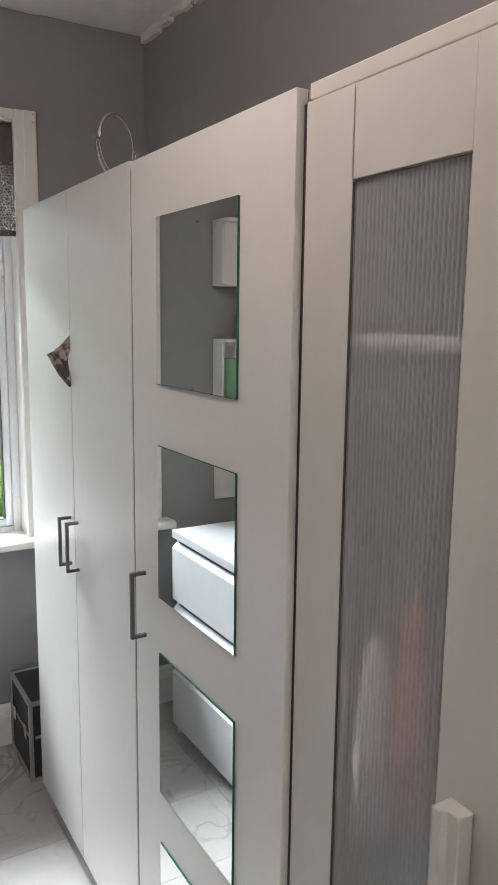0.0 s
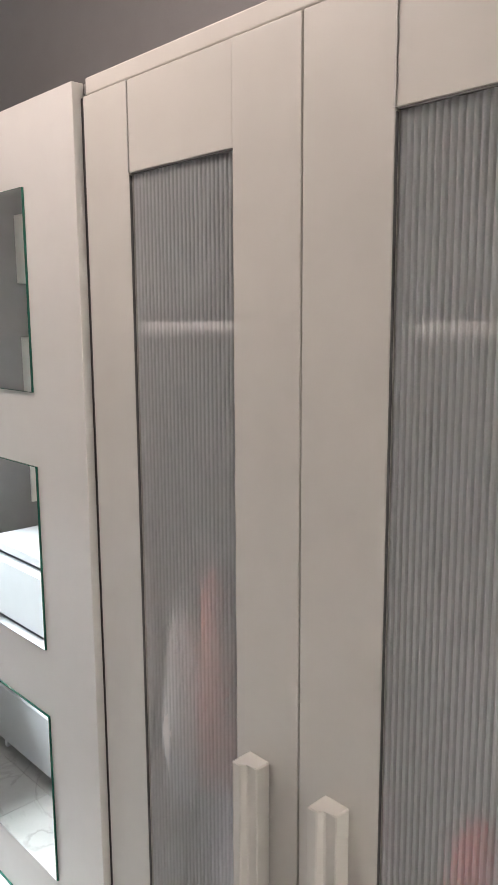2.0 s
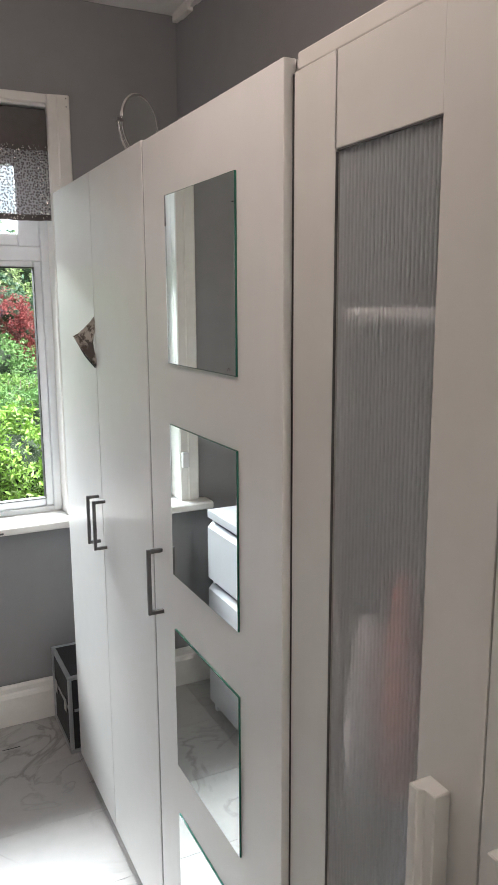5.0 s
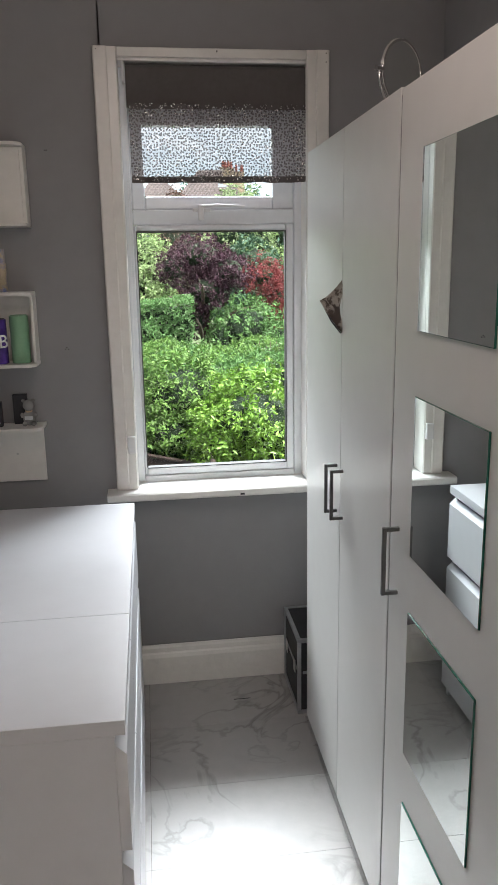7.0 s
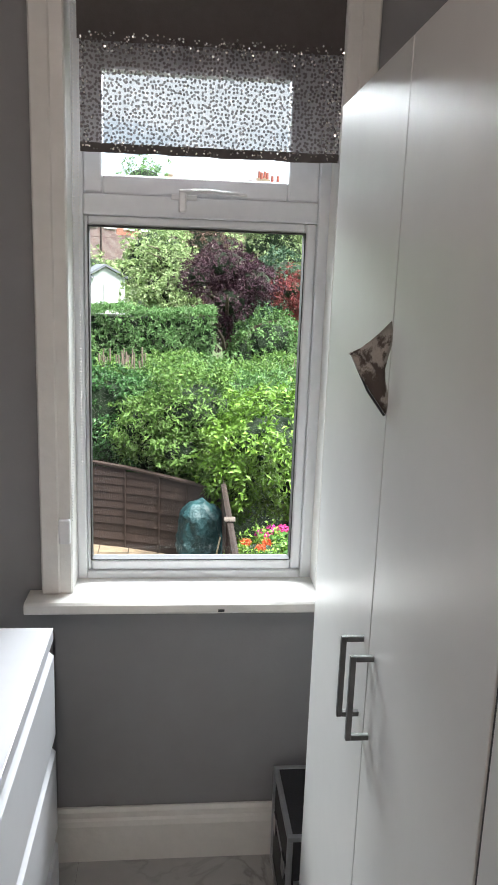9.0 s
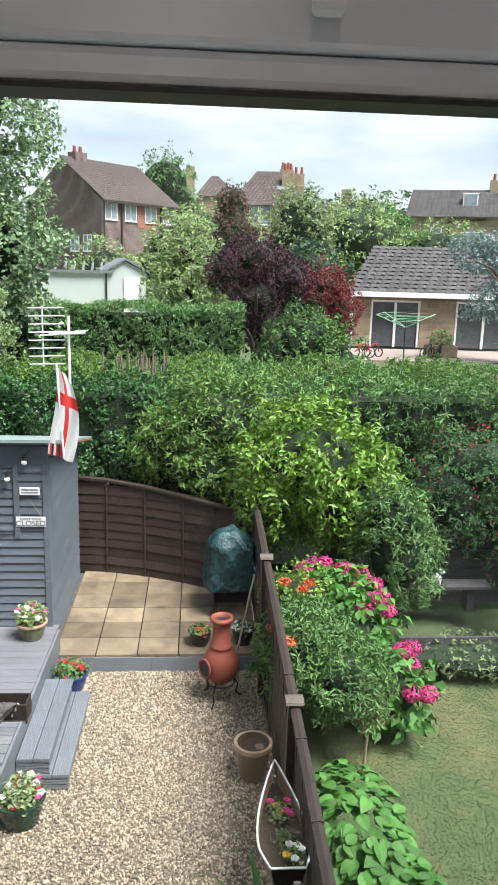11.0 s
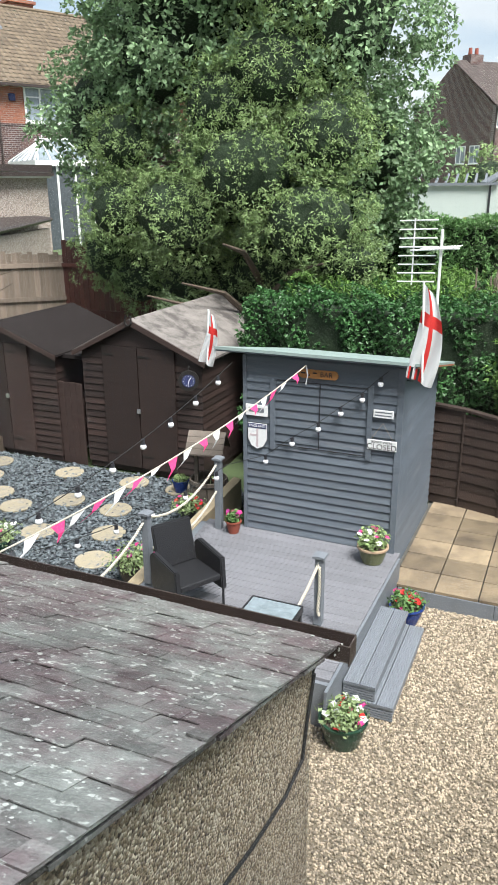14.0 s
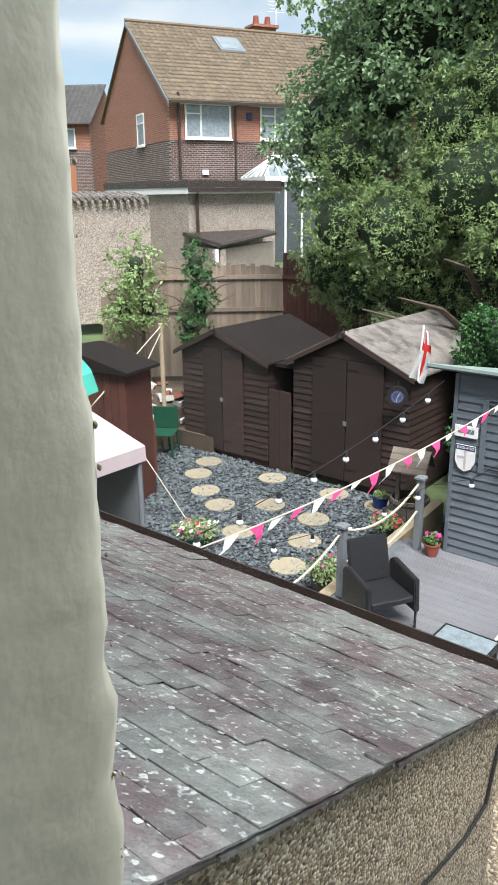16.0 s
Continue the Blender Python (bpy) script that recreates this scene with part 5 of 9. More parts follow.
for (x, y, h) in FB[1:-1]:
    part("cover_strip", obox(x - 0.010, x + 0.010, y - 0.034, y - 0.012, PAT, PAT + h - 0.01, bev=0.003), M["fence"], fb_, "batten flecked with bare wood")

# ---- extension with slate roof ----
RX, RS, RZ = -1.20, 0.374, 0.567         # verge, slope, height at y = 0


def roof_z(y):
    return RZ - RS * y


ext = structure("extension_wall", obox(-7.0, -1.275, 0.2, 2.80, G - 0.05, roof_z(2.8) - 0.09), M["pebble"], "tan pebble-dashed wall of the lean-to below", "wall")
bm = prism(bmesh.new(), [(0.2, roof_z(2.8) - 0.10), (2.80, roof_z(2.8) - 0.10), (2.80, roof_z(2.8) - 0.045), (0.2, roof_z(0.2) - 0.045)], "x", -1.38, -1.274)
part("gable_wall", bm, M["pebble"], ext, "pebble-dashed slope below the verge")
roof = structure("extension_roof", prism(bmesh.new(), [(0.2, roof_z(0.2) - 0.04), (2.93, roof_z(2.93) - 0.04), (2.93, roof_z(2.93) - 0.012), (0.2, roof_z(0.2) - 0.012)], "x", -7.0, RX - 0.008), M["gutter"], "old slate lean-to roof patched with lichen", "roof")
vb = bmesh.new()
for k in range(11):
    a, b = 0.2 + k * 0.248, 0.2 + (k + 1) * 0.248 + 0.01
    dx = 0.006 * math.sin(k * 2.3)
    prism(vb, [(a, roof_z(a) - 0.006), (b, roof_z(b) - 0.006), (b, roof_z(b) - 0.020), (a, roof_z(a) - 0.020)], "x", RX - 0.10, RX + 0.012 + dx)
part("verge_slates", vb, M["slate"], roof, "under-slates along the verge")
GY = 2.96
gz = roof_z(2.93) - 0.035
gp = [(GY - 0.055, gz + 0.045), (GY - 0.055, gz - 0.035), (GY - 0.035, gz - 0.055), (GY + 0.035, gz - 0.055), (GY + 0.055, gz - 0.035), (GY + 0.055, gz + 0.045),
      (GY + 0.047, gz + 0.045), (GY + 0.047, gz - 0.030), (GY + 0.030, gz - 0.046), (GY - 0.030, gz - 0.046), (GY - 0.047, gz - 0.030), (GY - 0.047, gz + 0.045)]
gt = structure("gutter", prism(bmesh.new(), gp, "x", -7.0, -1.14), M["gutter"], "dark brown plastic gutter along the eaves", "gutter")
part("gutter_end", obox(-1.141, -1.133, GY - 0.056, GY + 0.056, gz - 0.055, gz + 0.046, bev=0.002), M["gutter"], gt)
part("gutter_moss", obox(-6.9, -1.15, GY - 0.03, GY + 0.03, gz - 0.0455, gz - 0.03), M["soil"], gt, "silt lying in the gutter")
part("downpipe", tube(bmesh.new(), [(-1.32, GY - 0.01, gz - 0.05), (-1.32, GY - 0.01, gz - 0.10), (-1.335, 2.84, gz - 0.24), (-1.335, 2.84, G)], 0.024, 12), M["cable"], gt, "round black downpipe")
bm = bmesh.new()
rr = random.Random(2)
chain_pts = [(-1.17 - 0.003 * k, GY - 0.05 + 0.004 * math.sin(k), gz + 0.05 - 0.006 * k + 0.006 * math.sin(k * 2)) for k in range(12)]
tube(bm, chain_pts, 0.005, 6)
part("old_joint", bm, M["lichen"], gt, "pale dried sealant")
part("wall_cable", tube(bmesh.new(), [(-1.262, 2.80, -0.62), (-1.262, 2.72, -0.80), (-1.262, 2.66, -0.98), (-1.262, 2.45, -1.00), (-1.262, 2.1, -0.93), (-1.262, 1.86, -0.86), (-1.262, 1.5, -0.80), (-1.262, 0.3, -0.62)], 0.008, 8), M["cable"], ext, "thin black cable clipped to the wall")

# ---- the grey bar shed ----
BX0, BX1, BY0, BY1 = -3.66, -1.90, 7.43, 9.40
BT = -0.315                                            # top of the front
bar = thing("garden_bar", "grey-blue shiplap garden bar shed with closed serving hatches", "shed", ((BX0 + BX1) / 2, (BY0 + BY1) / 2, G), kind="")
bo_ = Vector(((BX0 + BX1) / 2, (BY0 + BY1) / 2, G))


def bx(x0, x1, y0, y1, z0, z1, bev=0.0):
    return obox(x0 - bo_.x, x1 - bo_.x, y0 - bo_.y, y1 - bo_.y, z0 - bo_.z, z1 - bo_.z, bev=bev)


BACKZ = BT - 0.40
bm = prism(bmesh.new(), [(BY0 + 0.022 - bo_.y, 0), (BY1 - bo_.y, 0), (BY1 - bo_.y, BACKZ - bo_.z), (BY0 + 0.022 - bo_.y, BT - bo_.z)], "x", BX0 + 0.022 - bo_.x, BX1 - 0.022 - bo_.x)
bwall = part("shed_body", bm, M["barpaint"], bar)
side_wall = part("side_wall", bx(BX1 - 0.026, BX1 - 0.0215, BY0 + 0.03, BY1 - 0.03, G, BACKZ - 0.05), M["barpaint"], bar)
front_wall = part("front_wall", bx(BX0 + 0.03, BX1 - 0.03, BY0 + 0.0215, BY0 + 0.026, DK, BT - 0.05), M["barpaint"], bar)
zz, k = DK + 0.005, 0
while zz < BT - 0.02:
    h = 0.0925
    z1 = min(zz + h, BT - 0.003)
    bm = bmesh.new()
    prism(bm, [(BY0 - 0.004 - bo_.y, zz - bo_.z), (BY0 + 0.021 - bo_.y, zz - bo_.z), (BY0 + 0.021 - bo_.y, z1 - bo_.z), (BY0 + 0.012 - bo_.y, z1 - bo_.z)], "x", BX0 + 0.035 - bo_.x, BX1 - 0.062 - bo_.x)
    part("board", bm, M["barpaint"], front_wall)
    zz += h
zz = PAT + 0.005 - 0.1
while zz < BT - 0.02:
    h = 0.0925
    z1 = zz + h
    yend = BY1 if z1 < BACKZ else BY0 + (BT - z1) / 0.40 * (BY1 - BY0)
    if yend > BY0 + 0.1:
        bm = bmesh.new()
        prism(bm, [(BX1 + 0.004 - bo_.x, zz - bo_.z), (BX1 - 0.021 - bo_.x, zz - bo_.z), (BX1 - 0.021 - bo_.x, z1 - bo_.z), (BX1 - 0.012 - bo_.x, z1 - bo_.z)], "y", BY0 + 0.04 - bo_.y, yend - bo_.y)
        part("board", bm, M["barpaint"], side_wall)
    zz += h
for a in ((BX1 - 0.061, BX1 + 0.006, BY0 - 0.012, BY0 + 0.039), (BX0 - 0.01, BX0 + 0.034, BY0 - 0.012, BY0 + 0.03)):
    part("corner_post", bx(*a, DK, BT - 0.01, bev=0.004), M["barpaint"], bar, "upright corner board")
# sloping roof
bm = prism(bmesh.new(), [(BY0 - 0.17 - bo_.y, -0.285 + 0.03 - bo_.z), (BY1 + 0.15 - bo_.y, BACKZ - 0.03 + 0.03 - bo_.z), (BY1 + 0.15 - bo_.y, BACKZ + 0.025 - bo_.z), (BY0 - 0.17 - bo_.y, -0.285 + 0.062 - bo_.z)], "x", BX0 - 0.27 - bo_.x, BX1 + 0.17 - bo_.x)
part("roof", bm, M["barroof"], bar, "flat sloping green-grey sheet roof")
bm = prism(bmesh.new(), [(BY0 - 0.16 - bo_.y, -0.285 + 0.012 - bo_.z), (BY1 + 0.15 - bo_.y, BACKZ - 0.02 - bo_.z), (BY1 + 0.15 - bo_.y, BACKZ - 0.001 - bo_.z), (BY0 - 0.16 - bo_.y, -0.285 + 0.029 - bo_.z)], "x", BX1 + 0.15 - bo_.x, BX1 + 0.168 - bo_.x)
part("roof_edge", bm, M["rawwood"], bar, "raw orange edge of the roof board")
bm = prism(bmesh.new(), [(BY0 - 0.16 - bo_.y, -0.285 + 0.012 - bo_.z), (BY0 - 0.14 - bo_.y, -0.285 + 0.010 - bo_.z), (BY0 - 0.14 - bo_.y, -0.285 + 0.026 - bo_.z), (BY0 - 0.16 - bo_.y, -0.285 + 0.029 - bo_.z)], "x", BX0 - 0.26 - bo_.x, BX1 + 0.149 - bo_.x)
part("roof_edge", bm, M["barpaint"], bar, "grey front edge of the roof board")
# hatch frames, battens and the dark gaps between the shutters
F0 = BY0 - 0.022
for x0, x1, z0, z1, nm in ((-3.345, -3.285, -1.36, -0.56, "hatch_batten"), (-2.262, -2.205, -1.34, -0.52, "hatch_batten")):
    part(nm, bx(x0, x1, F0, BY0 - 0.005, z0, z1, 0.003), M["barpaint"], bar)
for x0, x1, z0, z1 in ((-3.27, -2.27, -0.572, -0.562), (-3.27, -2.27, -1.304, -1.295), (-2.787, -2.776, -1.294, -0.573)):
    part("hatch_gap", bx(x0, x1, BY0 - 0.0095, BY0 - 0.0055, z0, z1), M["ink"], bar, "dark gap round the shutters")
for x in (-3.16, -2.95, -2.62, -2.40):
    part("hinge", bx(x - 0.045, x + 0.045, BY0 - 0.016, BY0 - 0.0098, -1.306, -1.294, 0.001), M["iron"], bar)
part("roof_bracket", tube(bmesh.new(), [(BX1 + 0.012 - bo_.x, BY0 + 0.05 - bo_.y, BT - 0.14 - bo_.z), (BX1 + 0.07 - bo_.x, BY0 + 0.05 - bo_.y, BT - 0.14 - bo_.z), (BX1 + 0.07 - bo_.x, BY0 + 0.05 - bo_.y, BT - 0.05 - bo_.z)], 0.006, 6), M["iron"], bar)


def sign(name, x0, x1, z0, z1, mname, label, words=(), y=BY0 - 0.03, cat="sign", rnd_=0.004):
    s = thing(name, label, cat, ((x0 + x1) / 2, y, (z0 + z1) / 2))
    w, h = (x1 - x0) / 2, (z1 - z0) / 2
    part("board", obox(-w, w, 0.0, 0.012, -h, h, bev=rnd_), M[mname], s)
    for body, size, dx, dz, mt in words:
        text_mesh("lettering", body, size, M[mt], pose(dx, -0.0015, dz, 90, 0, 0), s, "painted lettering")
    return s


s = thing("bar_sign", "varnished orange wooden sign reading BAR", "sign", (-2.80, BY0 - 0.03, -0.462))
bm = bmesh.new()
pts = []
for k in range(20):
    a = 2 * math.pi * k / 20
    pts.append((0.17 * (1 if math.cos(a) > 0 else -1) + 0.05 * math.cos(a), 0.048 * math.sin(a)))
prism(bm, pts, "y", 0.0, 0.014)
part("board", bm, M["signwood"], s)
text_mesh("lettering", "BAR", 0.075, M["ink"], pose(0.09, -0.0015, 0.0, 90, 0, 0), s, "carved black lettering")
for k, (w, z) in enumerate(((0.05, 0.006), (0.035, -0.014), (0.045, 0.012))):
    part("script_bar", obox(-0.19 + k * 0.065, -0.19 + k * 0.065 + w, -0.002, -0.0005, z - 0.008, z + 0.008), M["ink"], s, "unreadable carved script")
s = sign("closed_sign", -2.245, -1.935, -1.205, -1.095, "white", "white hanging sign reading SORRY WE'RE CLOSED", (("CLOSED", 0.085, 0, -0.020, "ink"), ("SORRY WE'RE", 0.036, 0, 0.034, "ink")))
part("sign_cord", tube(bmesh.new(), [(-0.12, 0.004, 0.052), (0, 0.004, 0.24), (0.12, 0.004, 0.052)], 0.003, 5), M["greyfence"], s)
s = sign("small_sign", -2.195, -1.985, -0.855, -0.770, "white", "small white sign with two lines of tiny print")
for z in (0.018, -0.014):
    part("print_bar", obox(-0.085, 0.085, -0.002, -0.0005, z - 0.006, z + 0.006), M["kerbgrey"], s, "unreadable line of print")
s = sign("ragged_sign", -3.63, -3.37, -0.995, -0.865, "white", "white sign with a ragged outline and pale lettering", rnd_=0.005)
part("print_bar", obox(-0.09, 0.09, -0.002, -0.0005, -0.02, 0.03), M["kerbgrey"], s, "unreadable pale lettering")
s = thing("shield_plaque", "white shield plaque with a navy band reading ENGLAND", "plaque", (-3.49, BY0 - 0.03, -1.22))
prism_pts = [(-0.11, 0.14), (0.11, 0.14), (0.11, -0.04), (0.07, -0.12), (0, -0.155), (-0.07, -0.12), (-0.11, -0.04)]
part("board", prism(bmesh.new(), prism_pts, "y", 0, 0.012), M["white"], s)
part("band", obox(-0.108, 0.108, -0.002, -0.0004, 0.085, 0.138), M["navy"], s)
text_mesh("lettering", "ENGLAND", 0.042, M["white"], pose(0, -0.003, 0.111, 90, 0, 0), s, "white lettering")
part("cross", box(obox(-0.012, 0.012, -0.0016, -0.0004, -0.13, 0.08), -0.09, -0.0125, -0.0016, -0.0004, -0.01, 0.014), M["canvas"], s, "pale cross")

# ---- flags, aerial ----


def flag(at, h, w, label, flipx=1, lean=0.0, text=False):
    f = thing("flag", label, "flag", at)
    part("pole", tube(bmesh.new(), [(0, 0, 0), (lean, 0, h)], 0.011, 8), M["trim"], f, "thin pale flag pole")
    cols = {"whitecloth": bmesh.new(), "redcloth": bmesh.new()}
    nu, nv = 14, 22
    P = {}

    def pt(i, j):
        u, v_ = i / nu, j / nv
        wid = w * (0.25 + 0.75 * v_ ** 0.8) * (1 - 0.35 * v_ ** 3)
        x = lean * (1 - v_ * 0.9) + flipx * (u - 0.62 * v_ ** 1.5) * wid
        y = 0.025 * math.sin(u * 9 + v_ * 4) * (0.4 + v_)
        z = h * 0.98 - v_ * (h * 0.92) - u * 0.10 * h
        return (x, y, z)
    for key_, b_ in cols.items():
        vs = {}
        for i in range(nu):
            for j in range(nv):
                u, v_ = (i + 0.5) / nu, (j + 0.5) / nv
                red = abs(u - 0.5) < 0.10 or abs(v_ - 0.34) < 0.05 or (text and v_ > 0.86 and u < 0.6 and (i % 3))
                if red == (key_ == "redcloth"):
                    q = []
                    for (ii, jj) in ((i, j), (i + 1, j), (i + 1, j + 1), (i, j + 1)):
                        if (ii, jj) not in vs:
                            vs[(ii, jj)] = b_.verts.new(pt(ii, jj))
                        q.append(vs[(ii, jj)])
                    b_.faces.new(q)
    part("flag_cloth", cols["whitecloth"], M["whitecloth"], f, "limp white cloth", smooth=True)
    part("flag_cross", cols["redcloth"], M["redcloth"], f, "red bands of the cross", smooth=True)
    return f


flag((-1.70, 7.28, -0.42), 0.98, 0.38, "white flag with a red cross hanging limp from its pole", lean=-0.05, text=True)
flag((-4.04, 7.30, -0.44), 0.60, 0.24, "small white flag with a red cross hanging limp", lean=0.03)
ae = thing("tv_aerial", "white television aerial on a mast behind the bar shed", "aerial", (-1.84, 8.6, -0.60))
part("mast", tube(bmesh.new(), [(0, 0, 0), (0, 0, 1.55)], 0.016, 8), M["trim"], ae)
bm = bmesh.new()
for k in range(8):
    tube(bm, [(-0.46, 0.0, 0.98 + k * 0.093), (-0.05, 0.0, 0.995 + k * 0.093)], 0.008, 6)
tube(bm, [(-0.30, 0.01, 0.95), (-0.30, 0.01, 1.66)], 0.009, 6)
part("reflector", bm, M["trim"], ae, "white reflector bars")
bm = bmesh.new()
tube(bm, [(-0.33, 0, 1.32), (0.20, -0.05, 1.36)], 0.011, 6)
for k in range(12):
    x = -0.22 + k * 0.036
    tube(bm, [(x - 0.03, -0.10, 1.33 + k * 0.003), (x + 0.03, 0.10, 1.35 + k * 0.003)], 0.006, 5)
part("boom", bm, M["trim"], ae, "boom with short cross bars")

# ---- brown sheds ----


def gable_shed(name, x0, x1, y0, y1, zb, ze, zp, xp, doors, roofmat, label, over=0.10, knob=True):
    s = thing(name, label, "shed", ((x0 + x1) / 2, (y0 + y1) / 2, zb), group="brown garden sheds")
    ox, oy, oz = (x0 + x1) / 2, (y0 + y1) / 2, zb
    body = bmesh.new()
    prism(body, [(x0 + 0.02 - ox, 0), (x1 - 0.02 - ox, 0), (x1 - 0.02 - ox, ze - oz), (xp - ox, zp - oz - 0.02), (x0 + 0.02 - ox, ze - oz)], "y", y0 + 0.025 - oy, y1 - oy)
    part("shed_body", body, M["brownshed"], s)
    fw = part("front_wall", obox(x0 + 0.03 - ox, x1 - 0.03 - ox, y0 + 0.021 - oy, y0 + 0.0255 - oy, 0.02, ze - oz - 0.02), M["brownshed"], s)
    z = zb + 0.10
    while z < zp - 0.06:
        z1 = z + 0.105
        if z1 < ze:
            a, b = x0, x1
        else:
            f = min((z1 - ze) / (zp - ze), 0.97)
            a, b = x0 + (xp - x0) * f, x1 + (xp - x1) * f
        bm = bmesh.new()
        prism(bm, [(y0 - 0.006 - oy, z - oz), (y0 + 0.02 - oy, z - oz), (y0 + 0.02 - oy, z1 - oz), (y0 + 0.010 - oy, z1 - oz)], "x", a - ox, b - ox)
        part("board", bm, M["brownshed"], fw)
        z = z1
    sw_ = part("side_wall", obox(x1 - 0.0255 - ox, x1 - 0.021 - ox, y0 + 0.03 - oy, y1 - 0.03 - oy, 0.02, ze - oz - 0.02), M["brownshed"], s)
    for k in range(int((ze - zb - 0.12) / 0.105)):
        z = 0.10 + k * 0.105
        part("board", prism(bmesh.new(), [(x1 + 0.004 - ox, z), (x1 - 0.0205 - ox, z), (x1 - 0.0205 - ox, z + 0.105), (x1 - 0.008 - ox, z + 0.105)], "y", y0 + 0.02 - oy, y1 - oy), M["brownshed"], sw_)
    for (d0, d1, z0, z1) in doors:
        dr = part("door", obox(d0 + 0.004 - ox, d1 - 0.004 - ox, y0 - 0.034 - oy, y0 - 0.0065 - oy, z0 - oz, z1 - oz, bev=0.004), M["brownshed"], s, "plank shed door")
        nb = 4
        for q in range(1, nb):
            xx = d0 + (d1 - d0) * q / nb
            part("groove", obox(xx - 0.0025 - ox, xx + 0.0025 - ox, y0 - 0.0355 - oy, y0 - 0.0345 - oy, z0 + 0.02 - oz, z1 - 0.02 - oz), M["ink"], dr, "joint between planks")
        for hz in (z0 + 0.20, z1 - 0.13):
            part("hinge", obox(d0 + 0.01 - ox, d0 + 0.20 - ox, y0 - 0.040 - oy, y0 - 0.0345 - oy, hz - 0.014 - oz, hz + 0.014 - oz), M["iron"], dr, "black strap hinge")
    if len(doors) > 1:
        x = doors[0][1]
        part("latch", obox(x - 0.03 - ox, x + 0.03 - ox, y0 - 0.050 - oy, y0 - 0.036 - oy, 0.98, 1.05, bev=0.003), M["alu"], s, "metal hasp")
    for sx, xe in ((-1, x0 - over), (1, x1 + over)):
        sl = (zp - ze) / ((xp - x0) if sx < 0 else (x1 - xp))
        zedge = ze - over * sl
        bm = bmesh.new()
        prism(bm, [(xp - ox, zp - oz), (xe - ox, zedge - oz), (xe - ox, zedge + 0.03 - oz), (xp - ox, zp + 0.035 - oz)], "y", y0 - 0.10 - oy, y1 + 0.1 - oy)
        part("roof_slope", bm, M[roofmat], s, "felted roof slope")
        bm = bmesh.new()
        prism(bm, [(xp - ox, zp - 0.06 - oz), (xe - ox, zedge - 0.05 - oz), (xe - ox, zedge + 0.02 - oz), (xp - ox, zp + 0.025 - oz)], "y", y0 - 0.118 - oy, y0 - 0.101 - oy)
        part("bargeboard", bm, M["brownshed"], s, "dark sloping bargeboard")
    if knob:
        bm = bmesh.new()
        tube(bm, [(xp - ox + 0.055 * math.cos(a), y0 - 0.13 - oy, zp + 0.02 - oz + 0.075 * math.sin(a)) for a in np.linspace(-4.2, 1.05, 16)], 0.012, 6)
        part("horseshoe", bm, M["iron"], s, "rusty horseshoe over the gable")
    return s


SY = 9.36
gable_shed("garden_shed", -9.62, -7.72, SY, SY + 1.9, G, -1.04, -0.64, -8.78, [(-9.10, -8.68, G + 0.10, G + 1.88), (-8.67, -8.22, G + 0.10, G + 1.88)], "felt", "dark brown overlap shed with black felt roof and padlocked double doors")
gable_shed("garden_shed", -7.24, -5.20, SY + 0.05, SY + 2.85, G, -0.93, -0.45, -6.30, [(-6.86, -6.25, G + 0.10, G + 1.98), (-6.24, -5.62, G + 0.10, G + 1.98)], "feltgrey", "dark brown overlap shed with faded felt roof and double doors")
gate = thing("half_gate", "dark plank half door filling the gap between the two sheds", "gate", (-7.49, SY + 0.04, G))
for k in range(4):
    part("plank", obox(-0.22 + k * 0.11, -0.114 + k * 0.11, -0.02, 0.005, 0.0, 1.34 - 0.01 * (k % 2), bev=0.003), M["brownshed"], gate)
part("cross_rail", obox(-0.22, 0.22, 0.0055, 0.03, 1.0, 1.1), M["brownshed"], gate)
part("roof_over", obox(-0.28, 0.28, 0.05, 1.8, 1.70, 1.76), M["felt"], gate)
part("rear_panel", obox(-0.24, 0.24, 0.9, 0.95, 0.0, 1.70), M["brownshed"], gate)
ck = thing("clock", "black outdoor wall clock with a dark dial on a bracket", "clock", (-5.30, SY - 0.16, -1.20), 25)
part("clock_case", tube(bmesh.new(), [(0, -0.03, 0), (0, 0.03, 0)], 0.145, 28), M["iron"], ck)
part("dial", tube(bmesh.new(), [(0, -0.034, 0), (0, -0.0305, 0)], 0.092, 28), M["navy"], ck, "dark dial")
cb = bmesh.new()
for k in range(12):
    a = k * math.pi / 6
    c_ = Vector((0.078 * math.cos(a), -0.036, 0.078 * math.sin(a)))
    tube(cb, [c_, c_ * 0.86 + Vector((0, -0.036 * 0.14, 0))], 0.005, 5)
part("hour_marks", cb, M["white"], ck)
part("clock_hand", tube(bmesh.new(), [(0, -0.037, 0), (0.035, -0.037, 0.05)], 0.005, 5), M["white"], ck)
part("clock_hand", tube(bmesh.new(), [(0, -0.037, 0), (-0.01, -0.037, -0.065)], 0.004, 5), M["white"], ck)
part("bracket", tube(bmesh.new(), [(0, 0.16, 0.17), (0, 0.0, 0.19), (0, 0, 0.14)], 0.012, 6), M["iron"], ck)

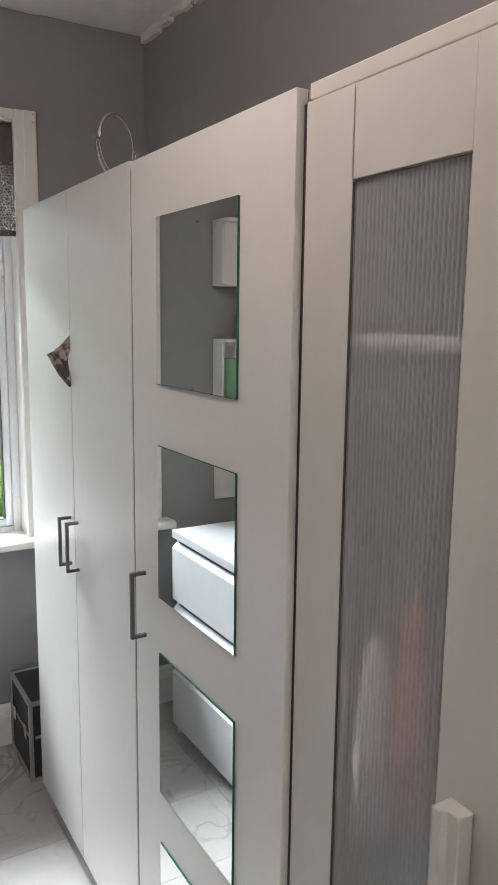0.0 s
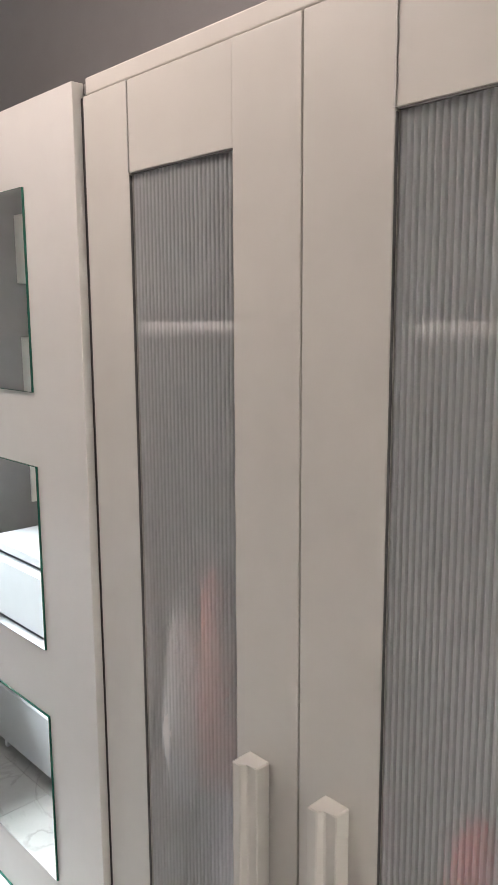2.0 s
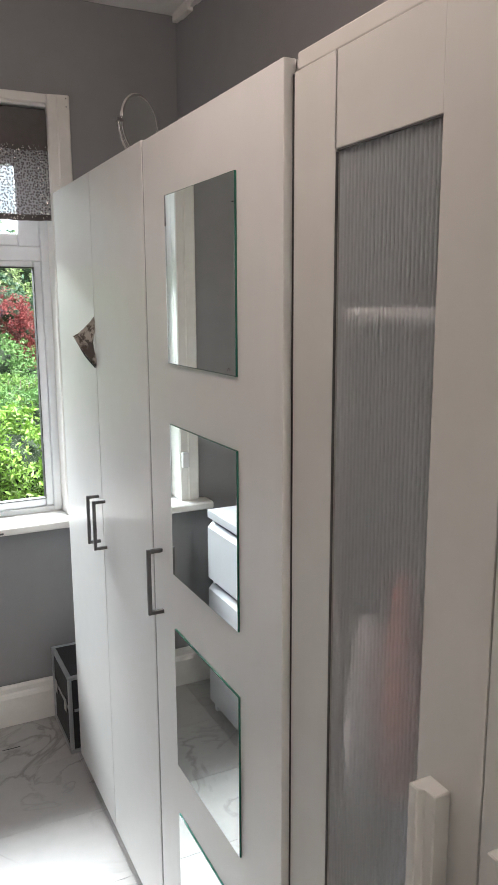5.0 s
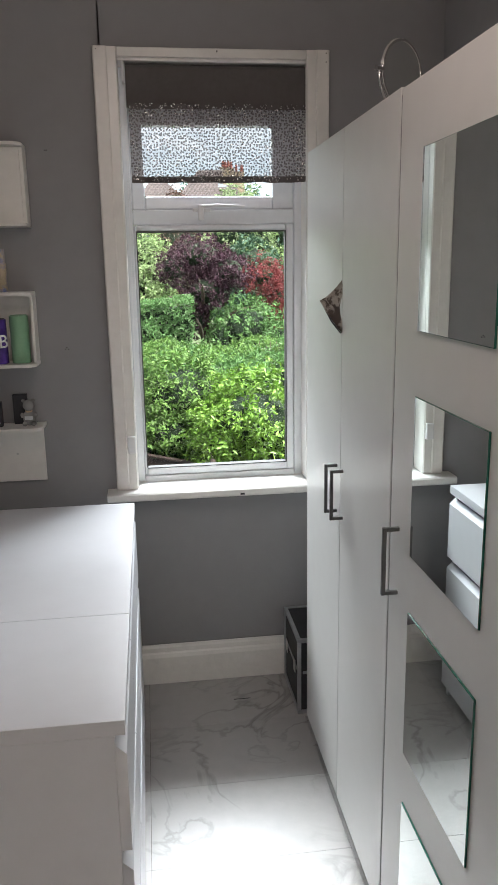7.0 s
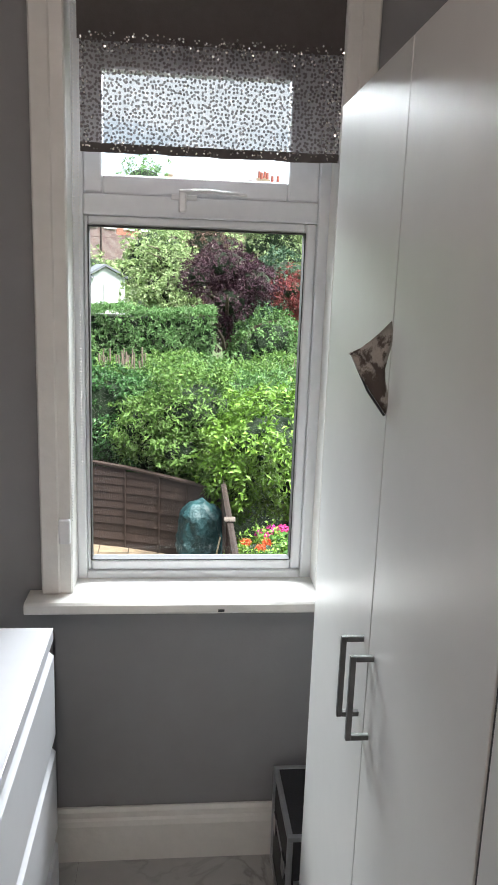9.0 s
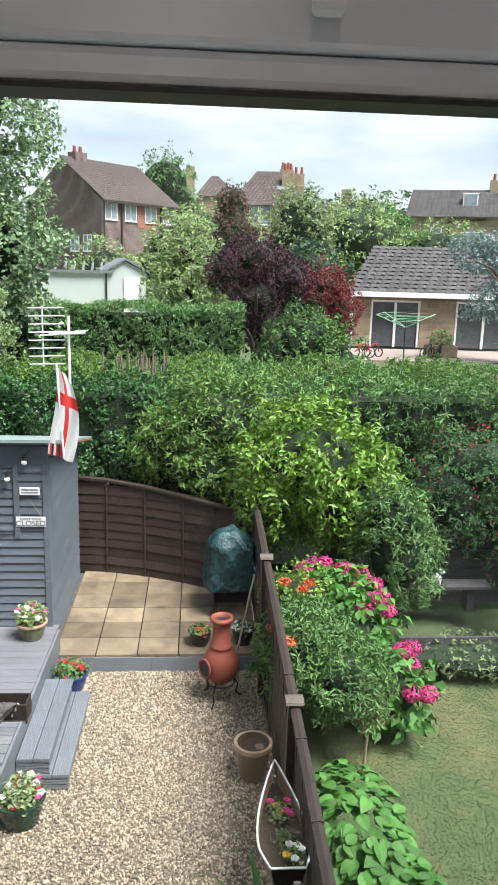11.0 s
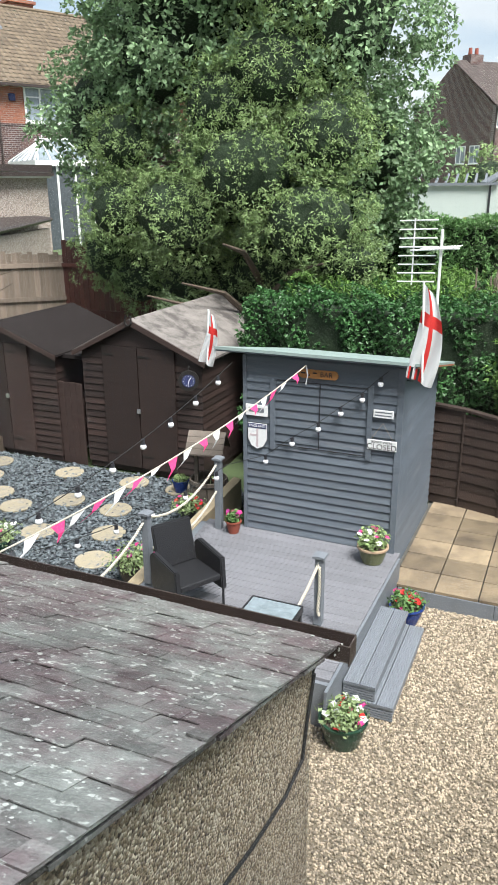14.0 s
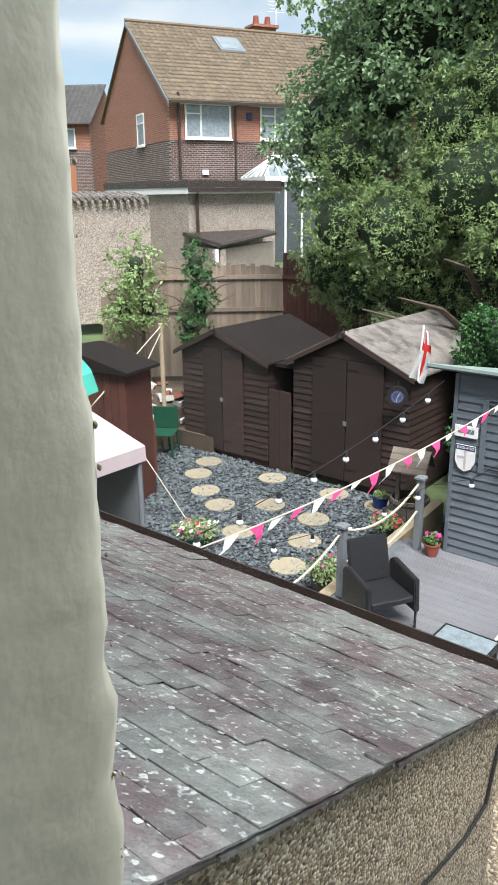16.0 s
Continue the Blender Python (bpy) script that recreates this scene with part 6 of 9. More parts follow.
# ---- stepping stones ----
for k, (x, y) in enumerate(((-8.65, 8.92), (-8.39, 8.39), (-7.79, 7.91), (-7.24, 7.63), (-6.43, 7.08), (-7.32, 8.97), (-6.67, 8.08), (-5.88, 8.05), (-5.56, 7.39), (-5.32, 6.71), (-6.17, 9.0), (-5.40, 9.02))):
    s = thing("stepping_stone", "round buff stepping stone in blue slate chippings", "stepping stone", (x, y, G - 0.005), group="stepping stones")
    rs = random.Random(k)
    bm = lathe(bmesh.new(), [(0, 0), (0.212, 0), (0.222, 0.012), (0.222, 0.030), (0.212, 0.038), (0, 0.040)], 30)
    for v_ in bm.verts:
        f = 1 + 0.02 * noise.noise(Vector((v_.co.x * 6, v_.co.y * 6, k)))
        v_.co.x *= f
        v_.co.y *= f
    part("stone", bm, M["stone"], s)

# ---- pots and planting ----


def plant(parent, r, h, z, n, size, leafkey, flowers, seed, spread=1.0):
    foliage("plant_leaves", [(0, 0, z + h * 0.45, r * spread, r * spread, h * 0.6)], n, size, LEAF[leafkey], parent, seed, shell=0.8, core=0, aspect=0.5)
    rng_ = random.Random(seed)
    for key_, cnt in flowers:
        bm = bmesh.new()
        for _ in range(cnt):
            a, q = rng_.uniform(0, 6.28), math.sqrt(rng_.random()) * r * spread * 0.95
            c_ = Vector((q * math.cos(a), q * math.sin(a), z + h * (0.75 + 0.35 * rng_.random()) - 0.3 * q))
            s_ = 0.032 * (0.8 + 0.4 * rng_.random())
            ax = Vector((rng_.uniform(-0.5, 0.5), rng_.uniform(-0.9, 0.1), 1)).normalized()
            t1 = ax.orthogonal().normalized()
            t2 = ax.cross(t1)
            cen = bm.verts.new(c_ - ax * s_ * 0.4)
            ring_ = [bm.verts.new(c_ + (t1 * math.cos(k * 0.628) + t2 * math.sin(k * 0.628)) * s_ * (1 if k % 2 else 0.72)) for k in range(10)]
            for k in range(10):
                bm.faces.new((cen, ring_[k], ring_[(k + 1) % 10]))
        part("flowers", bm, LEAF[key_], parent, key_.replace("flower", " flower") + " heads")


def pot(x, y, z, r, h, mname, label, leafkey="azalea", flowers=(("hotpink", 8),), seed=1, rim=None, ph=0.14, n=500, belly=1.0, size=0.045, group="potted flowers", spread=1.05):
    p = thing("flower_pot", label, "flower pot", (x, y, z), group=group)
    part("pot", lathe(bmesh.new(), [(0, 0), (r * 0.68, 0), (r * 0.72, 0.01), (r * 0.93 * belly, h * 0.55), (r, h * 0.9), (r * 1.08, h * 0.92), (r * 1.08, h), (r * 0.95, h), (r * 0.93, h * 0.86), (0, h * 0.84)], 30), M[mname], p, smooth=False)
    if rim:
        part("rim", lathe(bmesh.new(), [(r * 1.085, h * 0.88), (r * 1.12, h * 0.9), (r * 1.12, h * 1.01), (r * 0.95, h * 1.01), (r * 0.95, h * 0.95)], 30), M[rim], p, "paler rim")
    part("compost", lathe(bmesh.new(), [(0, h * 0.845), (r * 0.93, h * 0.85), (r * 0.92, h * 0.87), (0, h * 0.88)], 20), M["soil"], p)
    if flowers is not None:
        plant(p, r, ph, h * 0.85, n, size, leafkey, flowers, seed, spread)
    return p


pot(-2.07, 7.17, DK, 0.15, 0.19, "potolive", "olive glazed pot with tan rim and small pink and white flowers", "mid", (("hotpink", 5), ("whiteflower", 7)), 3, "potrim", 0.22, 900, size=0.04, spread=1.1)
pot(-1.62, 6.88, G, 0.17, 0.20, "potblue", "cobalt blue glazed pot with red and pink flowers", "azalea", (("redflower", 9), ("hotpink", 7)), 4, None, 0.16, 700)
pot(-1.70, 4.93, G, 0.185, 0.24, "potgreen", "dark green glazed pot with white, red and pink petunias", "pale", (("whiteflower", 7), ("redflower", 4), ("hotpink", 3)), 5, None, 0.16, 700)
pot(-0.27, 7.48, PAT, 0.125, 0.17, "potblack", "black plastic pot with coral flowers on the patio", "azalea", (("redflower", 10), ("orangeflower", 6)), 6, None, 0.07, 400)
pot(0.22, 7.50, PAT, 0.125, 0.17, "potblack", "black plastic pot with white flowers on the patio", "azalea", (("whiteflower", 18),), 7, None, 0.10, 400)
pot(-3.72, 7.24, DK, 0.085, 0.15, "terracotta", "small terracotta pot with pink petunias on the deck", "azalea", (("magenta", 8), ("hotpink", 6)), 8, "terracotta", 0.14, 350)
pot(-6.60, 6.48, G, 0.21, 0.17, "potgreen", "green bowl with white and pink petunias by the gutter", "pale", (("whiteflower", 22), ("hotpink", 9), ("redflower", 2)), 9, None, 0.20, 900, spread=1.45)
pot(-5.35, 8.95, G + 0.02, 0.115, 0.19, "potblue", "dark blue glazed pot with a small green plant", "mid", (), 10, None, 0.10, 250)
pot(-4.78, 8.10, G, 0.11, 0.20, "potblack", "dark pot spilling with red and pink flowers beside the well", "pale", (("hotpink", 4), ("redflower", 8)), 11, None, 0.20, 700, spread=1.9)
pot(-4.55, 6.42, G, 0.19, 0.30, "potblack", "large dark pot with trailing pink petunias", "pale", (("magenta", 12), ("hotpink", 6)), 12, None, 0.20, 800, spread=1.6)
pot(-3.98, 5.45, G + 0.2, 0.10, 0.12, "terracotta", "low pot with yellowed leaves behind the chair", "pale", (("redflower", 2),), 13, None, 0.12, 250)
p = pot(0.19, 5.44, G, 0.150, 0.34, "potbrown", "empty brown glazed pot with dark water in it", flowers=None, rim="potrim")
part("broken_shard", obox(0.02, 0.09, -0.05, 0.03, 0.295, 0.30), M["potbrown"], p)

# chiminea
c = thing("chiminea", "red terracotta chiminea on a black iron stand", "chiminea", (-0.06, 6.68, G))
cm = lathe(bmesh.new(), [(0.0, 0.20), (0.09, 0.21), (0.165, 0.28), (0.195, 0.38), (0.182, 0.47), (0.135, 0.555), (0.108, 0.59), (0.116, 0.60), (0.116, 0.618), (0.100, 0.63), (0.090, 0.76), (0.092, 0.86), (0.114, 0.88), (0.120, 0.905), (0.110, 0.925), (0.085, 0.925), (0.08, 0.86), (0.075, 0.64), (0.0, 0.62)], 40)
part("clay_body", cm, M["terracotta"], c, smooth=True)
mth = bmesh.new()
mc = Vector((-0.168, -0.112, 0.405))
md = Vector((-0.82, -0.55, 0.08)).normalized()
t1 = md.orthogonal().normalized()
t2 = md.cross(t1)
tube(mth, [mc + (t1 * math.cos(a) + t2 * math.sin(a)) * 0.094 for a in np.linspace(0, 2 * math.pi, 29)], 0.013, 8)
part("mouth_rim", mth, M["terracotta"], c, smooth=True)
mo = bmesh.new()
vs = [mo.verts.new(mc + md * 0.004 + (t1 * math.cos(a) + t2 * math.sin(a)) * 0.082) for a in np.linspace(0, 2 * math.pi, 28, endpoint=False)]
cc = mo.verts.new(mc + md * 0.001)
for k in range(28):
    mo.faces.new((vs[k], vs[(k + 1) % 28], cc))
# Black disc laid across the mouth opening.
part("fire_mouth", mo, M["ink"], c, "black disc filling the mouth")
ir = bmesh.new()
for a in (0.3, 2.4, 4.3):
    tube(ir, [(0.11 * math.cos(a), 0.11 * math.sin(a), 0.26), (0.19 * math.cos(a), 0.19 * math.sin(a), 0.14), (0.17 * math.cos(a), 0.17 * math.sin(a), 0.05), (0.23 * math.cos(a), 0.23 * math.sin(a), 0.0)], 0.009, 8)
tube(ir, [(0.14 * math.cos(a), 0.14 * math.sin(a), 0.20) for a in np.linspace(0, 2 * math.pi, 25)], 0.008, 6)
part("iron_stand", ir, M["iron"], c, "bent iron stand")
# Black disc set inside the top of the neck.
part("smoke_hole", lathe(bmesh.new(), [(0, 0.875), (0.083, 0.875), (0.083, 0.88), (0, 0.88)], 20), M["ink"], c)

# covered barbecue
b = thing("covered_barbecue", "barbecue under a crumpled dark teal plastic cover", "barbecue", (0.10, 8.35, PAT - 0.0))
cv = bmesh.new()
bmesh.ops.create_icosphere(cv, subdivisions=5, radius=1)
for v_ in cv.verts:
    d = v_.co.copy()
    hgt = 0.24 + 0.86 * (d.z + 1) / 2
    ang = math.atan2(d.y, d.x)
    prof_r = min(1.0, max((1 - d.z) / 0.45, 0)) ** 0.5 * (1.0 - 0.10 * max(d.z, 0))
    if d.z < -0.75:
        prof_r *= max(1 + d.z, 0) / 0.25
    box_r = 1 / max(abs(math.cos(ang)) ** 3 + abs(math.sin(ang)) ** 3, 0.01) ** (1 / 3)
    fold = 0.030 * math.sin(ang * 7 + 1.2 * math.sin(d.z * 2)) * (0.6 - 0.6 * d.z) + 0.05 * noise.noise(Vector((d.x * 2.6, d.y * 2.6, d.z * 1.0))) + 0.05 * abs(noise.noise(Vector((d.x * 8, d.y * 8, d.z * 3)))) + 0.018 * noise.noise(d * 16)
    v_.co = Vector((math.cos(ang) * (0.29 * box_r + fold) * prof_r, math.sin(ang) * (0.26 * box_r + fold) * prof_r, hgt + 0.05 * noise.noise(d * 3) - 0.07 * max(d.z, 0) * max(d.x, 0)))
part("plastic_cover", cv, M["tarp"], b, "crumpled teal plastic cover", smooth=True)
lg = bmesh.new()
for x in (-0.2, 0.2):
    for y in (-0.14, 0.14):
        tube(lg, [(x, y, 0.0), (x, y, 0.5)], 0.015, 8)
part("leg_frame", lg, M["iron"], b)
part("wheel", tube(bmesh.new(), [(-0.235, -0.14, 0.07), (-0.215, -0.14, 0.07)], 0.07, 20), M["iron"], b)
part("lower_shelf", obox(-0.19, 0.19, -0.13, 0.13, 0.15, 0.17), M["iron"], b)

# boat planter hung on the fence
bt = thing("boat_planter", "white-edged rowing boat planter with pink and white pansies", "planter", (0.255, 3.92, G + 0.58))
hull_o, hull_i, floor_ = bmesh.new(), bmesh.new(), bmesh.new()


def halfw(f):
    return 0.175 * math.sin(math.pi * min(f * 0.60 + 0.0, 1)) ** 0.75 if f > 0 else 0.0


secs = []
for k in range(17):
    f = k / 16
    w = max(0.17 * (math.sin(math.pi * (0.03 + f * 0.66))) ** 0.9, 0.004) * (1 if f < 0.8 else 1 - (f - 0.8) * 1.2)
    y = 0.46 - 0.88 * f
    zt = 0.20 + 0.10 * (1 - f) ** 3 + 0.02 * f ** 3
    secs.append((y, w, zt))
ho = []
for y, w, zt in secs:
    ho.append([hull_o.verts.new(p) for p in ((-w, y, zt), (-w * 0.8, y, zt * 0.45), (0, y, 0.02), (w * 0.8, y, zt * 0.45), (w, y, zt))])
for a, b_ in zip(ho, ho[1:]):
    for i in range(4):
        hull_o.faces.new((a[i], a[i + 1], b_[i + 1], b_[i]))
hull_o.faces.new(ho[-1])
bmesh.ops.solidify(hull_o, geom=hull_o.faces[:], thickness=0.010)
part("hull", hull_o, M["potrim"], bt, "tan planked hull")
gw = bmesh.new()
tube(gw, [(-w, y, zt + 0.004) for y, w, zt in secs] + [(w, y, zt + 0.004) for y, w, zt in secs[::-1]], 0.008, 6)
tube(gw, [(-secs[0][1], secs[0][0], secs[0][2]), (0, secs[0][0] + 0.02, secs[0][2] + 0.03), (secs[0][1], secs[0][0], secs[0][2])], 0.008, 6)
part("gunwale", gw, M["trim"], bt, "white painted gunwale")
so = bmesh.new()
sp = [[so.verts.new((sx * w * 0.9, y, 0.15)) for sx in (-1, 1)] for y, w, zt in secs]
for a, b_ in zip(sp, sp[1:]):
    so.faces.new((a[0], a[1], b_[1], b_[0]))
part("compost", so, M["soil"], bt)
foliage("plant_leaves", [(0.0, 0.12, 0.18, 0.09, 0.12, 0.05), (0.0, -0.10, 0.17, 0.08, 0.06, 0.04), (0.05, -0.26, 0.18, 0.08, 0.09, 0.05)], 700, 0.035, LEAF["pale"], bt, 21, shell=0.8, core=0)
for key_, sp_ in (("hotpink", ((-0.06, 0.19), (0.06, 0.2), (0.05, 0.1), (0.07, 0.06))), ("whiteflower", ((0.03, -0.21), (0.08, -0.22), (0.05, -0.33), (0.10, -0.25))), ("yellowflower", ((-0.02, 0.15), (0.0, 0.09), (0.0, -0.3)))):
    bm = bmesh.new()
    for (x, y) in sp_:
        for q in range(5):
            a = q * 1.2566
            bmesh.ops.create_icosphere(bm, subdivisions=1, radius=0.016, matrix=Matrix.Translation((x + 0.015 * math.cos(a), y + 0.015 * math.sin(a), 0.215)) @ Matrix.Diagonal((1, 1, 0.5, 1)))
    part("flowers", bm, LEAF[key_], bt, "bunch of pansies")
part("bracket", obox(0.02, 0.12, -0.2, 0.2, -0.02, 0.02), M["iron"], bt)
part("bracket_leg", obox(0.07, 0.10, -0.02, 0.02, -0.575, -0.021), M["iron"], bt)
part("hanging_ribbon", obox(0.03, 0.07, -0.47, -0.455, 0.02, 0.16), M["canvas"], bt, "pale ribbon hanging from the stern")
sl = thing("strappy_plant", "strap-leaved green plant growing at the fence foot", "plant", (0.17, 3.75, G))
bm = bmesh.new()
for a, l_, tilt_ in ((2.4, 0.52, 0.5), (1.8, 0.58, 0.75), (3.1, 0.42, 0.35), (1.3, 0.40, 0.9), (2.9, 0.5, 0.7)):
    prev = None
    for q in range(7):
        f = q / 6
        c_ = Vector((math.cos(a) * l_ * f * math.cos(tilt_), math.sin(a) * l_ * f * math.cos(tilt_), l_ * f * math.sin(tilt_) + 0.1 * f - 0.12 * f * f))
        s_ = Vector((-math.sin(a), math.cos(a), 0)) * 0.024 * (1 - (2 * f - 0.8) ** 2 * 0.55 if f < 1 else 0.02)
        cur = (bm.verts.new(c_ - s_), bm.verts.new(c_ + Vector((0, 0, -0.006))), bm.verts.new(c_ + s_))
        if prev:
            for i in range(2):
                bm.faces.new((prev[i], prev[i + 1], cur[i + 1], cur[i]))
        prev = cur
part("strap_leaves", bm, LEAF["hosta"], sl)

# ---- posts, rope, chair, table, well ----


def deck_post(x, y, h, label):
    p_ = thing("deck_post", label, "post", (x, y, DK), group="deck posts")
    part("post", obox(-0.037, 0.037, -0.037, 0.037, -0.0005, h - 0.028, bev=0.003), M["deckstep"], p_)
    part("cap", prism(bmesh.new(), [(-0.058, h - 0.0275), (0.058, h - 0.0275), (0.055, h - 0.008), (0, h), (-0.055, h - 0.008)], "y", -0.058, 0.058), M["kerbgrey"], p_, "flat paler cap")
    part("rope_ring", tube(bmesh.new(), [(0.0, -0.042 - 0.022 * (1 + math.sin(a)) * 0.6, h - 0.085 + 0.026 * math.cos(a)) for a in np.linspace(0, 6.283, 15)], 0.005, 6), M["alu"], p_)
    return p_


deck_post(-2.215, 5.82, 0.705, "short square grey deck post with a flat cap and a rope")
deck_post(-3.92, 7.28, 0.88, "square grey deck post beside the bar with ropes tied to it")
deck_post(-4.02, 5.86, 0.78, "square grey deck post behind the chair")


def rope(pts, label):
    r_ = thing("rope", label, "rope", pts[0], group="deck ropes")
    o = Vector(pts[0])
    bm = bmesh.new()
    for ph in (0, 2.09, 4.19):
        q = []
        n_ = (len(pts) - 1) * 14
        for k in range(n_ + 1):
            s_ = k / n_ * (len(pts) - 1)
            i = min(int(s_), len(pts) - 2)
            c_ = Vector(pts[i]).lerp(Vector(pts[i + 1]), s_ - i)
            q.append(c_ - o + Vector((0.008 * math.cos(k * 0.9 + ph), 0.008 * math.sin(k * 0.9 + ph) * 0.6, 0.008 * math.sin(k * 0.9 + ph))))
        tube(bm, q, 0.0085, 5)
    part("strands", bm, M["rope"], r_, "twisted pale strands", smooth=True)


def sagged(a, b_, sag, n=8):
    return [tuple(Vector(a).lerp(Vector(b_), k / n) - Vector((0, 0, sag * 4 * (k / n) * (1 - k / n)))) for k in range(n + 1)]


Z0 = DK
rope(sagged((-3.92, 7.22, Z0 + 0.80), (-4.02, 5.90, Z0 + 0.70), 0.16), "pale twisted rope slung between the deck posts")
rope(sagged((-3.92, 7.22, Z0 + 0.48), (-4.02, 5.90, Z0 + 0.36), 0.16), "pale twisted rope slung low between the deck posts")
rope(sagged((-4.02, 5.80, Z0 + 0.68), (-4.10, 4.7, Z0 + 0.42), 0.10), "pale twisted rope slung from a deck post")
rope(sagged((-2.215, 5.765, Z0 + 0.62), (-2.34, 5.0, Z0 + 0.22), 0.06), "pale twisted rope hanging from the short post")
rope([(-2.20, 5.765, Z0 + 0.60), (-2.195, 5.765, Z0 + 0.4), (-2.205, 5.76, Z0 + 0.16), (-2.195, 5.765, Z0 + 0.12)], "knotted rope end hanging down the short post")

ch = thing("rattan_armchair", "black woven rattan garden armchair on the deck", "armchair", (-3.46, 5.66, DK), 60)
ch.scale = (0.87, 0.87, 0.84)
part("seat", obox(-0.25, 0.25, -0.26, 0.24, 0.34, 0.41, bev=0.015), M["rattan"], ch)
bm = prism(bmesh.new(), [(0.20, 0.412), (0.27, 0.412), (0.37, 0.90), (0.32, 0.90)], "x", -0.24, 0.24)
bmesh.ops.bevel(bm, geom=bm.edges[:], offset=0.012, segments=2, affect="EDGES")
part("backrest", bm, M["rattan"], ch)
for sx in (-1, 1):
    bm = prism(bmesh.new(), [(-0.28, 0.22), (0.26, 0.22), (0.28, 0.60), (0.20, 0.66), (-0.25, 0.60)], "x", sx * 0.285 - 0.032, sx * 0.285 + 0.032)
    bmesh.ops.bevel(bm, geom=bm.edges[:], offset=0.012, segments=2, affect="EDGES")
    part("arm", bm, M["rattan"], ch)
    for y in (-0.25, 0.24):
        part("leg", tube(bmesh.new(), [(sx * 0.285, y, 0.0), (sx * 0.285, y, 0.219)], 0.014, 8), M["rattan"], ch)
tb = thing("side_table", "low black table with a grey glass top on the deck", "table", (-2.45, 5.18, DK), 0)
part("tabletop", obox(-0.22, 0.22, -0.20, 0.20, 0.405, 0.413, bev=0.002), M["tabletop"], tb, "grey glass table top")
fb = bmesh.new()
for a in ((-0.235, 0.235, -0.215, -0.201), (-0.235, 0.235, 0.201, 0.215), (-0.235, -0.221, -0.2, 0.2), (0.221, 0.235, -0.2, 0.2)):
    box(fb, *a, 0.36, 0.418, 0.002)
part("table_frame", fb, M["rattan"], tb)
for sx in (-0.21, 0.21):
    for sy in (-0.19, 0.19):
        part("leg", obox(sx - 0.015, sx + 0.015, sy - 0.015, sy + 0.015, 0, 0.359), M["rattan"], tb)

wl = thing("wishing_well", "weathered wooden wishing well planter with a small tiled roof", "wishing well", (-4.78, 8.72, G), 10)
for k in range(16):
    a = 2 * math.pi * k / 16
    bm = obox(-0.045, 0.045, -0.012, 0.012, 0.0, 0.42, bev=0.003)
    bm.transform(Matrix.Translation((0.25 * math.cos(a), 0.25 * math.sin(a), 0)) @ Matrix.Rotation(a + math.pi / 2, 4, "Z"))
    part("stave", bm, M["well"], wl)
for z in (0.06, 0.36):
    part("hoop", tube(bmesh.new(), [(0.267 * math.cos(a), 0.267 * math.sin(a), z) for a in np.linspace(0, 6.283, 33)], 0.008, 6), M["iron"], wl)
for x in (-0.17, 0.17):
    part("roof_post", obox(x - 0.025, x + 0.025, -0.025, 0.025, 0.1, 0.92), M["well"], wl)
for s_ in (-1, 1):
    for k in range(4):
        f0, f1 = k / 4, (k + 1) / 4 + 0.04
        bm = prism(bmesh.new(), [(s_ * 0.22 * f0, 1.08 - 0.26 * f0), (s_ * 0.22 * f1, 1.08 - 0.26 * f1), (s_ * 0.22 * f1, 1.10 - 0.26 * f1), (s_ * 0.22 * f0, 1.092 - 0.26 * f0)], "x", -0.26, 0.26)
        part("roof_board", bm, M["well"], wl)
part("windlass", tube(bmesh.new(), [(-0.22, 0, 0.75), (0.22, 0, 0.75)], 0.02, 8), M["well"], wl)
pot(-4.60, 8.60, DK - 0.03, 0.06, 0.06, "terracotta", "tiny pot by the well", "mid", (("whiteflower", 3),), 14, None, 0.05, 60)
slp = structure("sleeper_edge", prism(bmesh.new(), [(-4.46, 8.85), (-4.33, 8.82), (-4.06, 5.1), (-4.20, 5.1)], "z", G, DK - 0.02), M["sleeper"], "pale timber sleeper edging the deck", "edging")
ke = structure("kerb_slate", obox(-6.2, -4.2, 6.02, 6.22, G - 0.01, G + 0.03, bev=0.01), M["sleeper"], "pale flat stones edging the slate", "edging")

# ---- bunting and festoon lights ----


def catenary(a, b_, sag, n=40):
    a, b_ = Vector(a), Vector(b_)
    return [a.lerp(b_, k / n) - Vector((0, 0, sag * 4 * (k / n) * (1 - k / n))) for k in range(n + 1)]


A_, B_ = (-2.91, 7.33, -0.36), (-3.31, 3.02, -0.58)
bu = thing("bunting", "string of pink and white pennant bunting across the garden", "bunting", A_)
line = [p_ - Vector(A_) for p_ in catenary(A_, B_, 0.10)]
part("string", tube(bmesh.new(), line, 0.006, 5), M["rope"], bu)
rr = random.Random(8)
for k in range(2, 38, 2):
    p0, p1 = line[k], line[k + 1]
    d = (p1 - p0)
    bm = bmesh.new()
    tip = p0 + d.normalized() * rr.uniform(0.12, 0.34) + Vector((rr.uniform(-0.02, 0.08), 0, -rr.uniform(0.05, 0.13)))
    m1 = (p0 + tip) / 2 + Vector((0.02, 0.01, 0))
    m2 = (p1 + tip) / 2 + Vector((0.02, 0.01, 0))
    v_ = [bm.verts.new(q) for q in (p0, p1 + d * 0.25, m2, tip, m1)]
    bm.faces.new((v_[0], v_[1], v_[2], v_[4]))
    bm.faces.new((v_[4], v_[2], v_[3]))
    part("pennant", bm, M["pink"] if (k // 2) % 2 else M["whitecloth"], bu, "pink pennant" if (k // 2) % 2 else "white pennant")
bu2 = part("hanging_ribbon", tube(bmesh.new(), [(0, 0, 0), (0.02, 0, -0.1), (0.0, 0, -0.2)], 0.008, 5), M["whitecloth"], bu)


